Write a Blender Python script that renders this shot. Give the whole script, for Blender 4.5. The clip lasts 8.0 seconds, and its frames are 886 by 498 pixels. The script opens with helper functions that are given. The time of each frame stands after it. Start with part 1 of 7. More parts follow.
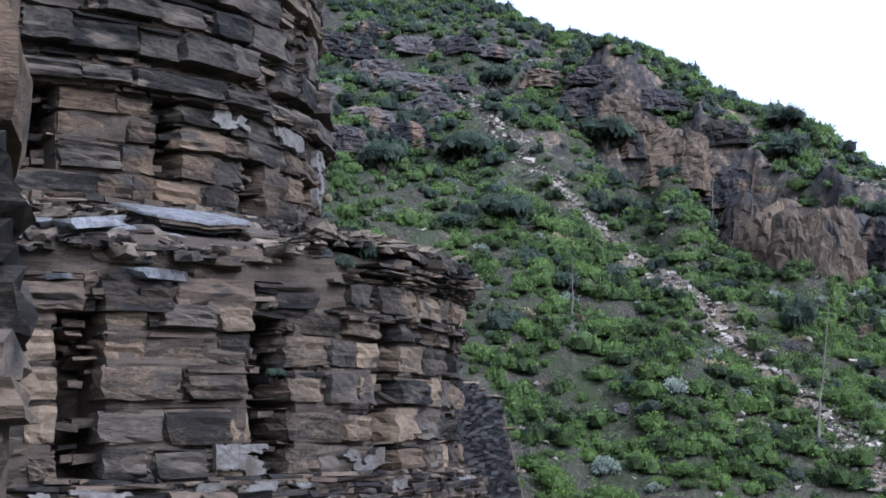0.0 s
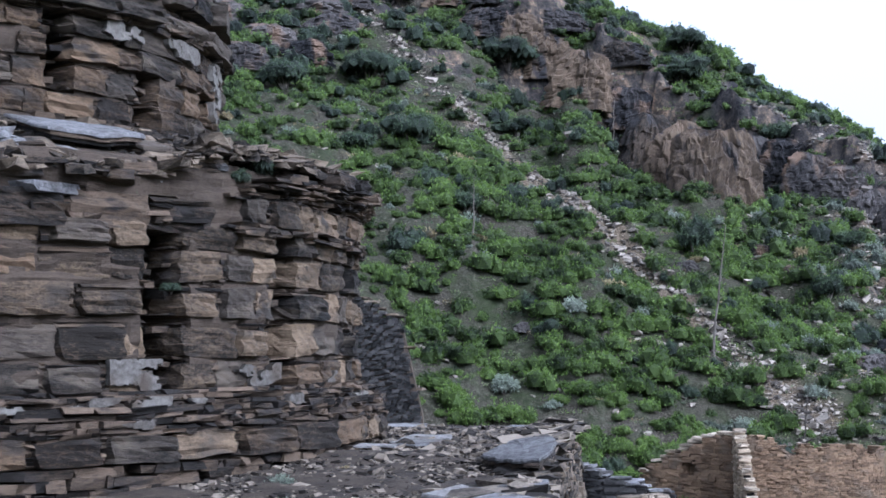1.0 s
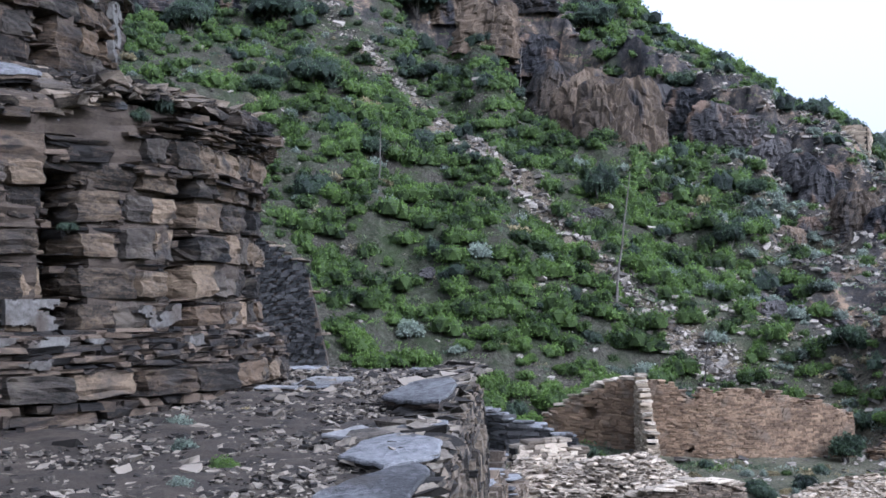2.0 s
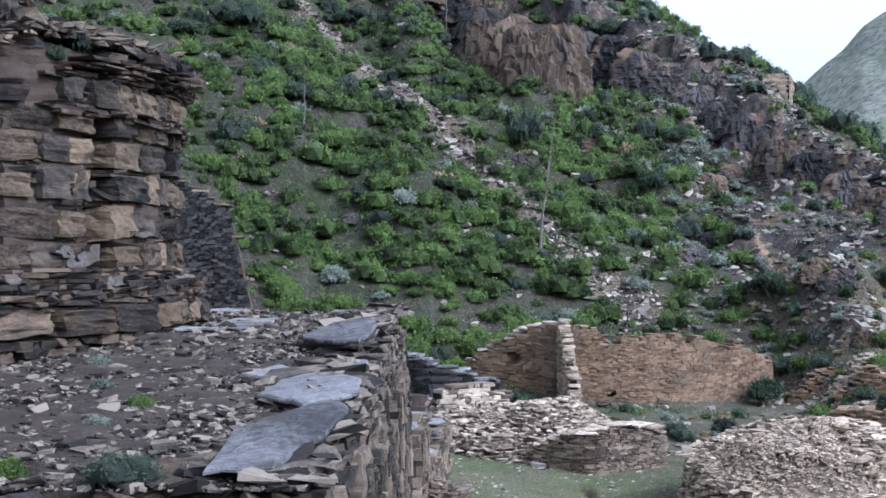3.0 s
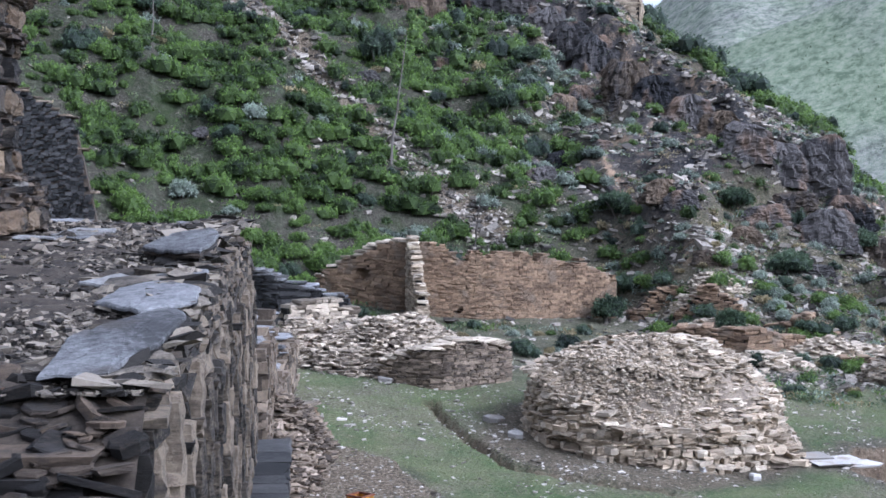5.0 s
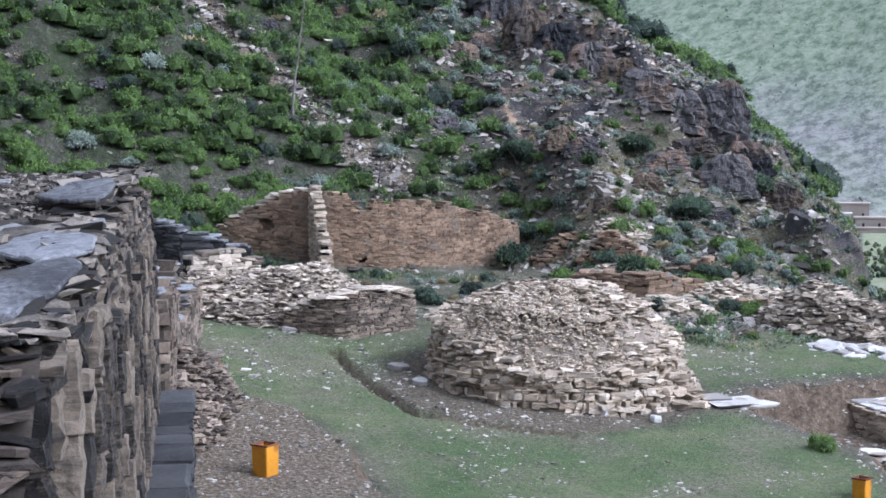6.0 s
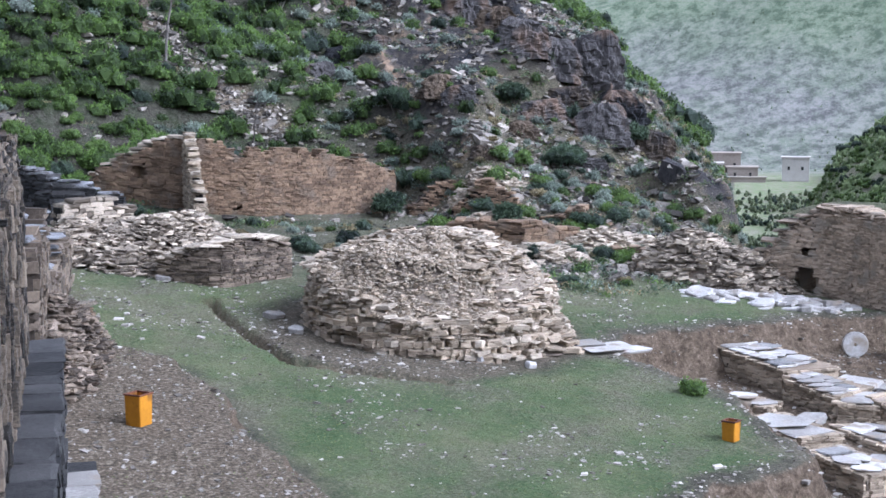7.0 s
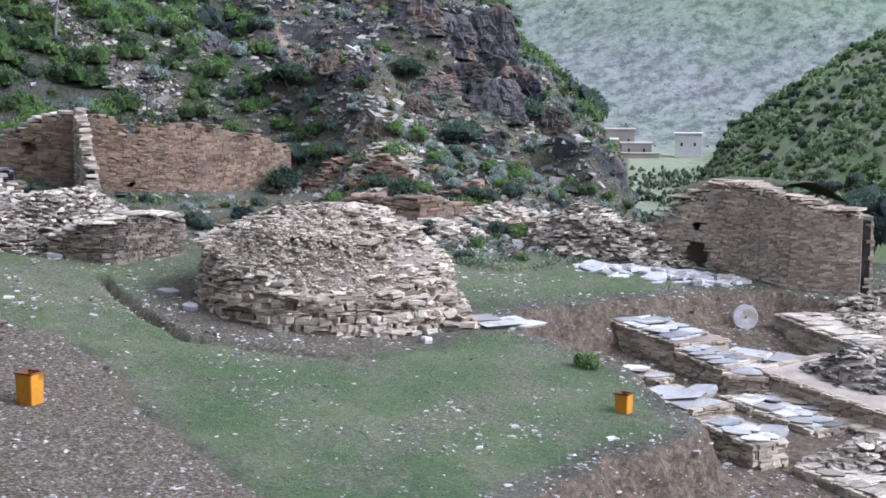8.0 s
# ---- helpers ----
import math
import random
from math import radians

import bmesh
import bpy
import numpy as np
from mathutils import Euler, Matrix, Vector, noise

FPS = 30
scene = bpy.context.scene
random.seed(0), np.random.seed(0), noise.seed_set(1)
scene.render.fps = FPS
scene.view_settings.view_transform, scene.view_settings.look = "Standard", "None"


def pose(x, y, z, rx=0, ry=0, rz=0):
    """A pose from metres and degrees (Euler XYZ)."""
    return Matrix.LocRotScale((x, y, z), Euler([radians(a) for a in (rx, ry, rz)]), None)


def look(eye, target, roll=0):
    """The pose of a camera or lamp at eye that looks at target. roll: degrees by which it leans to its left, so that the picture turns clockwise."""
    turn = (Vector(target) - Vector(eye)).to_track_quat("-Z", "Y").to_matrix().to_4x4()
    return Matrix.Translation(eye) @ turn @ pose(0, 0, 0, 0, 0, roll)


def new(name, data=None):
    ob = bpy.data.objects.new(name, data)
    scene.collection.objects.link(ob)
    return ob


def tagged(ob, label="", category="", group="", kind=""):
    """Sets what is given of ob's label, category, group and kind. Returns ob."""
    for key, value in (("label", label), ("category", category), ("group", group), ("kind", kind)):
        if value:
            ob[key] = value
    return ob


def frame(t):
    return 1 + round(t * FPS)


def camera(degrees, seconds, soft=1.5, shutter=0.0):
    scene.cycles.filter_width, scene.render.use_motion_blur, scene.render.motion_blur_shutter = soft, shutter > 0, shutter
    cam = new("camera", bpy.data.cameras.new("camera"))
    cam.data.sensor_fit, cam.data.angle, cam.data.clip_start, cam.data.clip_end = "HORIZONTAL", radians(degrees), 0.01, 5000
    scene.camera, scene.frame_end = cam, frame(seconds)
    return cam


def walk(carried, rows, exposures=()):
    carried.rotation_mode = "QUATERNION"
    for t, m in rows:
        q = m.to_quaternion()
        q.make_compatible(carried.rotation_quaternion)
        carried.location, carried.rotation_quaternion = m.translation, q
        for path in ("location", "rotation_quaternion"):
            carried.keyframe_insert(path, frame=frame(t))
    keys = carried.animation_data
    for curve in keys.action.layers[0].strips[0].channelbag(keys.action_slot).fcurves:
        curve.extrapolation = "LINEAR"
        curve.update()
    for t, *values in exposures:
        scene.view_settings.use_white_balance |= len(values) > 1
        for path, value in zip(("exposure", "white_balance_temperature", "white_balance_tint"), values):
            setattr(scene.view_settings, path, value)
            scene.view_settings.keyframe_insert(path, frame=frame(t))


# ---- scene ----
cam = camera(31.97, 8.0, soft=1.6)
PATH = [
    (0.0, pose(-0.1537, 0.0214, 7.0464, 97.235, 0.967, 13.829)),
    (0.5, pose(-0.1426, 0.0542, 7.0239, 95.639, 1.199, 11.990)),
    (1.0, pose(-0.1279, 0.0700, 7.0103, 94.229, 1.062, 10.205)),
    (1.5, pose(-0.1089, 0.0783, 7.0028, 93.172, 0.857, 8.383)),
    (3.0, pose(-0.0469, 0.0625, 6.9286, 90.186, 0.795, 3.993)),
    (3.5, pose(-0.0315, 0.0305, 6.9241, 89.314, 0.373, 2.730)),
    (4.0, pose(-0.0164, 0.0128, 6.9116, 88.568, 0.099, 1.421)),
    (4.5, pose(0.0000, 0.0000, 6.9000, 87.800, 0.000, 0.000)),
    (5.8, pose(0.0642, -0.0717, 6.8668, 85.720, 0.267, -4.198)),
    (6.0, pose(0.0658, -0.0783, 6.8630, 85.229, 0.418, -5.033)),
    (6.5, pose(0.0789, -0.0721, 6.8510, 84.032, 0.281, -7.358)),
    (7.0, pose(0.1084, -0.0131, 6.8224, 83.327, 0.061, -9.545)),
    (7.5, pose(0.1280, -0.0275, 6.8120, 82.830, -0.067, -11.478)),
    (8.0, pose(0.1311, -0.0543, 6.8122, 82.454, -0.148, -13.368)),
]
walk(cam, PATH, exposures=[(0.0, 1.77, 4990, 16), (8.0, 1.85, 4990, 16)])

# ---- light: a bright overcast evening ----
SUN_EL, SUN_AZ = radians(38), radians(117)
world = bpy.data.worlds.new("overcast_sky")
scene.world = world
world.use_nodes = True
wn = world.node_tree.nodes
sky = wn.new("ShaderNodeTexSky")
sky.sky_type, sky.sun_disc = "NISHITA", False
sky.sun_elevation, sky.sun_rotation = SUN_EL, SUN_AZ
sky.air_density, sky.dust_density, sky.ozone_density = 0.6, 8.0, 0.6
wn["Background"].inputs["Strength"].default_value = 0.15
cloud = wn.new("ShaderNodeHueSaturation")
cloud.inputs["Saturation"].default_value = 0.32
world.node_tree.links.new(sky.outputs["Color"], cloud.inputs["Color"])
haze = wn.new("ShaderNodeMix")
haze.data_type = "RGBA"
haze.inputs[0].default_value = 0.5
haze.inputs[7].default_value = (2.95, 2.93, 2.9, 1)
world.node_tree.links.new(cloud.outputs["Color"], haze.inputs[6])
world.node_tree.links.new(haze.outputs[2], wn["Background"].inputs["Color"])
sun_data = bpy.data.lights.new("sun", "SUN")
sun_data.energy, sun_data.angle, sun_data.color = 0.5, radians(40), (1.0, 0.96, 0.9)
sun = new("sun", sun_data)
sd = Vector((math.sin(SUN_AZ) * math.cos(SUN_EL), math.cos(SUN_AZ) * math.cos(SUN_EL), math.sin(SUN_EL)))
sun.matrix_world = look(sd * 100, (0, 0, 0))

# ---- materials ----
def stone_material(name, dark, light, scale=6.0, bump=0.5, rough=0.85, stain=None, spread=0.25, strata=0.0, upright=0.0):
    """Rock: two noise scales, per-piece variation, patches of stain and a rough relief."""
    m = bpy.data.materials.new(name)
    m.use_nodes = True
    n, l = m.node_tree.nodes, m.node_tree.links
    b = n["Principled BSDF"]
    b.inputs["Roughness"].default_value = rough
    b.inputs["Specular IOR Level"].default_value = 0.25
    co = n.new("ShaderNodeTexCoord")
    geo = n.new("ShaderNodeNewGeometry")
    info = n.new("ShaderNodeObjectInfo")
    mp = n.new("ShaderNodeMapping")
    mp.inputs["Scale"].default_value = (1, 1, upright or 1 + strata)
    l.new(geo.outputs["Position"], mp.inputs["Vector"])
    big = n.new("ShaderNodeTexNoise")
    big.inputs["Scale"].default_value, big.inputs["Detail"].default_value = scale * 0.25, 5
    fine = n.new("ShaderNodeTexNoise")
    fine.inputs["Scale"].default_value, fine.inputs["Detail"].default_value, fine.inputs["Roughness"].default_value = scale * 2.5, 8, 0.65
    l.new(mp.outputs["Vector"], big.inputs["Vector"])
    l.new(mp.outputs["Vector"], fine.inputs["Vector"])
    add = n.new("ShaderNodeMath")
    add.operation = "MULTIPLY_ADD"
    l.new(big.outputs["Fac"], add.inputs[0])
    add.inputs[1].default_value = 0.5
    half = n.new("ShaderNodeMath")
    half.operation = "MULTIPLY"
    half.inputs[1].default_value = 0.5
    l.new(fine.outputs["Fac"], half.inputs[0])
    l.new(half.outputs[0], add.inputs[2])
    grain = n.new("ShaderNodeTexNoise")
    grain.inputs["Scale"].default_value, grain.inputs["Detail"].default_value, grain.inputs["Roughness"].default_value = scale * 9, 6, 0.7
    l.new(mp.outputs["Vector"], grain.inputs["Vector"])
    relief = n.new("ShaderNodeMath")
    relief.operation = "MULTIPLY_ADD"
    l.new(grain.outputs["Fac"], relief.inputs[0])
    relief.inputs[1].default_value = 0.35
    l.new(add.outputs[0], relief.inputs[2])
    tone = n.new("ShaderNodeMath")
    tone.operation = "MULTIPLY_ADD"
    l.new(grain.outputs["Fac"], tone.inputs[0])
    tone.inputs[1].default_value = 0.4
    l.new(add.outputs[0], tone.inputs[2])
    level = n.new("ShaderNodeMath")
    level.operation = "SUBTRACT"
    l.new(tone.outputs[0], level.inputs[0])
    level.inputs[1].default_value = 0.2
    lay_map = n.new("ShaderNodeMapping")
    lay_map.inputs["Scale"].default_value = (0.35, 0.35, 2.2 + strata)
    l.new(geo.outputs["Position"], lay_map.inputs["Vector"])
    layer = n.new("ShaderNodeTexNoise")
    layer.inputs["Scale"].default_value, layer.inputs["Detail"].default_value, layer.inputs["Roughness"].default_value = scale * 1.6, 7, 0.7
    l.new(lay_map.outputs["Vector"], layer.inputs["Vector"])
    layered = n.new("ShaderNodeMath")
    layered.operation = "MULTIPLY_ADD"
    l.new(layer.outputs["Fac"], layered.inputs[0])
    layered.inputs[1].default_value = 0.5 if strata else 0.0
    l.new(relief.outputs[0], layered.inputs[2])
    toned = n.new("ShaderNodeMath")
    toned.operation = "MULTIPLY_ADD"
    l.new(layer.outputs["Fac"], toned.inputs[0])
    toned.inputs[1].default_value = 0.45 if strata else 0.0
    l.new(level.outputs[0], toned.inputs[2])
    evened = n.new("ShaderNodeMath")
    evened.operation = "SUBTRACT"
    l.new(toned.outputs[0], evened.inputs[0])
    evened.inputs[1].default_value = 0.225 if strata else 0.0
    rnd = n.new("ShaderNodeMath")
    rnd.operation = "ADD"
    l.new(info.outputs["Random"], rnd.inputs[0])
    l.new(geo.outputs["Random Per Island"], rnd.inputs[1])
    fr = n.new("ShaderNodeMath")
    fr.operation = "FRACT"
    l.new(rnd.outputs[0], fr.inputs[0])
    sh = n.new("ShaderNodeMath")
    sh.operation = "MULTIPLY_ADD"
    l.new(fr.outputs[0], sh.inputs[0])
    sh.inputs[1].default_value = spread * 2
    off = n.new("ShaderNodeMath")
    off.operation = "SUBTRACT"
    l.new(evened.outputs[0], off.inputs[0])
    off.inputs[1].default_value = spread
    l.new(off.outputs[0], sh.inputs[2])
    ramp = n.new("ShaderNodeValToRGB")
    ramp.color_ramp.elements[0].position, ramp.color_ramp.elements[1].position = 0.34, 0.74
    ramp.color_ramp.elements[0].color, ramp.color_ramp.elements[1].color = (*dark, 1), (*light, 1)
    l.new(sh.outputs[0], ramp.inputs["Fac"])
    col = ramp.outputs["Color"]
    if stain:
        st = n.new("ShaderNodeTexNoise")
        st.inputs["Scale"].default_value, st.inputs["Detail"].default_value = scale * 0.4, 6
        sr = n.new("ShaderNodeValToRGB")
        sr.color_ramp.elements[0].position, sr.color_ramp.elements[1].position = 0.54, 0.67
        l.new(mp.outputs["Vector"], st.inputs["Vector"])
        l.new(st.outputs["Fac"], sr.inputs["Fac"])
        mix = n.new("ShaderNodeMix")
        mix.data_type = "RGBA"
        l.new(sr.outputs["Color"], mix.inputs[0])
        l.new(col, mix.inputs[6])
        mix.inputs[7].default_value = (*stain, 1)
        col = mix.outputs[2]
    l.new(col, b.inputs["Base Color"])
    bp = n.new("ShaderNodeBump")
    bp.inputs["Strength"].default_value, bp.inputs["Distance"].default_value = bump, 0.25 / scale
    l.new(layered.outputs[0], bp.inputs["Height"])
    l.new(bp.outputs["Normal"], b.inputs["Normal"])
    return m


def leaf_material(name, dark, light, rough=0.6, fine=9.0):
    m = bpy.data.materials.new(name)
    m.use_nodes = True
    n, l = m.node_tree.nodes, m.node_tree.links
    b = n["Principled BSDF"]
    b.inputs["Roughness"].default_value = rough
    b.inputs["Specular IOR Level"].default_value = 0.2
    geo, info = n.new("ShaderNodeNewGeometry"), n.new("ShaderNodeObjectInfo")
    big = n.new("ShaderNodeTexNoise")
    big.inputs["Scale"].default_value, big.inputs["Detail"].default_value = 0.8, 3
    l.new(geo.outputs["Position"], big.inputs["Vector"])
    wide = n.new("ShaderNodeMapRange")
    wide.inputs["From Min"].default_value, wide.inputs["From Max"].default_value = 0.32, 0.68
    l.new(big.outputs["Fac"], wide.inputs["Value"])
    a = n.new("ShaderNodeMath")
    a.operation = "MULTIPLY_ADD"
    l.new(geo.outputs["Random Per Island"], a.inputs[0])
    a.inputs[1].default_value = 0.4
    l.new(wide.outputs["Result"], a.inputs[2])
    a2 = n.new("ShaderNodeMath")
    a2.operation = "MULTIPLY_ADD"
    l.new(info.outputs["Random"], a2.inputs[0])
    a2.inputs[1].default_value = 0.35
    l.new(a.outputs[0], a2.inputs[2])
    spray = n.new("ShaderNodeTexNoise")
    spray.inputs["Scale"].default_value, spray.inputs["Detail"].default_value, spray.inputs["Roughness"].default_value = fine, 5, 0.75
    l.new(geo.outputs["Position"], spray.inputs["Vector"])
    mottled = n.new("ShaderNodeMath")
    mottled.operation = "MULTIPLY_ADD"
    l.new(spray.outputs["Fac"], mottled.inputs[0])
    mottled.inputs[1].default_value = 1.3
    l.new(a2.outputs[0], mottled.inputs[2])
    evened = n.new("ShaderNodeMath")
    evened.operation = "SUBTRACT"
    l.new(mottled.outputs[0], evened.inputs[0])
    evened.inputs[1].default_value = 0.65
    bp = n.new("ShaderNodeBump")
    bp.inputs["Strength"].default_value, bp.inputs["Distance"].default_value = 1.0, 0.6 / fine
    l.new(spray.outputs["Fac"], bp.inputs["Height"])
    l.new(bp.outputs["Normal"], b.inputs["Normal"])
    r = n.new("ShaderNodeValToRGB")
    r.color_ramp.elements[0].position, r.color_ramp.elements[1].position = 0.3, 1.0
    r.color_ramp.elements[0].color, r.color_ramp.elements[1].color = (*dark, 1), (*light, 1)
    l.new(evened.outputs[0], r.inputs["Fac"])
    l.new(r.outputs["Color"], b.inputs["Base Color"])
    tr = n.new("ShaderNodeBsdfTranslucent")
    l.new(r.outputs["Color"], tr.inputs["Color"])
    ms = n.new("ShaderNodeMixShader")
    ms.inputs[0].default_value = 0.3
    l.new(b.outputs[0], ms.inputs[1])
    l.new(tr.outputs[0], ms.inputs[2])
    l.new(ms.outputs[0], n["Material Output"].inputs["Surface"])
    return m


def ground_material():
    """Turf, bare earth, scree and rock, told apart by what grows where on the sheet."""
    m = bpy.data.materials.new("ground_cover")
    m.use_nodes = True
    n, l = m.node_tree.nodes, m.node_tree.links
    b = n["Principled BSDF"]
    b.inputs["Roughness"].default_value = 0.95
    b.inputs["Specular IOR Level"].default_value = 0.1
    geo = n.new("ShaderNodeNewGeometry")

    def tex(scale, detail=6, rough=0.6):
        t = n.new("ShaderNodeTexNoise")
        t.inputs["Scale"].default_value, t.inputs["Detail"].default_value, t.inputs["Roughness"].default_value = scale, detail, rough
        l.new(geo.outputs["Position"], t.inputs["Vector"])
        return t.outputs["Fac"]

    def ramp(fac, stops):
        r = n.new("ShaderNodeValToRGB")
        e = r.color_ramp.elements
        while len(e) < len(stops):
            e.new(0.5)
        for el, (p, c) in zip(e, stops):
            el.position, el.color = p, (*c, 1)
        l.new(fac, r.inputs["Fac"])
        return r.outputs["Color"]

    def mix(fac, a, c):
        x = n.new("ShaderNodeMix")
        x.data_type = "RGBA"
        l.new(fac, x.inputs[0])
        l.new(a, x.inputs[6])
        l.new(c, x.inputs[7])
        return x.outputs[2]

    def attr(name):
        a = n.new("ShaderNodeAttribute")
        a.attribute_name = name
        return a.outputs["Fac"]

    def masked(name, noise_fac, amount=0.6, hard=0.25):
        s = n.new("ShaderNodeMath")
        s.operation = "MULTIPLY_ADD"
        l.new(noise_fac, s.inputs[0])
        s.inputs[1].default_value = amount
        l.new(attr(name), s.inputs[2])
        r = n.new("ShaderNodeMapRange")
        r.inputs["From Min"].default_value, r.inputs["From Max"].default_value = 0.5 + amount * 0.5 - hard, 0.5 + amount * 0.5 + hard
        l.new(s.outputs[0], r.inputs["Value"])
        return r.outputs["Result"]

    fine, mid, wide = tex(14, 8, 0.7), tex(2.2), tex(0.35, 4)
    soil = mix(wide, ramp(fine, [(0.3, (0.02, 0.018, 0.012)), (0.5, (0.06, 0.053, 0.038)), (0.72, (0.17, 0.15, 0.12))]),
               ramp(mid, [(0.3, (0.03, 0.033, 0.02)), (0.7, (0.1, 0.09, 0.066))]))
    speck = tex(45, 4, 0.7)
    turf = mix(mid, ramp(fine, [(0.28, (0.018, 0.031, 0.009)), (0.5, (0.056, 0.086, 0.028)), (0.7, (0.145, 0.145, 0.068))]),
               ramp(wide, [(0.36, (0.04, 0.074, 0.024)), (0.5, (0.082, 0.106, 0.044)), (0.64, (0.16, 0.147, 0.085))]))
    turf = mix(ramp(speck, [(0.45, (0, 0, 0)), (0.66, (0.5, 0.5, 0.5))]), turf, ramp(wide, [(0.35, (0.1, 0.115, 0.075)), (0.65, (0.18, 0.17, 0.125))]))
    scree = ramp(fine, [(0.3, (0.026, 0.021, 0.015)), (0.5, (0.1, 0.079, 0.054)), (0.7, (0.29, 0.24, 0.178))])
    st = n.new("ShaderNodeMapping")
    st.inputs["Scale"].default_value = (1, 1, 0.35)
    l.new(geo.outputs["Position"], st.inputs["Vector"])
    rn = n.new("ShaderNodeTexNoise")
    rn.inputs["Scale"].default_value, rn.inputs["Detail"].default_value, rn.inputs["Roughness"].default_value = 0.6, 9, 0.65
    l.new(st.outputs["Vector"], rn.inputs["Vector"])
    rm = n.new("ShaderNodeMath")
    rm.operation = "MULTIPLY_ADD"
    l.new(tex(2.6, 9, 0.75), rm.inputs[0])
    rm.inputs[1].default_value = 0.8
    rs = n.new("ShaderNodeMath")
    rs.operation = "SUBTRACT"
    l.new(rn.outputs["Fac"], rs.inputs[0])
    rs.inputs[1].default_value = 0.4
    l.new(rs.outputs[0], rm.inputs[2])
    rock = ramp(rm.outputs[0], [(0.34, (0.016, 0.016, 0.018)), (0.5, (0.045, 0.041, 0.038)), (0.6, (0.1, 0.08, 0.062)), (0.72, (0.27, 0.19, 0.125))])
    bank = mix(ramp(tex(3.0, 8, 0.75), [(0.42, (0, 0, 0)), (0.58, (1, 1, 1))]), ramp(tex(8, 9, 0.8), [(0.35, (0.05, 0.036, 0.024)), (0.52, (0.125, 0.094, 0.064)), (0.68, (0.25, 0.2, 0.145))]), ramp(tex(8, 9, 0.8), [(0.35, (0.035, 0.025, 0.016)), (0.52, (0.085, 0.062, 0.041)), (0.68, (0.17, 0.132, 0.094))]))
    # far ground: distance haze put into the colour as pale greyish tones
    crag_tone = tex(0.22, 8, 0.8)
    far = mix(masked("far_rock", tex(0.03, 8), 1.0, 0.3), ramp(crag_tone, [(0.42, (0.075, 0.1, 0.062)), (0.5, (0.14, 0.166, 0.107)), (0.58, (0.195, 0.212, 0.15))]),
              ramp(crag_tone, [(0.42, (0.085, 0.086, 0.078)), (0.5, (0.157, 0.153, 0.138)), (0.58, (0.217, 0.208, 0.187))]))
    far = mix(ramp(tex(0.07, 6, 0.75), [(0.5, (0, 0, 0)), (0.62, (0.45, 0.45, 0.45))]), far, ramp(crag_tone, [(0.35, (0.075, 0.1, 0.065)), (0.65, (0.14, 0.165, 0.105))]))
    c = mix(masked("turf", mid, 0.7, 0.3), soil, turf)
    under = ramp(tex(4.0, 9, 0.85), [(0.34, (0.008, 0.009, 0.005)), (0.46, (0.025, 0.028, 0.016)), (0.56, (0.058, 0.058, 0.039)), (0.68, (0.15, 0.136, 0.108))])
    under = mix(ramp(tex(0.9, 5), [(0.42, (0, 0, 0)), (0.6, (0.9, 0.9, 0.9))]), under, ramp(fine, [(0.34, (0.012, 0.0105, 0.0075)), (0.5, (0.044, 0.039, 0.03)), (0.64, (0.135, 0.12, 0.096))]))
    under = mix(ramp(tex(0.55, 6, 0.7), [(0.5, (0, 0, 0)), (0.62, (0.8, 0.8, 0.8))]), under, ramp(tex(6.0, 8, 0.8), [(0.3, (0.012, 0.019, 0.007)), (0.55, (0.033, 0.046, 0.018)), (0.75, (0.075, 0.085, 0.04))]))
    patch = ramp(tex(0.5, 8, 0.72), [(0.46, (0, 0, 0)), (0.66, (0.85, 0.85, 0.85))])
    c = mix(patch, c, ramp(fine, [(0.32, (0.05, 0.047, 0.03)), (0.52, (0.12, 0.108, 0.075)), (0.72, (0.25, 0.225, 0.175))]))
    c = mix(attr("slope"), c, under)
    c = mix(masked("scree", mid, 0.6, 0.25), c, scree)
    c = mix(masked("bank", mid, 0.3, 0.2), c, bank)
    c = mix(masked("rock", mid, 0.6, 0.2), c, rock)
    # grass on the spur, its colour lifted to make up for missing sunlight
    c = mix(masked("pasture", mid, 0.3, 0.3), c, mix(ramp(wide, [(0.4, (0, 0, 0)), (0.6, (1, 1, 1))]), ramp(fine, [(0.3, (0.085, 0.12, 0.05)), (0.7, (0.22, 0.26, 0.115))]), ramp(fine, [(0.3, (0.12, 0.115, 0.075)), (0.7, (0.32, 0.295, 0.205))])))
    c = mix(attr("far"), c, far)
    l.new(c, b.inputs["Base Color"])
    bp = n.new("ShaderNodeBump")
    bp.inputs["Strength"].default_value, bp.inputs["Distance"].default_value = 0.7, 0.06
    l.new(fine, bp.inputs["Height"])
    bp2 = n.new("ShaderNodeBump")
    bp2.inputs["Strength"].default_value, bp2.inputs["Distance"].default_value = 0.6, 0.4
    l.new(rm.outputs[0], bp2.inputs["Height"])
    l.new(bp.outputs["Normal"], bp2.inputs["Normal"])
    l.new(bp2.outputs["Normal"], b.inputs["Normal"])
    return m


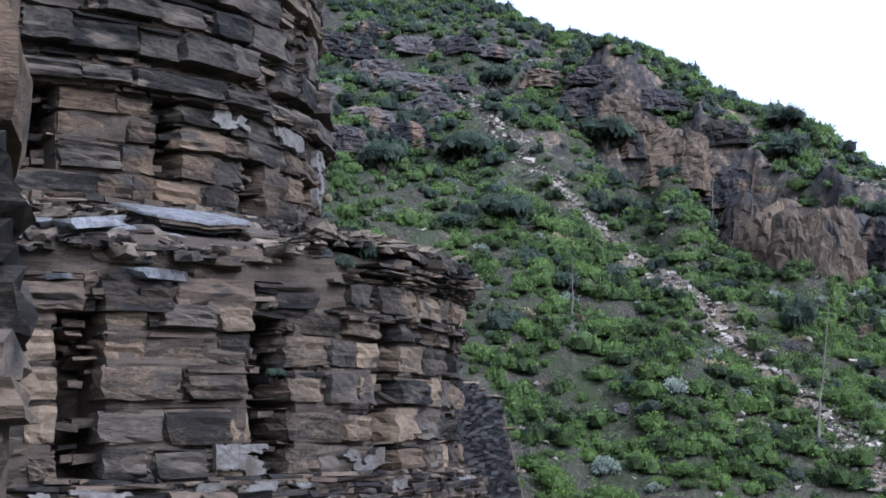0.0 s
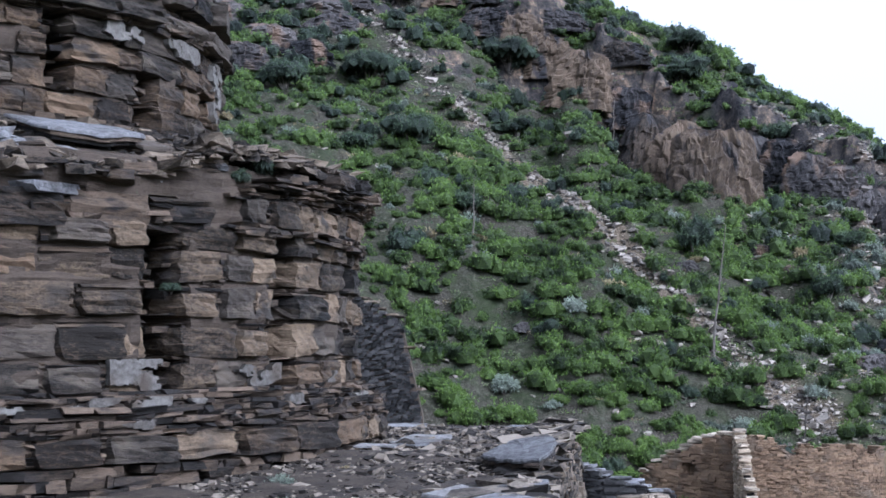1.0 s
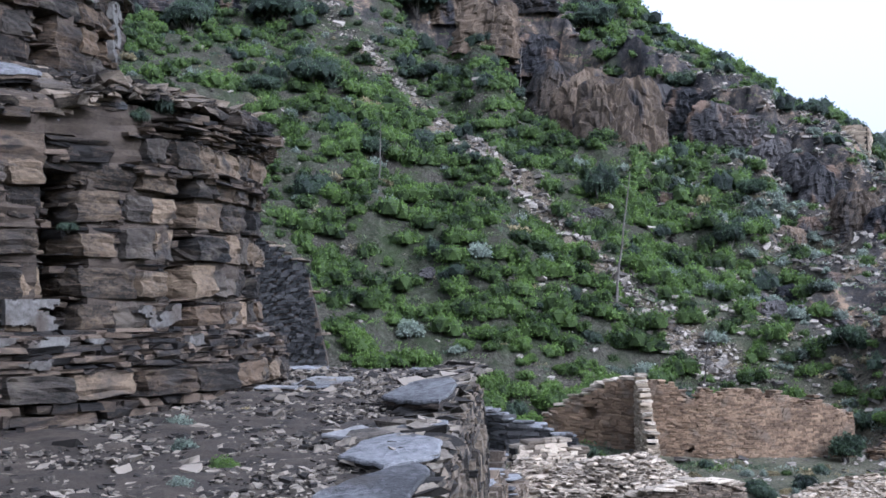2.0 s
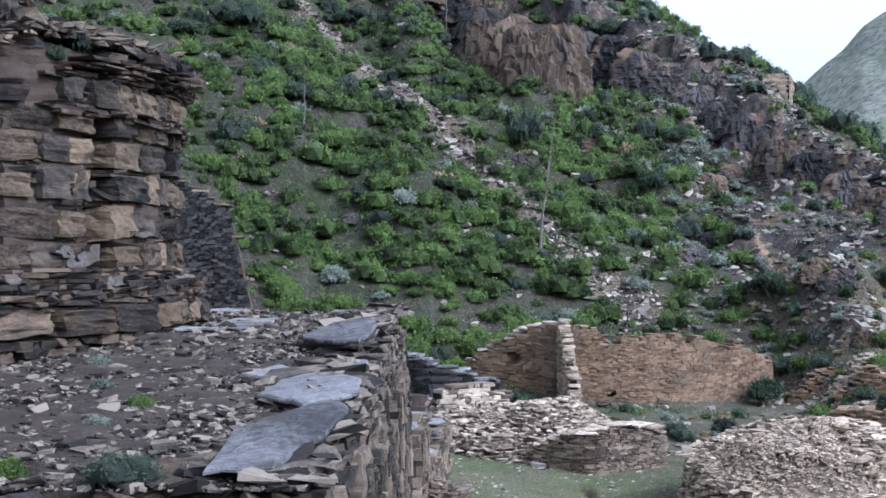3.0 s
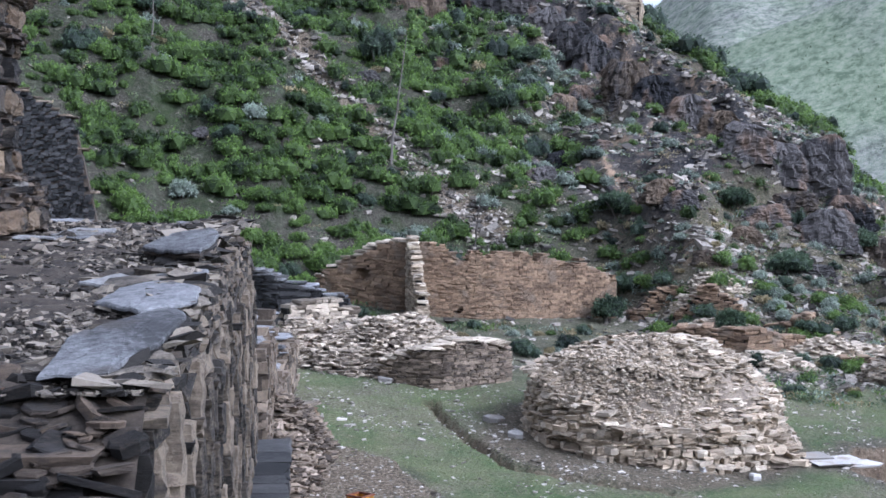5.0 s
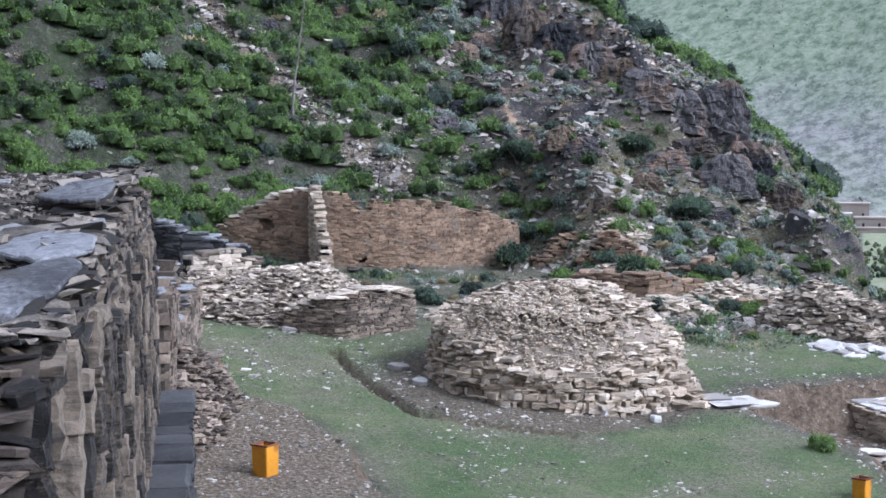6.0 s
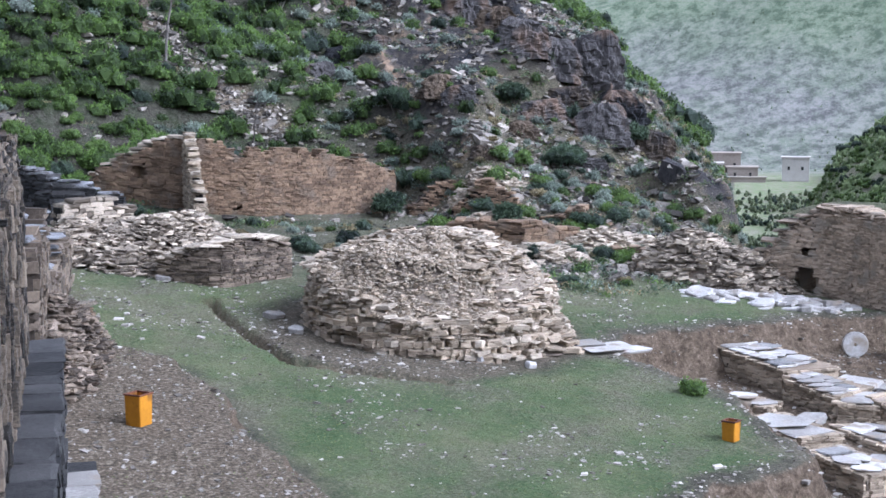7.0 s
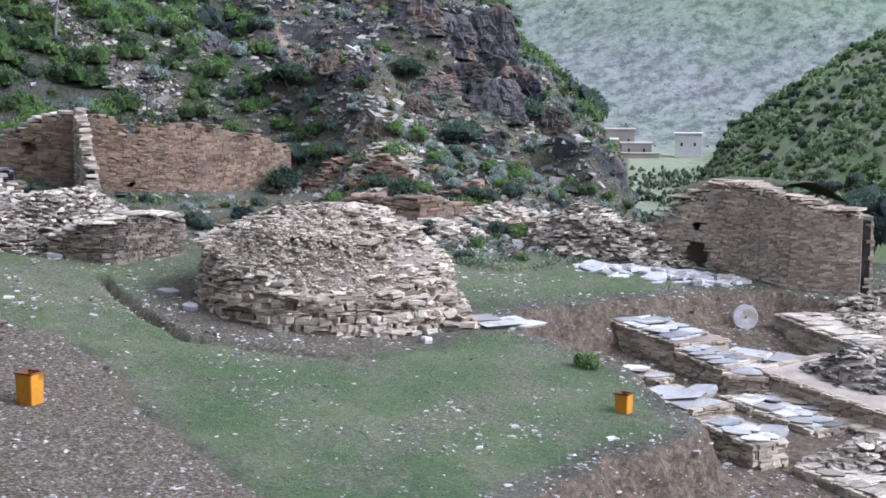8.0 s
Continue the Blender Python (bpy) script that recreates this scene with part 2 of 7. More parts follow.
M_GROUND = ground_material()
M_DARKBLOCK = stone_material("dark_grey_block_stone", (0.006, 0.0052, 0.0043), (0.09, 0.073, 0.056), 7, 1.0, stain=(0.095, 0.078, 0.058), spread=0.16, strata=1.5)
M_REDBLOCK = stone_material("reddish_brown_block_stone", (0.01, 0.0074, 0.0053), (0.15, 0.103, 0.062), 7, 1.0, stain=(0.034, 0.029, 0.024), spread=0.15, strata=1.2)
M_BLOCK = stone_material("weathered_block_stone", (0.012, 0.0092, 0.0066), (0.2, 0.146, 0.093), 7, 1.0, stain=(0.042, 0.036, 0.03), spread=0.17, strata=1.0)
M_PLATFORM = stone_material("grey_tan_platform_stone", (0.009, 0.0072, 0.0055), (0.185, 0.146, 0.104), 7, 1.0, stain=(0.03, 0.026, 0.022), spread=0.2, strata=0.6)
M_SLATE = stone_material("dark_slate_course", (0.008, 0.0063, 0.0048), (0.115, 0.084, 0.057), 9, 1.0, stain=(0.024, 0.021, 0.019), spread=0.24, strata=2.0)
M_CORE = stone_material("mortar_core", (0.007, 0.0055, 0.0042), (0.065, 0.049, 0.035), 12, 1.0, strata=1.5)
M_PLASTER = stone_material("lime_plaster", (0.05, 0.044, 0.037), (0.19, 0.178, 0.158), 9, 0.9, stain=(0.06, 0.048, 0.037), spread=0.1)
M_GREYSLAB = stone_material("grey_slate_slab", (0.04, 0.039, 0.039), (0.29, 0.287, 0.287), 5, 1.0, stain=(0.045, 0.038, 0.032), spread=0.1)
M_PALESLAB = stone_material("pale_grey_slate", (0.06, 0.057, 0.053), (0.3, 0.29, 0.275), 5, 1.0, stain=(0.08, 0.066, 0.052), spread=0.1)
M_RUSTSLAB = stone_material("rust_stained_slate", (0.02, 0.014, 0.01), (0.19, 0.115, 0.065), 6, 1.0, stain=(0.03, 0.028, 0.027), spread=0.1)
M_PALE = stone_material("pale_rubble_stone", (0.19, 0.156, 0.114), (0.49, 0.415, 0.315), 6, 0.8, spread=0.18, strata=0.3)
M_STREWN = stone_material("strewn_pale_stone", (0.1, 0.088, 0.07), (0.42, 0.38, 0.325), 6, 0.6, spread=0.3)
M_CORNER = stone_material("dark_brown_dry_stone", (0.045, 0.034, 0.024), (0.2, 0.155, 0.11), 6, 0.9, spread=0.2)
M_WHITE = stone_material("whitish_flagstone", (0.2, 0.183, 0.162), (0.46, 0.435, 0.4), 6, 0.6, stain=(0.22, 0.182, 0.14), spread=0.2)
M_TAN = stone_material("tan_schist_masonry", (0.15, 0.117, 0.08), (0.45, 0.362, 0.257), 7, 0.9, spread=0.17, strata=0.6)
M_BROWN = stone_material("brown_earthy_masonry", (0.075, 0.049, 0.03), (0.25, 0.17, 0.104), 6, 0.9, stain=(0.13, 0.098, 0.068), spread=0.13)
M_TANWALL = stone_material("grey_brown_mud_masonry", (0.15, 0.115, 0.08), (0.4, 0.312, 0.222), 6, 0.9, stain=(0.2, 0.168, 0.128), spread=0.15)
M_DARKWALL = stone_material("charcoal_retaining_stone", (0.008, 0.0075, 0.0072), (0.056, 0.053, 0.05), 8, 1.0, spread=0.2)
M_CLIFF = stone_material("dark_cliff_rock", (0.008, 0.008, 0.009), (0.085, 0.076, 0.07), 2.8, 1.0, stain=(0.13, 0.088, 0.06), spread=0.2, upright=0.35)
M_TANCLIFF = stone_material("rusty_tan_cliff_rock", (0.012, 0.0105, 0.009), (0.125, 0.09, 0.058), 3.2, 1.0, stain=(0.022, 0.021, 0.022), spread=0.12, upright=0.3)
M_GRAVEL = stone_material("mixed_gravel_chips", (0.013, 0.0105, 0.008), (0.195, 0.165, 0.128), 8, 0.6, spread=0.34)
M_SCREE = stone_material("grey_tan_slope_stone", (0.045, 0.039, 0.032), (0.29, 0.255, 0.21), 6, 0.7, spread=0.3)
M_HEAP = stone_material("weathered_rubble_stone", (0.1, 0.08, 0.058), (0.43, 0.36, 0.27), 6, 0.8, spread=0.26, strata=0.3)
M_SOIL = stone_material("stony_platform_soil", (0.008, 0.0062, 0.0046), (0.072, 0.055, 0.039), 16, 1.0, spread=0.0)
M_TANSOIL = stone_material("tan_rubble_earth", (0.17, 0.13, 0.096), (0.4, 0.325, 0.25), 9, 1.0, spread=0.0)
M_MOUNDSOIL = stone_material("stony_brown_fill", (0.06, 0.046, 0.033), (0.3, 0.243, 0.18), 12, 1.0, spread=0.0)
M_LEAF = leaf_material("bright_green_leaves", (0.018, 0.032, 0.009), (0.13, 0.2, 0.044))
M_OLIVE = leaf_material("dark_olive_leaves", (0.018, 0.03, 0.018), (0.082, 0.115, 0.066))
M_SAGE = leaf_material("silvery_sage_leaves", (0.07, 0.09, 0.068), (0.26, 0.3, 0.235))
M_YELLOW = leaf_material("yellowing_leaves", (0.12, 0.13, 0.02), (0.42, 0.38, 0.06))
M_DRY = leaf_material("dry_grass", (0.1, 0.085, 0.045), (0.3, 0.25, 0.14))
M_HERB = leaf_material("dull_green_herbs", (0.045, 0.065, 0.027), (0.17, 0.205, 0.1))
# leaf colour paled for distance haze and for a slope turned from the sun
M_SPUR = leaf_material("pale_green_scrub", (0.1, 0.135, 0.055), (0.32, 0.38, 0.17))
# far trees: haze put into the leaf colour, paler and greyer
M_FARWOOD = leaf_material("haze_tinted_leaves", (0.085, 0.112, 0.066), (0.17, 0.2, 0.125), fine=2.0)
# darker leaf copies that carry the shade inside each kind of bush
INNER_SHADE = {m.name: leaf_material("shaded_inner_" + m.name, dark, light, fine=16.0) for m, dark, light in (
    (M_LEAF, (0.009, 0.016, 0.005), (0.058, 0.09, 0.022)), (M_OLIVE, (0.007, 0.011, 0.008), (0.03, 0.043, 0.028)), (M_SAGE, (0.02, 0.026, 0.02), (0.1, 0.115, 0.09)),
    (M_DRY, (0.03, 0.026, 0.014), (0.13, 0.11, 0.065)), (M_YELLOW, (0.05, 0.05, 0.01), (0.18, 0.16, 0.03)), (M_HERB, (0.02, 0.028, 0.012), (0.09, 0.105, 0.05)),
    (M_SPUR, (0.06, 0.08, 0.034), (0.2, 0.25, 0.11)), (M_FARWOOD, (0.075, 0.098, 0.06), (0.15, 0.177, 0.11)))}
M_WOOD = stone_material("bare_grey_bark", (0.05, 0.042, 0.035), (0.18, 0.163, 0.14), 12, 0.4)
M_BIN = stone_material("rusty_yellow_paint", (0.3, 0.125, 0.006), (0.47, 0.205, 0.01), 7, 0.1, rough=0.5, stain=(0.13, 0.055, 0.012), spread=0.04)
M_RUST = stone_material("dark_rust", (0.05, 0.02, 0.012), (0.16, 0.06, 0.03), 14, 0.3)
M_HOUSE = stone_material("whitewashed_house_wall", (0.3, 0.275, 0.24), (0.46, 0.43, 0.385), 1, 0.2, spread=0.05)
M_MUD = stone_material("mud_house_wall", (0.2, 0.168, 0.135), (0.33, 0.285, 0.235), 1, 0.3, spread=0.08)
M_DARK = stone_material("unlit_opening", (0.01, 0.01, 0.01), (0.03, 0.028, 0.026), 3, 0.2)

# ---- terrain ----
_rng = np.random.RandomState(7)
_TAB = _rng.rand(256, 256)


def vnoise(x, y, s=0):
    """Smooth value noise, 0 to 1, on arrays."""
    x, y = np.asarray(x, float) + 37.3 * s, np.asarray(y, float) + 91.7 * s
    xi, yi = np.floor(x).astype(int), np.floor(y).astype(int)
    u, v = x - xi, y - yi
    u, v = u * u * (3 - 2 * u), v * v * (3 - 2 * v)
    g = lambda a, b: _TAB[a & 255, b & 255]
    return (g(xi, yi) * (1 - u) + g(xi + 1, yi) * u) * (1 - v) + (g(xi, yi + 1) * (1 - u) + g(xi + 1, yi + 1) * u) * v


def fbm(x, y, s=0, octaves=4, gain=0.5):
    t, a, w = 0, 1.0, 0
    for k in range(octaves):
        t, w = t + a * vnoise(x * 2 ** k, y * 2 ** k, s + k), w + a
        a *= gain
    return t / w


def smooth(e0, e1, x):
    t = np.clip((x - e0) / (e1 - e0), 0, 1)
    return t * t * (3 - 2 * t)


def poly_dist(x, y, pts, closed=False):
    """Distance to a polyline; for a closed one negative inside."""
    x, y = np.asarray(x, float), np.asarray(y, float)
    d = np.full(x.shape, 1e9)
    inside = np.zeros(x.shape, bool)
    n = len(pts)
    for i in range(n if closed else n - 1):
        (ax, ay), (bx, by) = pts[i], pts[(i + 1) % n]
        t = np.clip(((x - ax) * (bx - ax) + (y - ay) * (by - ay)) / ((bx - ax) ** 2 + (by - ay) ** 2), 0, 1)
        d = np.minimum(d, np.hypot(x - ax - t * (bx - ax), y - ay - t * (by - ay)))
        inside ^= ((ay > y) != (by > y)) & (x < (bx - ax) * (y - ay) / (by - ay + 1e-12) + ax)
    return np.where(inside, -d, d) if closed else d


# the dug-out pit, the trench and the worn path, in plan
PIT = [(5.9, 20.9), (8.7, 23.3), (10.9, 24.7), (10.85, 26.4), (10.8, 28.9), (9.9, 30.2), (9.2, 31.4), (9.8, 33.0), (11, 33.5), (15.4, 35.3), (17.2, 35.55), (18.4, 34.6), (21, 33.3), (32, 31), (32, 12), (6, 15)]
TRENCH = [(0.6, 35.1), (1.0, 33.1), (1.5, 31.7), (2.1, 30.3), (3.4, 29.4), (5.0, 28.9)]
PATHSIDE = [(-2.2, 30.5), (-0.2, 29.1), (0.75, 26.7), (1.16, 24.4), (2.0, 22.4), (3.2, 20.2), (3.4, 10), (-8, 10), (-8, 30)]
SCREE = [(-20.5, 87.4), (-17.1, 80.1), (-15.0, 78.8), (-11.8, 74.0), (-10.4, 73.5), (-8.5, 69.0), (-5.9, 63.5), (-4.2, 62.2), (-2.7, 59.8), (-0.7, 55.6), (0.2, 55.0), (1.8, 53.3), (3.1, 52.1)]

RIDGE_AZ = [-180, -120, -60, -30, -20, -12.1, -9.6, -6.8, -5.6, -2.7, -0.7, 0.3, 1.2, 2.5, 3.5, 5.2, 5.6, 7.4, 8.4, 8.7, 10, 11.9, 13.1, 14.6, 15.7, 15.95, 17.1, 18.7, 19.6, 20.4, 21.5, 24, 180]
RIDGE_EL = [6, 9, 17, 18.3, 17.6, 16.3, 15.1, 14.5, 14.25, 12.2, 11.6, 11.0, 10.2, 9.4, 8.9, 8.0, 7.2, 6.7, 5.9, 5.3, 4.4, 3.4, 2.7, 1.9, 1.45, 0.2, -0.85, -2.5, -3.8, -4.7, -9, -12, -12]
RIDGE_R = [-180, -60, -12, -5, 0, 8, 16, 20.4, 24, 180], [190, 160, 118, 104, 95, 84, 74, 66, 60, 60]
BASE_R = [-180, -60, -20, -12, -5, 0, 5, 8, 11, 16, 20, 180], [26, 30, 38, 43, 45, 48, 49.5, 49, 44, 43, 46, 46]
EYE_Z = 6.9


def plain(x, y):
    return 0.8 + 0.09 * (y - 25) - 0.06 * (x + 0.7)


def terrain(x, y):
    """Height of the ground sheet and what covers it."""
    x, y = np.asarray(x, float), np.asarray(y, float)
    r, az = np.hypot(x, y), np.degrees(np.arctan2(x, y))
    xs, ys = np.clip(x, -30, 30), np.clip(y, -20, 60)
    g = plain(xs, ys)
    rb, rr = np.interp(az, *BASE_R), np.interp(az, *RIDGE_R)
    # courtyard: pit, trench, path
    pit = poly_dist(x, y, PIT, True) + 0.7 * (fbm(x * 1.3, y * 1.3, 3, 5, 0.6) - 0.5)
    pitm = smooth(0.12, -0.5, pit)
    near = r < 60
    zc = g + 0.10 * (fbm(x * 0.7, y * 0.7, 1) - 0.5) + 0.05 * (fbm(x * 3, y * 3, 2) - 0.5)
    zc = zc - np.where(near, pitm * (1.0 - 0.25 * smooth(33.4, 34.5, y)), 0)
    tr = poly_dist(x, y, TRENCH) + 0.25 * (fbm(x * 2, y * 2, 5) - 0.5)
    zc = zc - np.where(near, 0.28 * smooth(0.18, 0.05, tr) * (0.35 + 0.65 * smooth(0.35, 0.6, fbm(x * 1.1, y * 1.1, 66))), 0)
    pa = poly_dist(x, y, PATHSIDE, True) + 0.5 * (fbm(x * 1.3, y * 1.3, 6) - 0.5)
    zc = zc + np.where(near, 0.32 * smooth(0.12, -0.1, pa), 0)
    # hill behind
    zb = plain(np.sin(np.radians(az)) * rb, np.cos(np.radians(az)) * rb)
    zr = EYE_Z + rr * np.tan(np.radians(np.interp(az, RIDGE_AZ, RIDGE_EL)))
    u = (r - rb) / (rr - rb)
    u = u + np.clip(u * 4, 0, 1) * np.clip((1 - u) * 5, 0, 1) * (0.16 * (fbm(x * 0.07, y * 0.07, 12) - 0.5) + 0.09 * (fbm(x * 0.3, y * 0.3, 13) - 0.5)) * smooth(-9, -5, az)
    uu = np.clip(u, 0, 1)
    w0 = uu ** 0.9
    w1 = np.interp(uu, [0, 0.3, 0.56, 0.66, 0.71, 0.9, 1.0], [0, 0.33, 0.53, 0.59, 0.83, 0.93, 1.0])
    cl = smooth(-26, -22, az) * smooth(19, 12, az) * (0.35 + 0.65 * smooth(0.3, 0.5, fbm(az * 0.45, uu * 0, 11))) * (1 - 0.72 * smooth(-7, -11, az))
    zh = zb + (zr - zb) * (w0 * (1 - cl) + w1 * cl)
    rough = np.clip(uu * 6, 0, 1) * np.clip((1 - uu) * 5, 0.15, 1)
    zh = zh + rough * (3.0 * (fbm(x * 0.07, y * 0.07, 20) - 0.5) + 1.7 * (fbm(x * 0.3, y * 0.3, 21, 4) - 0.5) + 0.5 * (fbm(x * 1.6, y * 1.6, 22, 3) - 0.5))
    rid = 1 - np.abs(2 * fbm(x * 0.16, y * 0.16, 30, 3) - 1)
    crag = smooth(0.55 - 0.02 * smooth(4, 12, az), 0.72 - 0.06 * smooth(4, 12, az), fbm(x * 0.14, y * 0.14, 31, 3)) * (0.4 + 0.5 * smooth(0, 10, az)) * rough
    zh = zh + crag * 1.6 * rid
    ledge = np.clip(cl * smooth(0.5, 0.62, uu) + crag, 0, 1) * smooth(1.0, 0.93, uu)
    st = (zh + 1.2 * fbm(x * 0.25, y * 0.25, 33)) / 1.3
    zh = zh + (0.75 - 0.5 * smooth(4, 9, az)) * ledge * 1.3 * (np.floor(st) + smooth(0.5, 0.9, st - np.floor(st)) - st)
    # the back of the ridge falls into the valley
    over = np.clip(r - rr, 0, None)
    zh = zh - 0.45 * over
    valley = np.interp(az, [-180, -60, 0, 20, 22, 26, 40, 180], [-5, -10, -26, -22, -20, -16, -6, -5])
    z = np.where(r < rb, zc, zh)
    z = np.where((r >= rb - 2) & (r < rb + 2), zc * (1 - smooth(-2, 2, r - rb)) + zh * smooth(-2, 2, r - rb), z)
    right = smooth(20.0, 21.6, az)
    zv = zc - smooth(43, 85, r) * (zc - valley) - 6 * smooth(80, 300, r) * (az < 24)
    z = z * (1 - right) + zv * right
    z = np.where(r > rb + 1, np.maximum(z, valley - 6 * smooth(80, 300, r) * (az < 24)), z)
    # the right-hand spur
    sp_el = np.interp(az, [20.5, 22.4, 24, 26, 29.2, 35, 50, 90, 120], [-9, -5.8, -2.9, -1.4, 0.5, 4.0, 9, 9, 2])
    sp_r = 150.0
    sp = valley + (EYE_Z + sp_r * np.tan(np.radians(sp_el)) - valley) * smooth(0, 1, np.clip((r - 70) / (sp_r - 70), 0, 1)) - 0.4 * np.clip(r - sp_r, 0, None)
    sp = sp + (3.5 * (fbm(x * 0.06, y * 0.06, 40) - 0.5) + 1.2 * (fbm(x * 0.3, y * 0.3, 41) - 0.5)) * smooth(70, 100, r)
    z = np.where((az > 20.5) & (az < 120) & (r > 70), np.maximum(z, sp), z)
    # far mountains
    m_el = np.interp(az, [-180, 6, 8.7, 10, 11.3, 12.4, 13.6, 15, 20, 30, 60, 180], [6, 4.2, 5.5, 6.7, 7.9, 8.4, 8.4, 8.7, 11, 11, 8, 6])
    m_r = 900.0
    t = np.clip((r - 500) / (m_r - 500), 0, 1)
    mz = -23.0 + (EYE_Z + m_r * np.tan(np.radians(m_el)) + 23.0) * t ** 1.1 - 0.3 * np.clip(r - m_r, 0, None)
    mz = mz + smooth(0, 0.25, t) * (28 * (fbm(x * 0.006, y * 0.006, 50, 6) - 0.5) + 24 * (np.abs(2 * fbm(x * 0.011, y * 0.011, 55, 5) - 1) - 0.3)) * (0.35 + 0.65 * np.clip(1 - t, 0, 1))
    # a green shoulder stands before the higher rocky one
    s_el = np.interp(az, [-180, 8, 11.2, 13.5, 16, 20, 26, 32, 60, 180], [-6, 1.5, 3.9, 4.9, 5.8, 7.4, 9.5, 9, 4, -6])
    mz = np.maximum(mz, -23.0 + (EYE_Z + 640 * np.tan(np.radians(s_el)) + 23.0) * np.clip((r - 470) / 170, 0, 1) ** 1.15 - 0.5 * np.clip(r - 640, 0, None) + 14 * smooth(470, 560, r) * (fbm(x * 0.012, y * 0.012, 57, 5) - 0.5))
    floor = -28 + 5 * smooth(330, 395, r)
    z = np.where((r > 300) & (np.abs(az - 20) < 14), np.maximum(z * (az > 22.4) - 99 * (az <= 22.4), floor), z)
    z = np.where(r > 440, np.maximum(np.where(r > 300, -23.0, z), mz), z)
    # covers
    scr = poly_dist(x, y, SCREE) + 2.2 * (fbm(x * 0.35, y * 0.35, 60) - 0.5)
    cover = {
        "turf": np.where(r < rb + 3, np.maximum(smooth(-0.2, 1.0, pa), 0.42 * smooth(0.45, 0.6, fbm(x * 0.8, y * 0.8, 68))) * smooth(0.1, 0.9, pit) * smooth(2.9, 4.6, np.hypot(x - 5.2, y - 32.9) + 1.3 * (fbm(x * 0.6, y * 0.6, 63) - 0.5)) * smooth(40, 35, r - 3 * smooth(12, 16, az)) * 0.95 + 0.33 * smooth(35, 41, r - 3 * smooth(12, 16, az)), np.where((az > 20.5) & (r > 60), 0.8, 0.3 + 0.3 * smooth(7, 1, az) + 0.3 * fbm(x * 0.12, y * 0.12, 64))),
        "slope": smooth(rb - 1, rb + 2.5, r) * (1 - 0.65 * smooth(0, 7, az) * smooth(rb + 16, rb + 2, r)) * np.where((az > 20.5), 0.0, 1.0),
        "scree": np.where(r < rb, np.maximum(np.maximum(0.25, 0.85 * smooth(0.3, -0.4, pa)), 0.55 * smooth(4.6, 3.0, np.hypot(x - 5.0, y - 32.7) + 1.3 * (fbm(x * 0.6, y * 0.6, 63) - 0.5))), np.maximum(smooth(1.2, 0.3, scr + 0.7 * smooth(74, 80, r)), 0.5 * smooth(3, 9, az))),
        "bank": np.where(near, 0.85 * smooth(0.22, 0.05, np.abs(pa - 0.02)) + smooth(0.35, 0.0, np.abs(pit + 0.1)) + smooth(0.3, 0.1, tr) * 0.6 + 0.75 * pitm, 0),
        "rock": np.where(r < rb + 2, 0, np.clip(crag * 0.9 + smooth(-7, -11, az) * smooth(0.5, 0.6, uu) * smooth(0.98, 0.9, uu) * smooth(0.48, 0.6, fbm(x * 0.12, y * 0.12, 67)) + cl * smooth(0.6, 0.66, uu) * smooth(0.97, 0.8, uu), 0, 1)),
        "pasture": np.where((az > 20.2) & (az < 120), smooth(62, 75, r), 0.0),
        # far: how much of the haze-paled colour is blended in with distance
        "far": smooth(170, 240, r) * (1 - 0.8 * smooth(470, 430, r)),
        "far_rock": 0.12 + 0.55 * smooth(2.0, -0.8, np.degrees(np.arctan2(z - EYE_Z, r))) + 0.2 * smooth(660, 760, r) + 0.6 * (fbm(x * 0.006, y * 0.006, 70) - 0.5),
    }
    return z, cover


_GX, _GY = np.arange(-16, 26, 0.2), np.arange(16, 64, 0.2)
_GZ = terrain(*np.meshgrid(_GX, _GY))[0]


def height(x, y):
    """Ground height at one place."""
    i, j = (x + 16) / 0.2, (y - 16) / 0.2
    a, b = int(math.floor(i)), int(math.floor(j))
    if 0 <= a < len(_GX) - 1 and 0 <= b < len(_GY) - 1:
        u, v = i - a, j - b
        return float((_GZ[b, a] * (1 - u) + _GZ[b, a + 1] * u) * (1 - v) + (_GZ[b + 1, a] * (1 - u) + _GZ[b + 1, a + 1] * u) * v)
    return float(terrain(np.array([x]), np.array([y]))[0][0])


def on_slope(az, el):
    """Where a line of sight from the terrace, given by bearing and elevation in degrees, meets the hill."""
    d = np.arange(36.0, 130.0, 0.1)
    x, y = d * math.sin(radians(az)), d * math.cos(radians(az))
    z = terrain(x, y)[0]
    hit = np.where(z > EYE_Z + d * math.tan(radians(el)))[0]
    k = int(hit[0]) if len(hit) else int(np.argmax((z - EYE_Z) / d))
    return float(x[k]), float(y[k]), float(z[k])


# ---- builders ----
rng = random.Random(4)
nrng = np.random.RandomState(11)


def put(name, mesh, material, parent=None, label="", at=None):
    ob = new(name, mesh)
    if material and not mesh.materials:
        mesh.materials.append(material)
    if parent:
        ob.parent = parent
    if at is not None:
        ob.matrix_basis = at
    if label:
        tagged(ob, label)
    return ob


def part(name, bm, material, parent, label=""):
    me = bpy.data.meshes.new(name)
    bm.to_mesh(me)
    bm.free()
    return put(name, me, material, parent, label)


def thing(name, x, y, z, label, category, group="", kind=""):
    ob = new(name)
    ob.location = (x, y, z)
    ob.empty_display_size = 0.2
    return tagged(ob, label, category, group, kind)


def np_mesh(name, verts, faces):
    me = bpy.data.meshes.new(name)
    me.from_pydata(np.asarray(verts).tolist(), [], np.asarray(faces).tolist())
    me.update()
    return me


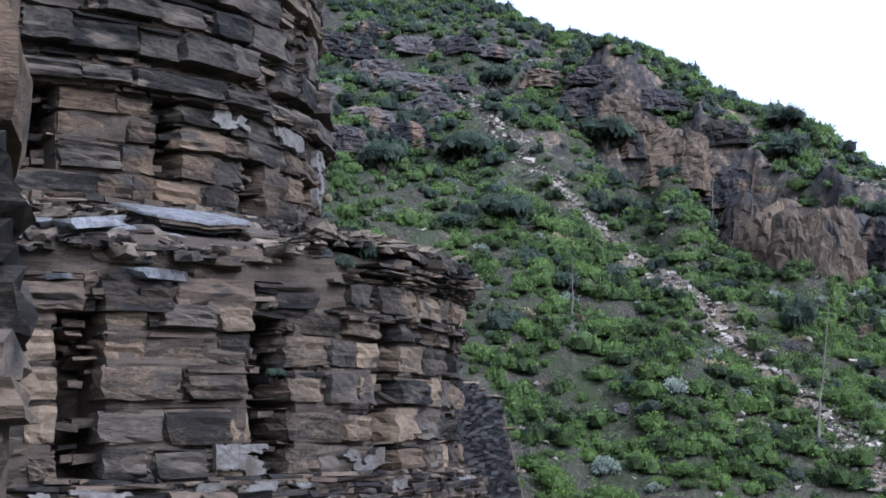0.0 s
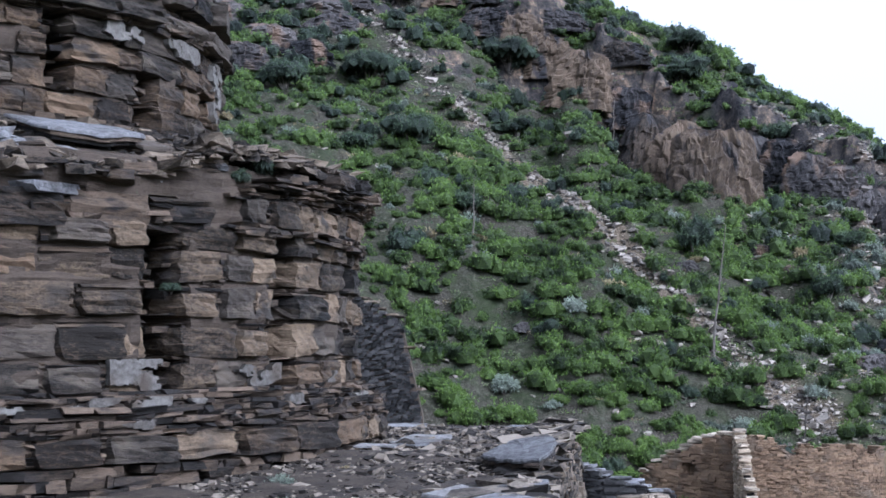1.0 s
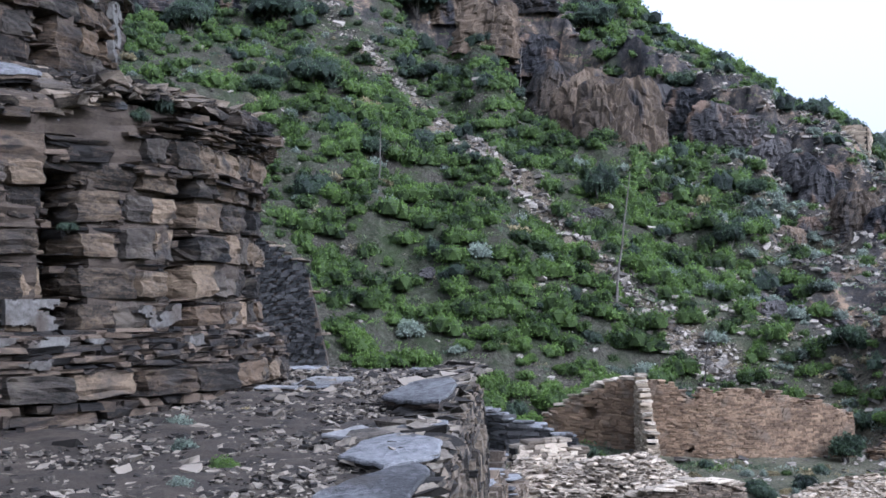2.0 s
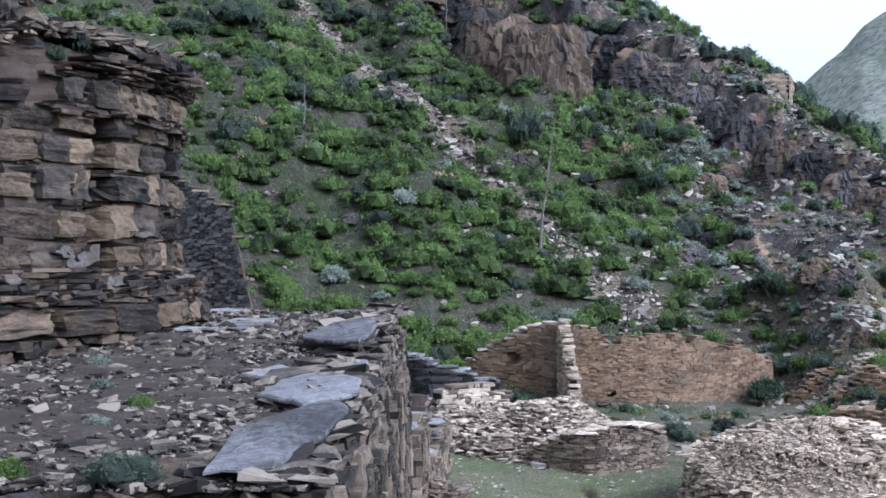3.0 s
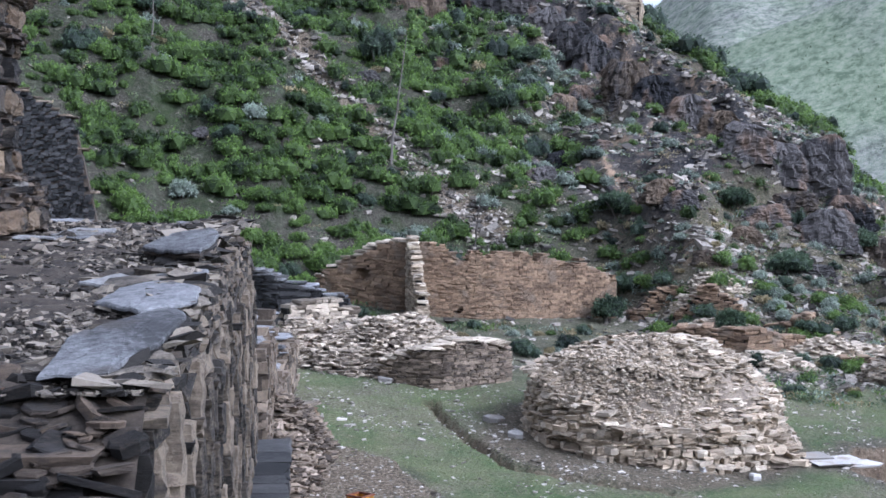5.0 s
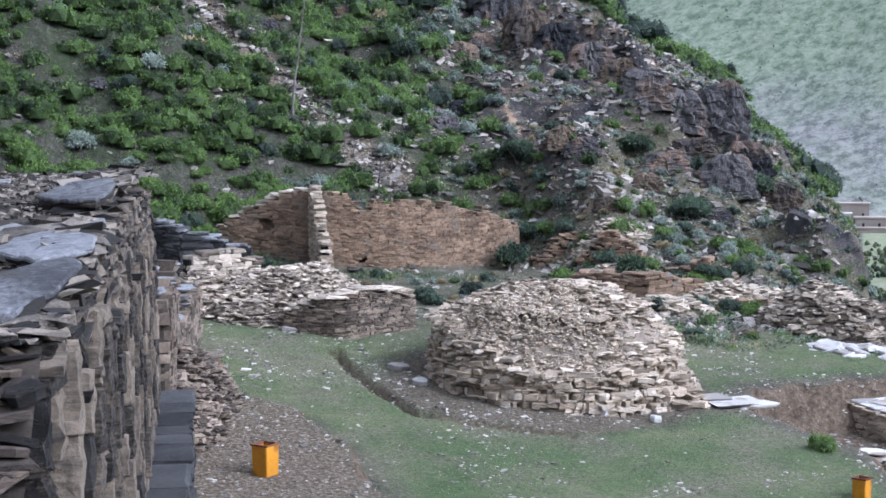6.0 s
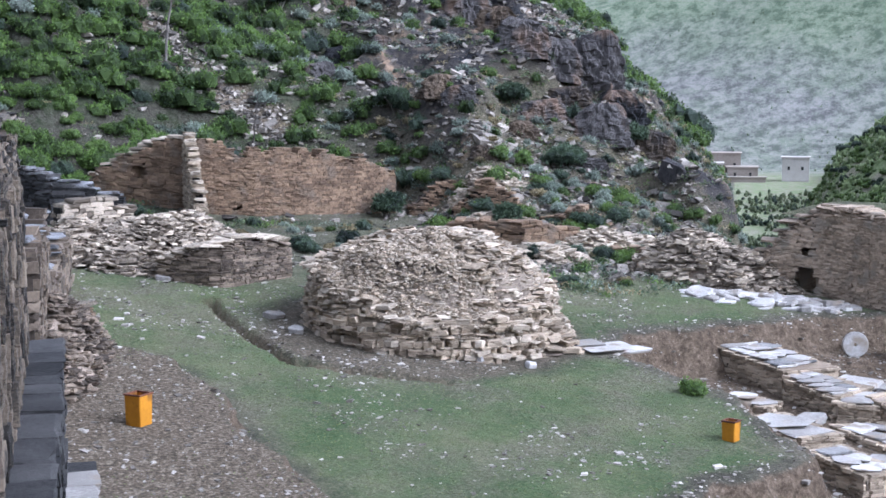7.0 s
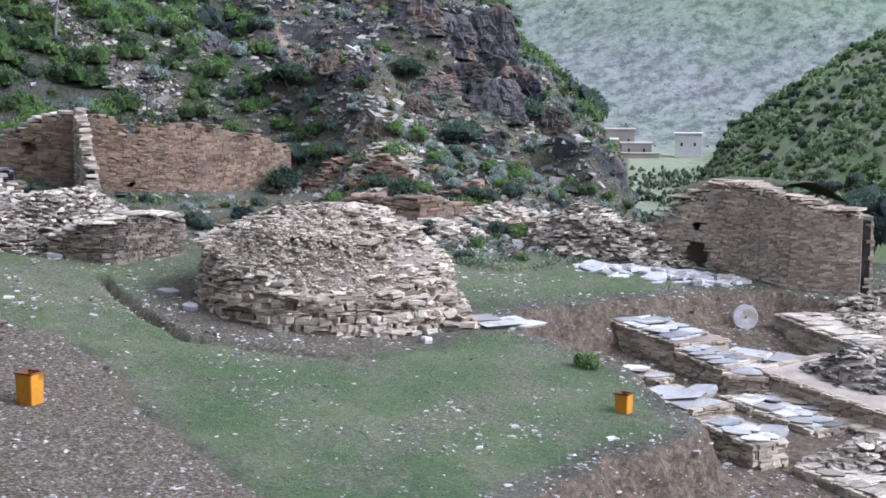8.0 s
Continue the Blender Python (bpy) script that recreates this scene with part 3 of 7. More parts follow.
BOX_F = np.array([[0, 3, 2, 1], [4, 5, 6, 7], [0, 1, 5, 4], [1, 2, 6, 5], [2, 3, 7, 6], [3, 0, 4, 7]])
BOX_V = np.array([[-1, -1, -1], [1, -1, -1], [1, 1, -1], [-1, 1, -1], [-1, -1, 1], [1, -1, 1], [1, 1, 1], [-1, 1, 1]]) * 0.5
# a flat chip with six uneven sides
HEX_V = np.array([[math.cos(a) * 0.5, math.sin(a) * 0.5, h] for h in (-0.5, 0.5) for a in np.arange(6) * math.pi / 3])
HEX_F = [[5, 4, 3, 2, 1, 0], [6, 7, 8, 9, 10, 11]] + [[i, (i + 1) % 6, 6 + (i + 1) % 6, 6 + i] for i in range(6)]


def joined(name, items, jitter=0.12, hexa=False, seed=1):
    """Many small stones as one mesh. items: rows x, y, z, sx, sy, sz, turn, tilt_x, tilt_y."""
    r = np.random.RandomState(seed)
    it = np.asarray(items, float).reshape(-1, 9)
    base = HEX_V if hexa else BOX_V
    k = len(base)
    v = base[None] + (r.rand(len(it), k, 3) - 0.5) * jitter * np.array([1.6 if hexa else 1, 1.6 if hexa else 1, 0.6])
    v = v * it[:, None, 3:6]
    cx, sx, cy, sy, cz, sz = (f(it[:, i])[:, None] for i in (7, 8, 6) for f in (np.cos, np.sin))
    x, y, z = v[..., 0], v[..., 1], v[..., 2]
    y, z = y * cx - z * sx, y * sx + z * cx
    x, z = x * cy + z * sy, -x * sy + z * cy
    x, y = x * cz - y * sz, x * sz + y * cz
    v = np.stack([x, y, z], -1) + it[:, None, :3]
    faces = []
    for f in (HEX_F if hexa else BOX_F.tolist()):
        faces.append(np.array(f)[None] + np.arange(len(it))[:, None] * k)
    me = bpy.data.meshes.new(name)
    me.from_pydata(v.reshape(-1, 3).tolist(), [], [q for f in faces for q in f.tolist()])
    me.update()
    return me


def block_mesh(seed, round_=0.10, wobble=0.08, cuts=2, rugged=1.0):
    """A weathered, layered squared stone one metre each way; scaled where it is laid."""
    r = random.Random(seed)
    bm = bmesh.new()
    bmesh.ops.create_cube(bm, size=1)
    skew = {}
    for v in bm.verts:
        skew[tuple(round(c) for c in v.co * 2)] = Vector([r.uniform(-wobble, wobble) * 0.6 for _ in range(3)])
    bmesh.ops.subdivide_edges(bm, edges=list(bm.edges), cuts=cuts, use_grid_fill=True)
    for v in bm.verts:
        c = v.co.copy()
        out = Vector([max(0, abs(k) - 0.5 + round_) * (1 if k > 0 else -1) for k in c])
        n_edge = sum(abs(k) > 0.45 for k in c)
        if n_edge >= 2:
            for k in range(3):
                if abs(c[k]) > 0.45:
                    v.co[k] -= round_ * (0.22 if n_edge == 2 else 0.36) * (1 if c[k] > 0 else -1) * r.uniform(0.4, 1.7)
        w = Vector((0, 0, 0))
        for key, s in skew.items():
            f = 1
            for k in range(3):
                f *= 0.5 + c[k] * key[k]
            w += s * f
        q = c * 2.2 + Vector((seed * 2.3, seed * 1.1, seed * 0.7))
        v.co += w + Vector((noise.noise(q), noise.noise(q + Vector((9, 0, 0))), noise.noise(q + Vector((0, 9, 0))))) * 0.07
        q = c * 6 + Vector((seed, 0, seed * 3))
        v.co += Vector((noise.noise(q), noise.noise(q + Vector((5, 0, 0))), noise.noise(q + Vector((0, 5, 0))))) * 0.03 * rugged
        v.co.x += 0.045 * rugged * noise.noise(Vector((seed, 3, c.z * 5))) + 0.045 * rugged * noise.noise(Vector((seed, c.y * 4, c.z * 5)))
    me = bpy.data.meshes.new("stone_block")
    bm.to_mesh(me)
    bm.free()
    return me


def chip_mesh(seed, sides=7):
    """A flat broken slab, one metre across."""
    r = random.Random(seed)
    bm = bmesh.new()
    ring = [(math.cos(a) * r.uniform(0.36, 0.56), math.sin(a) * r.uniform(0.36, 0.56)) for a in (2 * math.pi * (i + r.uniform(-0.25, 0.25)) / sides for i in range(sides))]
    lo = [bm.verts.new((x * 0.93, y * 0.93, -0.5 + r.uniform(-0.1, 0.1))) for x, y in ring]
    hi = [bm.verts.new((x, y, 0.3 + r.uniform(-0.12, 0.12))) for x, y in ring]
    top = [bm.verts.new((x * 0.86, y * 0.86, 0.5 + r.uniform(-0.12, 0.12))) for x, y in ring]
    bm.faces.new(lo[::-1])
    bm.faces.new(top)
    for a, b in ((lo, hi), (hi, top)):
        for i in range(sides):
            j = (i + 1) % sides
            bm.faces.new((a[i], a[j], b[j], b[i]))
    me = bpy.data.meshes.new("stone_slab")
    bm.to_mesh(me)
    bm.free()
    return me


_BLOCKS = {}


def block_variant(mat, i, kind="block"):
    key = (mat.name, i, kind)
    if key not in _BLOCKS:
        me = block_mesh(i * 7 + 3, 0.09, 0.1, 4, 1.2) if kind == "masonry" else block_mesh(i * 7 + 3) if kind == "block" else (block_mesh(i * 5 + 1, 0.07, 0.17, 1) if kind == "flat" else chip_mesh(i * 3 + 2))
        me.materials.append(mat)
        _BLOCKS[key] = me
    return _BLOCKS[key]


def lay(name, parent, mat, x, y, z, sx, sy, sz, turn=0.0, tx=0.0, ty=0.0, kind="block"):
    """One stone piece as an object of its own."""
    ob = new(name, block_variant(mat, rng.randrange(10), kind))
    ob.matrix_basis = Matrix.Translation((x, y, z)) @ Euler((tx, ty, turn)).to_matrix().to_4x4() @ Matrix.Diagonal((sx, sy, sz, 1))
    if parent:
        ob.parent = parent
        ob.matrix_basis = parent.matrix_basis.inverted() @ ob.matrix_basis
    return ob


def rock_mesh(name, seed, pieces=3, fine=True):
    """A broken crag: a few angular stones grown together."""
    r = random.Random(seed)
    bm = bmesh.new()
    for k in range(pieces):
        c = Vector((r.uniform(-0.3, 0.3), r.uniform(-0.2, 0.2), r.uniform(-0.15, 0.1))) if k else Vector()
        s = r.uniform(0.55, 0.8) if k else 0.9
        vs = []
        for _ in range(16):
            d = Vector((r.gauss(0, 1), r.gauss(0, 1), r.gauss(0, 1))).normalized()
            d /= max(abs(d.x), abs(d.y), abs(d.z)) ** 0.6
            vs.append(bm.verts.new(c + d * 0.5 * s * r.uniform(0.75, 1.0)))
        res = bmesh.ops.convex_hull(bm, input=vs)
        bmesh.ops.delete(bm, geom=[g for g in res["geom_interior"] if isinstance(g, bmesh.types.BMVert)], context="VERTS")
    if fine:
        bmesh.ops.subdivide_edges(bm, edges=list(bm.edges), cuts=1, use_grid_fill=True)
    for v in bm.verts:
        q = v.co * 4 + Vector((seed * 3.1, seed * 1.7, 0))
        v.co += v.co.normalized() * 0.06 * noise.noise(q) + Vector((0, 0, 0.035 * noise.noise(Vector((0, 0, v.co.z * 14 + seed)))))
    me = bpy.data.meshes.new(name)
    bm.to_mesh(me)
    bm.free()
    return me


# ---- ground sheet ----
def build_ground():
    az = np.concatenate([np.arange(-180, -40, 4.0), np.arange(-40, -16, 0.5), np.arange(-16, 31, 0.16), np.arange(31, 44, 0.5), np.arange(44, 180, 4.0)])
    r = np.concatenate([[0.5, 2, 4, 7, 10, 13, 16], np.arange(18, 40, 0.16), np.arange(40, 120, 0.35), np.geomspace(120, 430, 60), np.geomspace(440, 1000, 150), [1080, 1250, 1500], [1800, 2400, 3200, 4300]])
    A, R = np.meshgrid(np.radians(az), r)
    X, Y = R * np.sin(A), R * np.cos(A)
    Z, cover = terrain(X, Y)
    n, m = len(az), len(r)
    idx = np.arange(m * n).reshape(m, n)
    nxt = np.roll(idx, -1, 1)
    faces = np.stack([idx[:-1], idx[1:], nxt[1:], nxt[:-1]], -1).reshape(-1, 4)
    me = bpy.data.meshes.new("ground")
    v = np.stack([X, Y, Z], -1).reshape(-1, 3)
    me.vertices.add(len(v))
    me.vertices.foreach_set("co", v.ravel())
    me.loops.add(len(faces) * 4)
    me.loops.foreach_set("vertex_index", faces.ravel())
    me.polygons.add(len(faces))
    me.polygons.foreach_set("loop_start", np.arange(len(faces)) * 4)
    me.update(calc_edges=True)
    me.shade_smooth()
    for key, val in cover.items():
        a = me.attributes.new(key, "FLOAT", "POINT")
        a.data.foreach_set("value", np.asarray(val + 0 * X, dtype=np.float32).ravel())
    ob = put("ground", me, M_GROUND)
    tagged(ob, "grassy courtyard rising into a stony shrub-covered hillside and distant mountains", "ground", kind="structure")


build_ground()

# ---- stone platform ----
EDGE = lambda y: -1.25 - 0.065 * (y - 9)
TX, TY = -8.12, 12.97


def deck(x, y):
    """Height of the platform's stony top."""
    return np.interp(y, [5, 6.5, 8, 10, 12, 15, 18, 20.5], [5.72, 5.8, 5.93, 6.12, 6.3, 6.36, 6.24, 5.95]) + 0.06 * smooth(-2.2, -4.5, x)


platform = thing("stone_platform", -1.9, 13, 5, "ruined slate platform with pilastered side wall and gravelly top", "platform", kind="structure")
platform.matrix_basis = Matrix.Translation((0, 0, 0))


def build_platform():
    # gravelly top
    xs = np.concatenate([np.arange(-24, -6, 0.8), np.arange(-6, -0.9, 0.07)])
    ys = np.arange(5.4, 20.05, 0.08)
    X, Y = np.meshgrid(xs, ys)
    e = EDGE(Y) - 0.04
    k = X > e
    X = np.minimum(X, e)
    Z = deck(X, Y) - 0.5 * np.maximum(0, 7.25 - Y) + 0.07 * (fbm(X * 1.5, Y * 1.5, 80) - 0.5) + 0.05 * (fbm(X * 6, Y * 6, 81) - 0.5)
    n, m = len(xs), len(ys)
    idx = np.arange(m * n).reshape(m, n)
    f = np.stack([idx[:-1, :-1], idx[:-1, 1:], idx[1:, 1:], idx[1:, :-1]], -1).reshape(-1, 4)
    f = f[~k.ravel()[f[:, 0]]]
    top = np_mesh("platform_top", np.stack([X, Y, Z], -1).reshape(-1, 3), f)
    top.shade_smooth()
    put("platform_top", top, M_SOIL, platform, "stony grey-brown soil")
    # core behind the masonry
    bm = bmesh.new()
    lo = [bm.verts.new(p) for p in ((-24, 7.3, -2), (EDGE(7.3) - 0.22, 7.3, -2), (EDGE(20) - 0.22, 19.9, -1.5), (-24, 19.9, -1.5))]
    hi = [bm.verts.new(p) for p in ((-24, 7.3, 5.7), (EDGE(7.3) - 0.22, 7.3, 5.7), (EDGE(20) - 0.22, 19.9, 5.78), (-24, 19.9, 5.8))]
    mid = [bm.verts.new(p) for p in ((-24, 13, 6.15), (EDGE(13) - 0.22, 13, 6.15))]
    bm.faces.new((hi[0], hi[1], mid[1], mid[0]))
    bm.faces.new((mid[0], mid[1], hi[2], hi[3]))
    for i in range(4):
        j = (i + 1) % 4
        bm.faces.new((lo[i], lo[j], hi[j], hi[i]))
    part("platform_core", bm, M_CORE, platform)
    # side wall: courses of stones, the lower ones on a plinth
    small, singles = [], 0
    z = -0.2
    slope = math.atan(-0.065)
    while z < 6.1:
        h = rng.choice([0.05, 0.16, 0.24, 0.3, 0.36]) if z < 5.25 else rng.choice([0.04, 0.06, 0.1])
        y = 7.0 + rng.uniform(0, 0.3)
        while y < 20.0:
            L = rng.uniform(0.2, 0.6) if h > 0.12 else rng.uniform(0.15, 0.45)
            yc = y + L / 2
            if z + h < deck(-2, yc) - 0.02 and rng.random() > 0.035:
                proud = rng.gauss(0, 0.012) + (0.015 if z > 5.25 else 0) - (0.07 if abs((yc - 7.6 + 0.41) % 0.82 - 0.41) < 0.2 and z < 5.2 else 0)
                x = EDGE(yc) - 0.2 + proud
                row = (x, yc, z + h / 2, 0.42, L * 0.97, h * 0.95)
                if h > 0.12 and singles < 290 and z > 2.9 and yc < 18:
                    lay("stone", platform, M_PLATFORM, *row, turn=-slope + rng.uniform(-0.03, 0.03), kind="masonry")
                    singles += 1
                else:
                    small.append((*row, -slope + rng.uniform(-0.04, 0.04), rng.uniform(-0.03, 0.03), 0))
            y += L
        z += h
    # broken near end
    rough_end = []
    z = 2.5
    while z < 5.68:
        h = rng.choice([0.03, 0.045, 0.06, 0.1])
        x = -1.15
        while x > -9:
            L = rng.uniform(0.25, 0.8)
            rough_end.append((x - L / 2 - 0.15, 7.25 - 0.3 * (5.8 - z) + rng.uniform(-0.3, 0.14), z + h / 2, L, 0.6, h * 0.95, rng.uniform(-0.3, 0.3), rng.uniform(-0.05, 0.05), 0))
            x -= L
        z += h
    put("wall_rubble", joined("wall_rubble", small, 0.16, seed=2), M_PLATFORM, platform, "thin dark slate courses").update_tag()
    platform.children[-1]["kind"] = "stuff"
    put("broken_end", joined("broken_end", rough_end, 0.2, seed=12), M_SLATE, platform, "dark split slate layers")["kind"] = "stuff"
    # pilasters with bases and brackets
    for y in np.arange(7.6, 20.0, 0.82):
        x = EDGE(y) + 0.03
        z = 3.22
        while z < 5.36:
            h = rng.uniform(0.22, 0.5)
            lay("pilaster_block", platform, M_PLATFORM, x - 0.05 + rng.gauss(0, 0.008), y + rng.gauss(0, 0.008), z + h / 2, 0.22, rng.uniform(0.15, 0.22), h * 1.02, -slope + rng.uniform(-0.08, 0.08), rng.gauss(0, 0.015), kind="masonry")
            z += h
        lay("pilaster_base", platform, M_PLATFORM, x - 0.05, y, 3.15, 0.2, 0.22, 0.13, -slope)
        lay("bracket", platform, M_PLATFORM, x - 0.05, y, 5.38 - 0.3 * (y > 15), 0.22, 0.26, 0.07, -slope, kind="flat")
    # plinth steps at the foot
    rows = []
    for x0, x1, zt, zb in ((0.0, 0.42, 2.95, 1.35), (0.42, 0.8, 1.3, 0.2)):
        z = zb
        while z < zt:
            h = rng.choice([0.1, 0.16, 0.2])
            y = 7.0
            while y < 21.0:
                L = rng.uniform(0.25, 0.7)
                rows.append((EDGE(y) + (x0 + x1) / 2 + rng.gauss(0, 0.015), y + L / 2, z + h / 2, x1 - x0 + 0.1, L * 0.96, h * 0.94, -slope, 0, 0))
                y += L
            z += h
    put("plinth_stones", joined("plinth_stones", rows, 0.1, seed=3), M_DARKWALL, platform, "dark slate plinth courses")["kind"] = "stuff"
    for zt, x0, w, mat in ((3.05, 0.2, 0.5, M_DARKWALL), (1.36, 0.62, 0.5, M_WHITE)):
        y = 7.2
        while y < 20.9:
            L = rng.uniform(0.5, 1.0)
            lay("flagstone", platform, mat, EDGE(y) + x0, y + L / 2, zt, w * rng.uniform(0.9, 1.08), L * 0.96, 0.07, -slope, kind="flat")
            y += L
    # loose stones on the top
    chips = []
    for _ in range(26000):
        y = 7.1 + 12.7 * rng.random() ** 1.3
        x = EDGE(y) - 0.05 - rng.random() ** 1.4 * 6.5
        if math.hypot(x - TX, y - TY) < 5.0:
            continue
        s = min(0.16, 0.008 + rng.expovariate(80))
        chips.append((x, y, float(deck(x, y)) + s * 0.12, s * rng.uniform(0.8, 1.6), s, s * rng.uniform(0.25, 0.6), rng.uniform(0, 6.3), rng.gauss(0, 0.2), rng.gauss(0, 0.2)))
    for _ in range(420):
        y = rng.uniform(7.2, 19.9)
        x = EDGE(y) - abs(rng.gauss(0, 0.16))
        s = rng.uniform(0.07, 0.22)
        chips.append((x, y, float(deck(x, y)) + 0.03, s * 1.3, s, s * 0.22, rng.uniform(0, 6.3), rng.gauss(0, 0.12), rng.gauss(0.1, 0.15)))
    put("gravel", joined("gravel", chips, 0.5, False, 5), M_GRAVEL, platform, "loose grey and white stone chips")["kind"] = "stuff"


build_platform()


def edge_slab(corners, top_z, thick, label, seed, top=M_GREYSLAB):
    """A layered slate slab with a broken outline. corners: its plan; top_z(x, y): height of its upper face."""
    cx, cy = sum(p[0] for p in corners) / len(corners), sum(p[1] for p in corners) / len(corners)
    base = top_z(cx, cy) - thick
    s = thing("slate_slab", cx, cy, base, label, "stone slab", "slabs on the platform edge")
    r = random.Random(seed)
    outline = []
    for (ax, ay), (bx, by) in zip(corners, corners[1:] + corners[:1]):
        n = max(3, int(math.hypot(bx - ax, by - ay) / 0.07))
        outline += [(ax + (bx - ax) * i / n, ay + (by - ay) * i / n) for i in range(n)]
    layers = max(3, round(thick / 0.03))
    n = len(outline)
    for k in range(layers):
        bm = bmesh.new()
        shrink = 1 - 0.05 * k - r.uniform(0, 0.05) * (k > 0)
        ring = []
        for i, (x, y) in enumerate(outline):
            j = shrink * (0.97 + 0.2 * (float(fbm(x * 3.2, y * 3.2, seed + k)) - 0.5) + 0.07 * (float(vnoise(x * 14, y * 14, seed + k)) - 0.5))
            ring.append((cx + (x - cx) * j, cy + (y - cy) * j))
        z0, z1 = -thick * (k + 1) / layers, -thick * k / layers - 0.004

        def lift(x, y):
            return top_z(x, y) - base + 0.05 * (float(fbm(x * 2.4, y * 2.4, seed + 40)) - 0.5) + 0.025 * (float(fbm(x * 9, y * 9, seed + 41)) - 0.5)

        rings = [[bm.verts.new((x - cx, y - cy, lift(x, y) + z0)) for x, y in ring]]
        for f, drop in ((1.0, 0.012), (0.97, 0.0), (0.75, 0.0), (0.45, 0.0), (0.15, 0.0)):
            rings.append([bm.verts.new(((x - cx) * f, (y - cy) * f, lift(cx + (x - cx) * f, cy + (y - cy) * f) + z1 - drop)) for x, y in ring])
        bm.faces.new(rings[0][::-1])
        bm.faces.new(rings[-1])
        for a, b in zip(rings, rings[1:]):
            for i in range(n):
                j = (i + 1) % n
                bm.faces.new((a[i], a[j], b[j], b[i]))
        part("layer", bm, top if k == 0 else M_SLATE, s)
    return s


def on_deck(lift, tx=0.0, ty=0.0, at=(0, 0)):
    return lambda x, y: float(deck(x, y)) + lift + tx * (x - at[0]) + ty * (y - at[1])


edge_slab([(-1.83, 9.2), (-1.74, 9.75), (-1.5, 9.95), (-1.2, 9.5), (-1.16, 9.0), (-1.46, 8.72)], on_deck(0.09, 0.06, -0.02, (-1.5, 9.3)), 0.12, "broad pale grey slate slab lying on the platform edge", 1)
edge_slab([(-1.7, 7.2), (-1.74, 8.0), (-1.5, 8.45), (-1.24, 8.72), (-1.14, 8.45), (-1.2, 7.9), (-1.36, 7.2)], on_deck(0.1, 0.05, 0.03, (-1.5, 7.9)), 0.17, "long split slate slab overhanging the platform wall", 2)
edge_slab([(-2.12, 10.05), (-1.88, 10.4), (-1.5, 10.2), (-1.4, 9.95), (-1.75, 9.9)], on_deck(0.05), 0.08, "thin pale slate slab sunk in gravel", 3, M_PALESLAB)
edge_slab([(-1.62, 10.2), (-1.5, 10.7), (-1.3, 10.6), (-1.28, 10.05)], on_deck(0.06), 0.1, "small pale slate slab at the platform edge", 8)
edge_slab([(-1.92, 11.45), (-1.75, 12.2), (-1.5, 12.3), (-1.34, 11.6), (-1.38, 10.75), (-1.6, 10.9)], on_deck(0.12, 0.1, 0.0, (-1.6, 11.5)), 0.22, "thick weathered slate block at the platform edge", 4)
stump = rock_mesh("rust_stone", 91, 2)
stump.materials.append(M_RUSTSLAB)
for x, y, q in ((-2.0, 7.32, 0.42), (-2.45, 6.95, 0.4), (-2.75, 7.2, 0.3)):
    b = new("half_buried_stone", stump)
    b.matrix_basis = Matrix.Translation((x, y, float(deck(x, y)) - 0.03)) @ Euler((0.1, 0.05, x * 7)).to_matrix().to_4x4() @ Matrix.Diagonal((q, q * 0.9, q * 0.42, 1))
    tagged(b, "rust-brown half-buried stone on the platform", "stone", "half-buried stones")
for k in range(16):
    y = 12.0 + 7.0 * rng.random()
    x = EDGE(y) - 0.12 - 1.6 * rng.random() ** 1.5
    q = rng.uniform(0.1, 0.24)
    edge_slab([(x - q, y - q), (x - q * 0.9, y + q * 1.2), (x + q * 0.8, y + q), (x + q, y - q * 0.8)], on_deck(0.035), 0.05, "flat piece of slate lying in the gravel", 50 + k, rng.choice([M_GREYSLAB, M_GREYSLAB, M_PALESLAB, M_PLATFORM]))
# tumbled dark slates where the platform's near end has broken away
for k in range(300):
    y = rng.uniform(5.9, 7.5)
    x = -1.2 - 3.0 * rng.random() ** 1.2
    s_ = rng.uniform(0.05, 0.24)
    z = 5.86 - 0.42 * max(0, 7.3 - y) + 0.12 * (float(fbm(x * 1.6, y * 1.6, 83)) - 0.5)
    lay("broken_slate", platform, rng.choice([M_SLATE, M_SLATE, M_CORE]), x, y, z - 0.02, s_ * rng.uniform(1, 1.9), s_, s_ * rng.uniform(0.1, 0.3), rng.uniform(0, 6.28), rng.gauss(0.2, 0.18), rng.gauss(0, 0.18), kind=rng.choice(["chip", "chip", "flat"]))


# ---- round tower ----
def polar(a, r):
    return TX + r * math.cos(radians(a)), TY + r * math.sin(radians(a))


tower = thing("round_tower", 0, 0, 0, "two-tiered round stone stupa drum with crumbling slate masonry", "stupa")
PIL = [-65.5, -48.1, -30.8, -14.4, 3.4, 21]


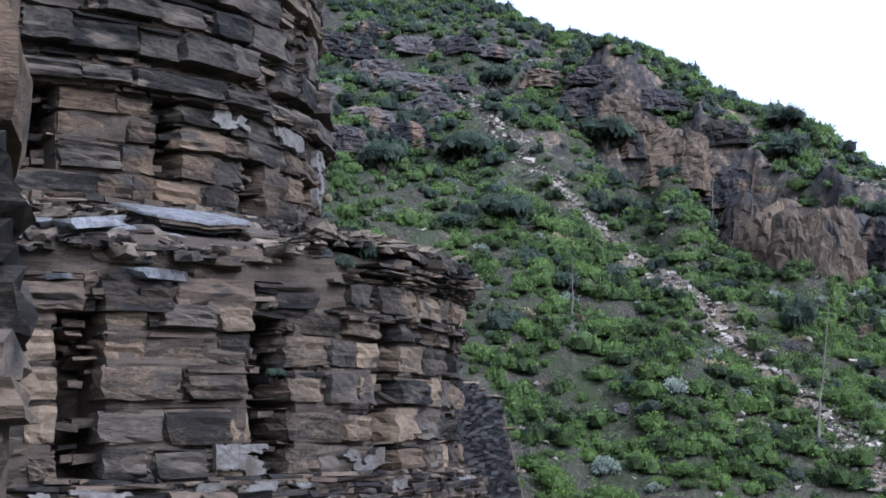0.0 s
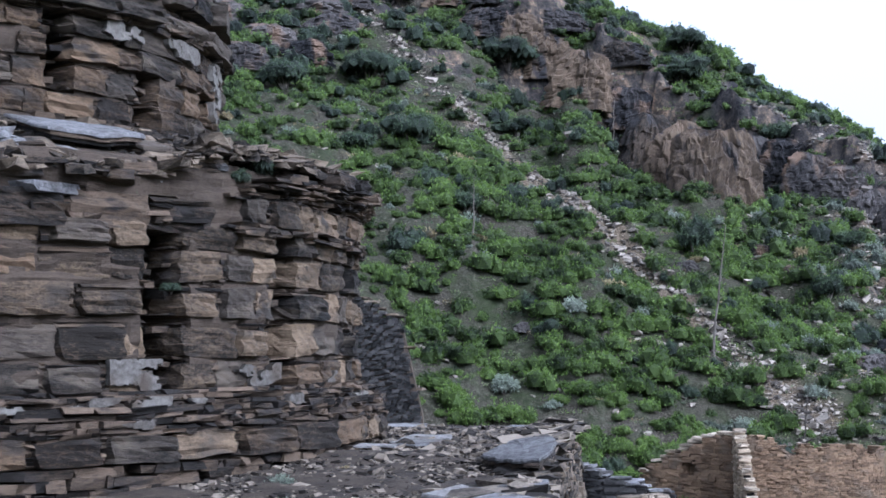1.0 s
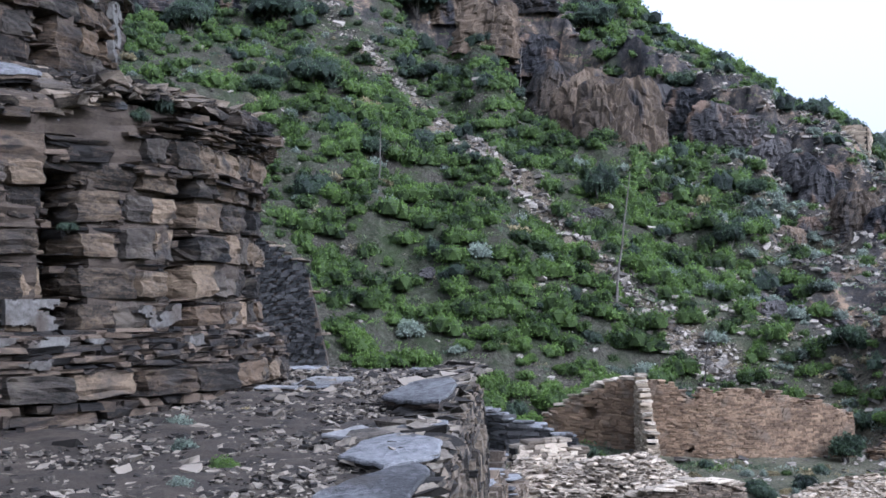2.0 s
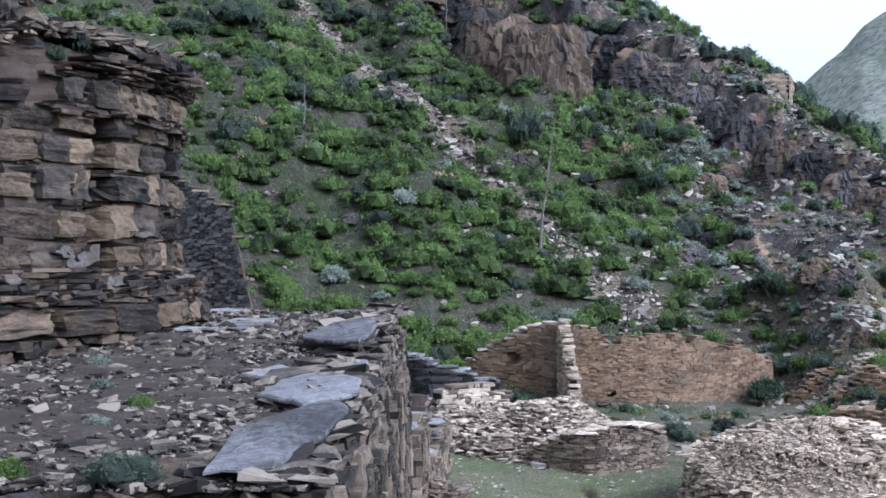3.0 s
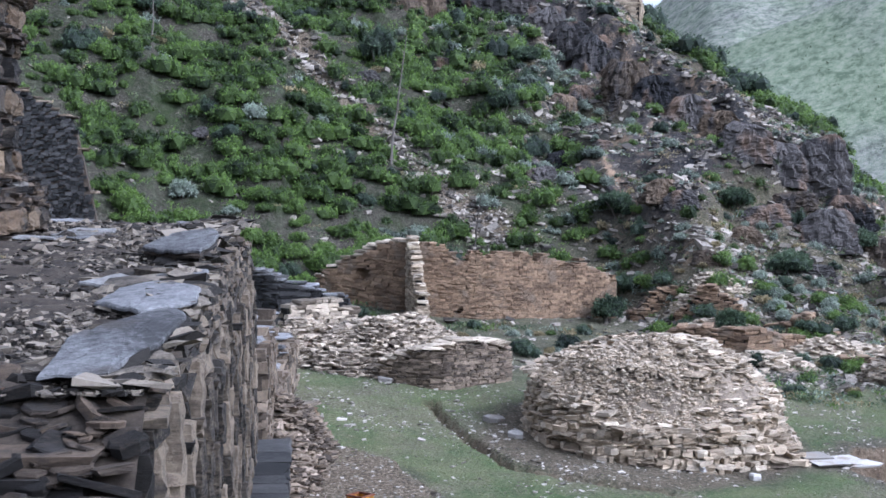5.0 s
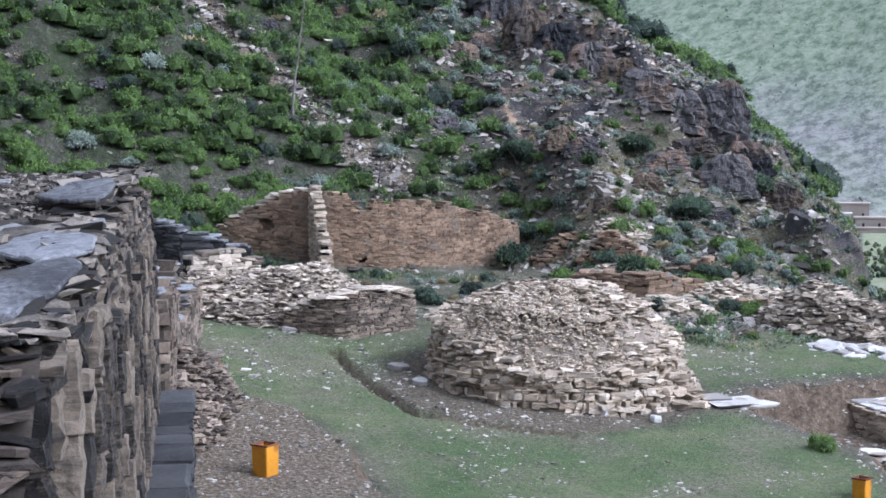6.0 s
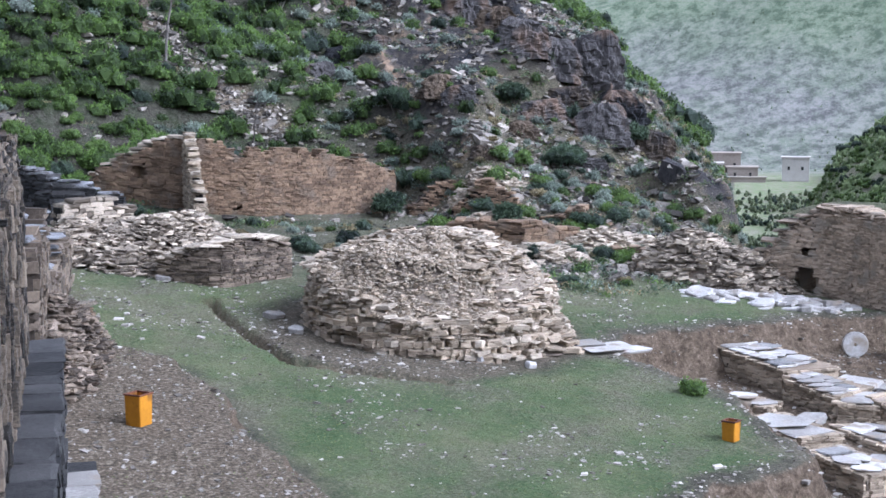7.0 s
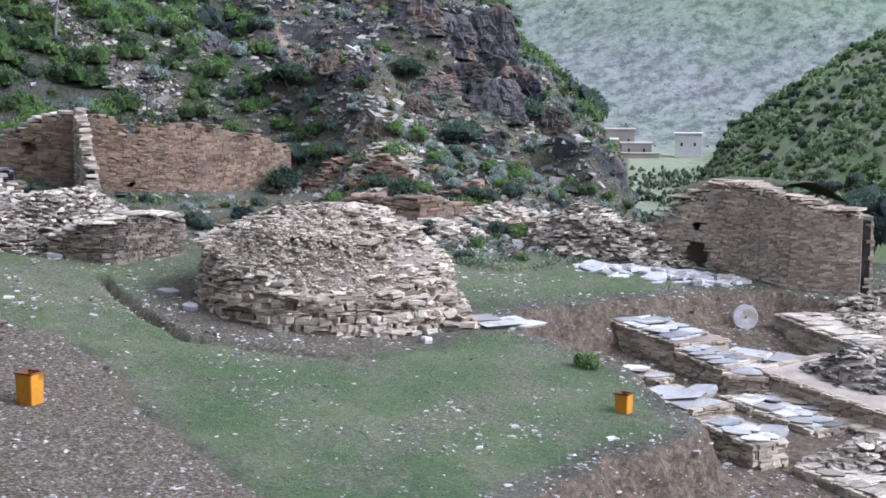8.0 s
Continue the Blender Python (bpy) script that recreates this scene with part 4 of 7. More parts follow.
def ring_core(name, prof, mat, label=""):
    bm = bmesh.new()
    n = 400
    rings, fine_prof = [], []
    for (r0, z0), (r1, z1) in zip(prof, prof[1:]):
        m = max(1, int((z1 - z0) / 0.045)) if z0 < 10 else 1
        fine_prof += [(r0 + (r1 - r0) * k / m, z0 + (z1 - z0) * k / m) for k in range(m)]
    for r, z in fine_prof + [prof[-1]]:
        ring = []
        for i in range(n):
            a = 360 * i / n
            b = (a + 180) % 360 - 180
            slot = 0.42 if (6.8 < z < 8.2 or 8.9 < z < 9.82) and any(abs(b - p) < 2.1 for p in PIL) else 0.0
            x, y = polar(a, (r - slot) * (1 + 0.012 * (vnoise(a * 0.2, z * 3, 9) - 0.5)) + 0.07 * (float(vnoise(a * 0.5, z * 22, 10)) - 0.6))
            ring.append(bm.verts.new((x, y, z + 0.03 * (vnoise(a * 0.3, r * 2, 8) - 0.5))))
        rings.append(ring)
    for a, b in zip(rings, rings[1:]):
        for i in range(n):
            j = (i + 1) % n
            bm.faces.new((a[i], a[j], b[j], b[i]))
    bm.faces.new(rings[-1])
    return part(name, bm, mat, tower, label)


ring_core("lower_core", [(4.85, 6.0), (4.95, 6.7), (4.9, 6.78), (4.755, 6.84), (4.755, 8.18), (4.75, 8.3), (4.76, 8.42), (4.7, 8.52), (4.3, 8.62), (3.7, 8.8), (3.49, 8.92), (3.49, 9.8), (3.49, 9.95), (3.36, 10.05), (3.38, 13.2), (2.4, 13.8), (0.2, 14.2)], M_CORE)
slates, debris = [], []


def in_gap(a, z, zlo, zhi, half):
    """Where a fallen pilaster has left a dark slot."""
    for k, p in enumerate(PIL):
        w = half * (0.75 + 0.5 * vnoise(k * 3.3, z * 4.0, 4))
        if abs(a - p) < w and zlo < z < zhi:
            return True
    return False


def course(r, z0, z1, lmin, lmax, mat, a0=-78, a1=36, gap=None, depth=0.34, miss=0.0, rv=0.02, name="block"):
    """One ring of stone blocks between two angles."""
    a = a0 + rng.uniform(0, 5)
    while a < a1:
        L = rng.uniform(lmin, lmax)
        da = math.degrees(L / r)
        if gap:
            for p in PIL:
                if a < p - gap < a + da and p - gap - a > 1.6:
                    da = p - gap - a
            if any(p - gap - 0.3 <= a + da / 2 <= p + gap for p in PIL):
                a = min(p for p in PIL if p + gap > a) + gap
                continue
        ac = a + da / 2
        if rng.random() > miss:
            rr = r - depth / 2 + rng.gauss(0, rv)
            x, y = polar(ac, rr)
            w = 2 * r * math.sin(radians(da / 2))
            stack = rng.uniform(0.04, 0.1) if rng.random() < 0.4 and w > 0.3 else 0.0
            sa = math.degrees(stack / r)
            x, y = polar(ac - sa / 2, rr)
            low = (z1 - z0) * rng.choice([0, 0, 0, 0.12, 0.25])
            lay(name, tower, (rng.choice([M_BLOCK, M_BLOCK, M_BLOCK, M_REDBLOCK, M_DARKBLOCK]) if z0 < 8.6 else rng.choice([M_REDBLOCK, M_REDBLOCK, M_DARKBLOCK])) if mat is M_BLOCK else mat, x, y, (z0 + z1 - low) / 2, depth, w - stack + rng.uniform(0.0, 0.02), (z1 - z0 - low) * rng.uniform(1.0, 1.12), radians(ac), rng.uniform(-0.05, 0.05), rng.uniform(-0.04, 0.03), kind="masonry")
            zz = z0
            while stack and zz < z1:
                hh = rng.uniform(0.018, 0.04)
                x, y = polar(a + da - sa / 2, r - 0.215 + rng.gauss(0, 0.01))
                slates.append((x, y, zz + hh / 2, 0.36, stack, hh * 0.93, radians(ac), 0, 0))
                zz += hh
            zz = z1 - low
            while low and zz < z1:
                hh = min(rng.uniform(0.02, 0.035), z1 - zz + 0.005)
                x, y = polar(ac, r - 0.215 + rng.gauss(0, 0.01))
                slates.append((x, y, zz + hh / 2, 0.36, w * 0.95, hh * 0.93, radians(ac), 0, 0))
                zz += hh
        else:
            for _ in range(3):
                zz = rng.uniform(z0, z1)
                x, y = polar(ac + rng.uniform(-da / 2, da / 2), r - 0.25)
                slates.append((x, y, zz, 0.3, 0.25, 0.05, radians(ac), 0, 0))
        a += da


def thin(r, z0, z1, out=0.0, gap=None, a0=-180, a1=180, h=(0.018, 0.04), miss=0.08):
    """Thin slate courses."""
    z = z0
    while z < z1:
        hh = rng.uniform(*h)
        a = a0 + rng.uniform(0, 4)
        while a < a1:
            L = rng.uniform(0.05, 0.14) if rng.random() < 0.6 else rng.uniform(0.14, 0.36)
            da = math.degrees(L / r)
            ac = a + da / 2
            if rng.random() > miss and not (gap and in_gap(ac, z, 0, 99, gap + da * 0.38)):
                rr = r - (0.275 if gap else 0.25) + out + rng.gauss(0, 0.012)
                x, y = polar(ac, rr)
                slates.append((x, y, z + hh / 2 + rng.gauss(0, 0.004), 0.42, L * 1.02, hh * rng.uniform(0.7, 1.15), radians(ac) + rng.gauss(0, 0.06), rng.gauss(0, 0.035), rng.gauss(0, 0.02)))
            a += da
        z += hh


def build_tower():
    # plinth
    thin(5.06, 6.1, 6.36, h=(0.05, 0.09))
    course(5.05, 6.38, 6.56, 0.35, 0.75, M_BLOCK, rv=0.012)
    thin(5.07, 6.56, 6.72, h=(0.03, 0.05))
    thin(5.0, 6.72, 6.8, h=(0.03, 0.05))
    thin(4.9, 6.8, 6.86, h=(0.025, 0.04))
    # lower wall: block courses parted by slate courses, slots where pilasters stood
    z = 6.86
    for h, t in ((0.19, 0.045), (0.235, 0.05), (0.215, 0.045), (0.2, 0.04), (0.17, 0.04)):
        course(4.8, z, z + h, 0.28, 0.62, M_BLOCK, gap=1.9, rv=0.02, miss=0.012)
        z += h
        thin(4.785, z, z + t, gap=1.4, h=(0.016, 0.03), miss=0.12)
        z += t
    # string course, frieze and cornice; the bays further round have lost theirs
    thin(4.87, 8.0, 8.07, 0.03, h=(0.025, 0.04), a0=-26, a1=110)
    thin(4.86, 8.05, 8.1, 0.0, h=(0.03, 0.05), a0=-60, a1=-24, miss=0.5)
    course(4.84, 8.09, 8.28, 0.3, 0.5, M_BLOCK, a0=-25, rv=0.012)
    course(4.8, 7.98, 8.22, 0.5, 0.9, M_SLATE, a0=-75, a1=-26, rv=0.05, depth=0.4)
    for k in range(6):
        thin(4.86 + 0.028 * k, 8.28 + 0.028 * k, 8.3 + 0.028 * k, h=(0.022, 0.028), a0=-26 + 1.2 * k, a1=110, miss=0.06 + 0.03 * k)
    course(4.98, 8.46, 8.58, 0.3, 0.7, M_SLATE, a0=-14, a1=40, rv=0.06, miss=0.25)
    # rubble slope between the tiers
    for _ in range(3800):
        a, u = rng.uniform(-80, 45), rng.random()
        r = 3.55 + u * 1.3
        x, y = polar(a, r)
        lost = 0.22 * smooth(-24, -32, a) * u
        s = min(0.24, 0.03 + rng.expovariate(18))
        debris.append((x, y, 8.86 - 0.26 * u - float(lost) + rng.uniform(-0.03, 0.05), s, s * rng.uniform(0.8, 1.6), s * rng.uniform(0.15, 0.4), rng.uniform(0, 6), rng.gauss(0, 0.2), rng.gauss(0, 0.2)))
    for k in range(90):
        a = rng.uniform(-75, -22)
        x, y = polar(a, rng.uniform(4.2, 4.75) if k < 60 else rng.uniform(4.5, 4.72))
        s = rng.uniform(0.1, 0.3)
        lay("fallen_stone", tower, M_SLATE if rng.random() < 0.7 else M_GREYSLAB, x, y, 8.34 + rng.uniform(-0.2, 0.24), s, s * 1.5, s * 0.28, radians(a) + rng.gauss(0, 0.4), rng.gauss(0, 0.08), rng.gauss(0, 0.08), kind="flat")
    # upper drum
    thin(3.6, 8.84, 8.96, h=(0.03, 0.05))
    z = 8.97
    for h, t in ((0.18, 0.04), (0.2, 0.035), (0.17, 0.035), (0.16, 0.04)):
        course(3.53, z, z + h, 0.3, 0.65, M_BLOCK, gap=2.1, rv=0.018, miss=0.02)
        z += h
        thin(3.53, z, z + t, gap=1.5, h=(0.016, 0.03), miss=0.12)
        z += t
    thin(3.58, 9.8, 9.96, 0.04, h=(0.03, 0.05), miss=0.1)
    course(3.64, 9.84, 9.97, 0.4, 0.9, M_DARKBLOCK, rv=0.02, miss=0.04, depth=0.4)
    # third tier, jutting blocks
    thin(3.4, 9.96, 10.2, h=(0.03, 0.05), miss=0.2)
    z = 10.15
    for h in (0.24, 0.2, 0.24, 0.2, 0.24, 0.22):
        course(3.52 + 0.02 * rng.random(), z, z + h, 0.35, 0.75, rng.choice([M_DARKBLOCK, M_SLATE]), rv=0.04, miss=0.06)
        z += h
        thin(3.47, z, z + 0.05, h=(0.02, 0.03), miss=0.15)
        z += 0.05
    for p in PIL:
        for z0, z1, r in ((6.9, 8.1, 4.8), (8.95, 9.85, 3.53)):
            for _ in range(26):
                x, y = polar(p + rng.uniform(-2.2, 2.2), r - rng.uniform(0.2, 0.5))
                slates.append((x, y, rng.uniform(z0, z1), 0.2, rng.uniform(0.08, 0.2), rng.uniform(0.02, 0.06), radians(p), rng.gauss(0, 0.1), rng.gauss(0, 0.1)))
    # the far side, joined
    back = []
    z = 6.2
    while z < 12:
        r = 5.05 if z < 6.8 else 4.8 if z < 8.5 else 3.53
        a = 36.0
        while a < 282:
            L = rng.uniform(0.3, 0.7)
            x, y = polar(a + math.degrees(L / r) / 2, r - 0.15)
            back.append((x, y, z + 0.1, 0.32, L * 0.96, 0.19, radians(a + math.degrees(L / r) / 2), 0, 0))
            a += math.degrees(L / r)
        z += 0.24 if not 8.4 < z < 8.8 else 0.5
    put("far_masonry", joined("far_masonry", back, 0.08, seed=6), M_BLOCK, tower, "weathered squared blocks")["kind"] = "stuff"
    put("slate_course", joined("slate_course", slates, 0.16, seed=7), M_SLATE, tower, "thin layered slate courses")["kind"] = "stuff"
    put("ledge_rubble", joined("ledge_rubble", debris, 0.3, True, 8), M_PLATFORM, tower, "small broken stones on the ledge")["kind"] = "stuff"
    # remains of plaster: bay faces, the foot of the wall and the plinth's edge
    for a0, a1, z0, z1, r, thr in ((-53, -49.5, 6.72, 6.8, 5.0, 0.36), (-49.4, -44, 6.72, 6.8, 5.0, 0.38), (-42.5, -40, 6.73, 6.8, 5.0, 0.4), (-39.5, -36.6, 6.73, 6.82, 5.0, 0.38), (-36, -32, 6.73, 6.82, 5.0, 0.38), (-30, -26, 6.74, 6.8, 5.0, 0.48), (-18.2, -12.5, 6.72, 6.83, 5.0, 0.42), (-11, 2, 6.74, 6.8, 5.0, 0.52), (-38.4, -34, 6.59, 6.67, 5.06, 0.45), (-36.6, -31.4, 6.86, 7.08, 4.83, 0.45), (-27.2, -16, 6.85, 7.04, 4.83, 0.44), (-11, -3, 6.86, 6.98, 4.83, 0.5), (-24, -16.6, 9.64, 9.8, 3.57, 0.42), (-11, -1, 9.62, 9.8, 3.57, 0.44), (5.4, 12, 9.2, 9.78, 3.57, 0.4)):
        na, nz = max(4, int((a1 - a0) * r * 0.0175 / 0.011)), max(5, int((z1 - z0) / 0.009))
        cells = set()
        for i in range(na):
            for j in range(nz):
                u, w = (i + 0.5) / na, (j + 0.5) / nz
                edge = min(u, 1 - u) * (a1 - a0) * r * 0.0175 / 0.1, min(w, 1 - w) * (z1 - z0) / 0.03
                if float(fbm((a0 + u * (a1 - a0)) * 0.55, (z0 + w * (z1 - z0)) * 16, 120, 4)) > thr + 0.16 * (1 - min(1, *edge)):
                    cells.add((i, j))
        flake = set()
        while cells:
            front, piece = [cells.pop()], set()
            while front:
                i, j = front.pop()
                piece.add((i, j))
                for k in ((i + 1, j), (i - 1, j), (i, j + 1), (i, j - 1)):
                    if k in cells:
                        cells.remove(k)
                        front.append(k)
            flake = max(flake, piece, key=len)
        bm = bmesh.new()
        grid = {}
        for i, j in sorted(flake):
            q = []
            for k in ((i, j), (i + 1, j), (i + 1, j + 1), (i, j + 1)):
                if k not in grid:
                    ka, kz = a0 + k[0] / na * (a1 - a0), z0 + k[1] / nz * (z1 - z0)
                    grid[k] = bm.verts.new((*polar(ka, r + 0.012 * (float(vnoise(ka * 2, kz * 30, 121)) - 0.5)), kz))
                q.append(grid[k])
            bm.faces.new(q)
        if not bm.faces:
            bm.free()
            continue
        back = bmesh.ops.extrude_face_region(bm, geom=list(bm.faces))
        for v in back["geom"]:
            if isinstance(v, bmesh.types.BMVert):
                d = Vector((TX - v.co.x, TY - v.co.y, 0)).normalized()
                v.co += d * 0.06
        bmesh.ops.recalc_face_normals(bm, faces=list(bm.faces))
        part("plaster_patch", bm, M_PLASTER, tower, "flaking whitish lime plaster")


build_tower()
for a, r, q, z, mat, label, seed in ((-36, 4.35, 0.42, 8.76, M_GREYSLAB, "pale blue-grey slab lying on the tower ledge", 21), (-46, 4.45, 0.36, 8.6, M_GREYSLAB, "grey slab tilted on the tower ledge", 22), (-41, 4.55, 0.22, 8.56, M_PALESLAB, "small pale slab on the tower ledge", 23), (-29, 4.5, 0.2, 8.66, M_DARKBLOCK, "dark slab jutting from the tower ledge", 24), (-25, 4.62, 0.24, 8.6, M_SLATE, "dark slab jutting from the tower ledge", 25)):
    x, y = polar(a, r)
    ca, sa = math.cos(radians(a)), math.sin(radians(a))
    edge_slab([(x + ca * u * q - sa * v * q, y + sa * u * q + ca * v * q) for u, v in ((-0.6, -1.1), (0.5, -0.9), (0.7, 0.2), (0.4, 1.1), (-0.5, 0.8))], lambda px, py, x=x, y=y, ca=ca, sa=sa, z=z: z - 0.3 * ((px - x) * ca + (py - y) * sa), 0.1, label, seed, mat)


# ---- masonry walls of the ruins ----
def wall_run(name, pts, thick, top, mat, label, sl=(0.18, 0.5), sh=(0.07, 0.13), singles=120, base=None, sink=0.3, cap=None, core=None, category="ruined wall", seed=0, holes=()):
    """A dry-stone wall along a line in plan; top(t) is its height above the ground line, t from 0 to 1."""
    r = random.Random(seed + 100)
    w = thing(name, 0, 0, 0, label, category)
    seg = [(Vector(a), Vector(b)) for a, b in zip(pts, pts[1:])]
    total = sum((b - a).length for a, b in seg)
    small, done, used = [], 0.0, 0
    base = base or height
    bm = bmesh.new()
    for a, b in seg:
        L = (b - a).length
        d = (b - a) / L
        nrm = Vector((d.y, -d.x))
        turn = math.atan2(d.y, d.x)
        n = max(2, int(L / (0.12 if holes else 0.5)))
        prev = None
        for i in range(n + 1):
            p = a + d * ((L + 0.2) * i / n - 0.1)
            g, tt = base(p.x, p.y), (done + L * i / n) / total
            h = max(0.05, top(tt) - 0.12)
            q = []
            for s in (-1, 1):
                off = thick / 2 - (0.025 if core else 0.08)
                if a is seg[0][0] and any(abs(L * i / n - hs) < hw / 2 + 0.03 for hs, hz, hw, hh in holes) and (p.x * nrm.x + p.y * nrm.y) * s < 0:
                    off = -(thick / 2 - 0.14)
                e = p + nrm * s * off
                q += [bm.verts.new((e.x, e.y, g - sink)), bm.verts.new((e.x, e.y, g + h))]
            if prev:
                bm.faces.new((prev[0], q[0], q[1], prev[1]))
                bm.faces.new((prev[2], prev[3], q[3], q[2]))
                bm.faces.new((prev[1], q[1], q[3], prev[3]))
            else:
                bm.faces.new((q[0], q[1], q[3], q[2]))
            prev = q
        bm.faces.new((prev[0], prev[2], prev[3], prev[1]))
        zmax = max(top((done + L * k / 20) / total) for k in range(21))
        z = -sink
        while z < zmax + 0.02:
            h = r.uniform(*sh)
            s = r.uniform(-0.2, 0)
            while s < L:
                ln = r.uniform(*sl)
                sc = min(max(s + ln / 2, 0.05), L - 0.05)
                p = a + d * sc
                tt = (done + sc) / total
                g = base(p.x, p.y)
                hole = any(abs(sc - hs) < hw / 2 + ln * 0.3 and abs(z + h / 2 - hz) < hh / 2 for hs, hz, hw, hh in holes)
                if z + h * 0.5 < top(tt) + r.uniform(-0.05, 0.05) and not hole:
                    full = z + h > top(tt) - 0.12
                    for side in ((0,) if full else (-1, 1)):
                        e = p + nrm * side * (thick / 2 - 0.1 + r.gauss(0, 0.008 if core else 0.012))
                        sy = thick * r.uniform(0.85, 1.05) if full else 0.22
                        row = (e.x, e.y, g + z + h / 2, ln * 0.97, sy, h * (1.0 if core else 0.94))
                        tip = 0.012 if core else 0.03
                        ang = (turn + r.uniform(-0.06, 0.06), r.gauss(0, tip), r.gauss(0, tip))
                        facing = e.x * nrm.x * side + e.y * nrm.y * side < 0
                        if used < singles and (full or facing) and z > -0.05 and ln > 0.2:
                            lay("stone", w, mat, *row, *ang, kind="flat")
                            used += 1
                        else:
                            small.append((*row, *ang))
                s += ln
            z += h
        done += L
    part("core", bm, core or M_CORE, w)
    put("rubble", joined("rubble", small, 0.12, seed=seed), mat, w, "roughly coursed stones")["kind"] = "stuff"
    if cap:
        for k in range(cap[1]):
            t = (k + r.random()) / cap[1] * total
            for a, b in seg:
                if t <= (b - a).length:
                    break
                t -= (b - a).length
            p = a + (b - a).normalized() * min(t, (b - a).length)
            lay("cap_stone", w, cap[0], p.x, p.y, base(p.x, p.y) + top(min(1, (k + 0.5) / cap[1])) + 0.04, r.uniform(0.3, 0.6), thick * r.uniform(0.6, 1.05), 0.07, r.uniform(-0.4, 0.4) + math.atan2((b - a).y, (b - a).x), r.gauss(0, 0.04), r.gauss(0, 0.04), kind="flat")
    return w


def ragged(pts, amp=0.12, freq=9, s=0):
    xs, ys = zip(*pts)
    return lambda t: float(np.interp(t, xs, ys) + amp * (vnoise(t * freq, s, 3) + 0.5 * vnoise(t * freq * 3, s, 4) - 0.75))


def heap(name, cx, cy, rx, ry, h, n, mat, label, smin=0.12, smax=0.4, turn=0.0, singles=60, seed=0, category="stone heap"):
    """A pile of loose flat stones."""
    r = random.Random(seed + 500)
    w = thing(name, 0, 0, 0, label, category)
    bm = bmesh.new()
    rings = []
    for k in range(7):
        u = 1 - k / 6
        ring = []
        for i in range(24):
            a = 2 * math.pi * i / 24
            ex, ey = math.cos(a) * rx * u, math.sin(a) * ry * u
            px, py = cx + ex * math.cos(turn) - ey * math.sin(turn), cy + ex * math.sin(turn) + ey * math.cos(turn)
            ring.append(bm.verts.new((px, py, height(px, py) - 0.15 + h * (1 - u ** 1.6) * (0.8 + 0.4 * float(vnoise(px * 1.2, py * 1.2, seed))))))
        rings.append(ring)
    for p, q in zip(rings, rings[1:]):
        for i in range(24):
            j = (i + 1) % 24
            bm.faces.new((p[i], p[j], q[j], q[i]))
    part("rubble_core", bm, M_TANSOIL, w)
    small = []
    for k in range(n):
        u, a = math.sqrt(r.random()), r.uniform(0, 6.283)
        ex, ey = math.cos(a) * rx * u * 1.05, math.sin(a) * ry * u * 1.05
        px, py = cx + ex * math.cos(turn) - ey * math.sin(turn), cy + ex * math.sin(turn) + ey * math.cos(turn)
        z = height(px, py) - 0.1 + h * max(0, 1 - u ** 1.6) * (0.8 + 0.4 * float(vnoise(px * 1.2, py * 1.2, seed)))
        s = r.uniform(smin, smax)
        row = (px, py, z + s * 0.1, s * r.uniform(0.9, 1.5), s, s * r.uniform(0.12, 0.3), r.uniform(0, 6.3), r.gauss(0, 0.16), r.gauss(0, 0.16))
        if k < singles:
            lay("stone", w, mat, *row, kind="chip")
        else:
            small.append(row)
    put("loose_rubble", joined("loose_rubble", small, 0.25, True, seed), mat, w, "loose broken stones")["kind"] = "stuff"
    return w


# ---- ruins round the courtyard ----
# long brown wall with its stub and the gabled end wall
wall_run("long_ruined_wall", [(0.5, 45.9), (2.1, 46.02), (2.8, 46.2), (3.65, 46.48), (6.4, 47.6)], 0.6, ragged([(0, 2.2), (0.12, 2.1), (0.2, 1.75), (0.3, 2.0), (0.42, 1.95), (0.45, 1.8), (0.62, 1.95), (0.7, 1.7), (0.95, 1.45), (1, 1.3)], 0.3, 16, 1), M_BROWN,
         "long brown mud-mortared stone wall with ragged top", sl=(0.1, 0.28), sh=(0.045, 0.08), singles=280, seed=1, core=M_BROWN, base=plain, holes=[(2.3, 0.25, 0.18, 0.22), (3.3, 0.3, 0.16, 0.14), (1.2, 0.2, 0.14, 0.12), (1.6, 0.9, 0.1, 0.1)])
wall_run("stub_wall", [(0.28, 45.9), (0.58, 43.9)], 0.36, ragged([(0, 2.35), (0.3, 1.9), (0.6, 1.3), (1, 0.6)], 0.15, 8, 2), M_TAN, "stepped broken stub of pale slate wall", singles=90, seed=2, base=plain, cap=(M_PALE, 8), sl=(0.1, 0.35), sh=(0.04, 0.1))
wall_run("gable_wall", [(-2.7, 47.6), (0.15, 46.4)], 0.5, ragged([(0, 0.5), (0.3, 1.2), (0.7, 1.9), (1, 2.1)], 0.1, 8, 3), M_BROWN, "sloping brown stone wall with a small square window", singles=150, seed=3, base=plain, cap=(M_PALE, 14), holes=[(1.75, 0.95, 0.3, 0.28)], core=M_BROWN)
wall_run("low_stone_wall", [(-0.35, 37.3), (0.5, 36.83), (0.72, 36.74), (0.88, 36.73), (1.04, 36.79), (1.18, 36.9), (2.4, 38.0)], 0.7, ragged([(0, 0.35), (0.2, 0.75), (0.45, 1.0), (0.8, 0.95), (1, 0.9)], 0.14, 10, 4), M_CORNER, "low dry-laid wall of flat brown stones", singles=240, seed=4, cap=(M_PALE, 22), sl=(0.12, 0.32), sh=(0.035, 0.075), core=M_CORNER)
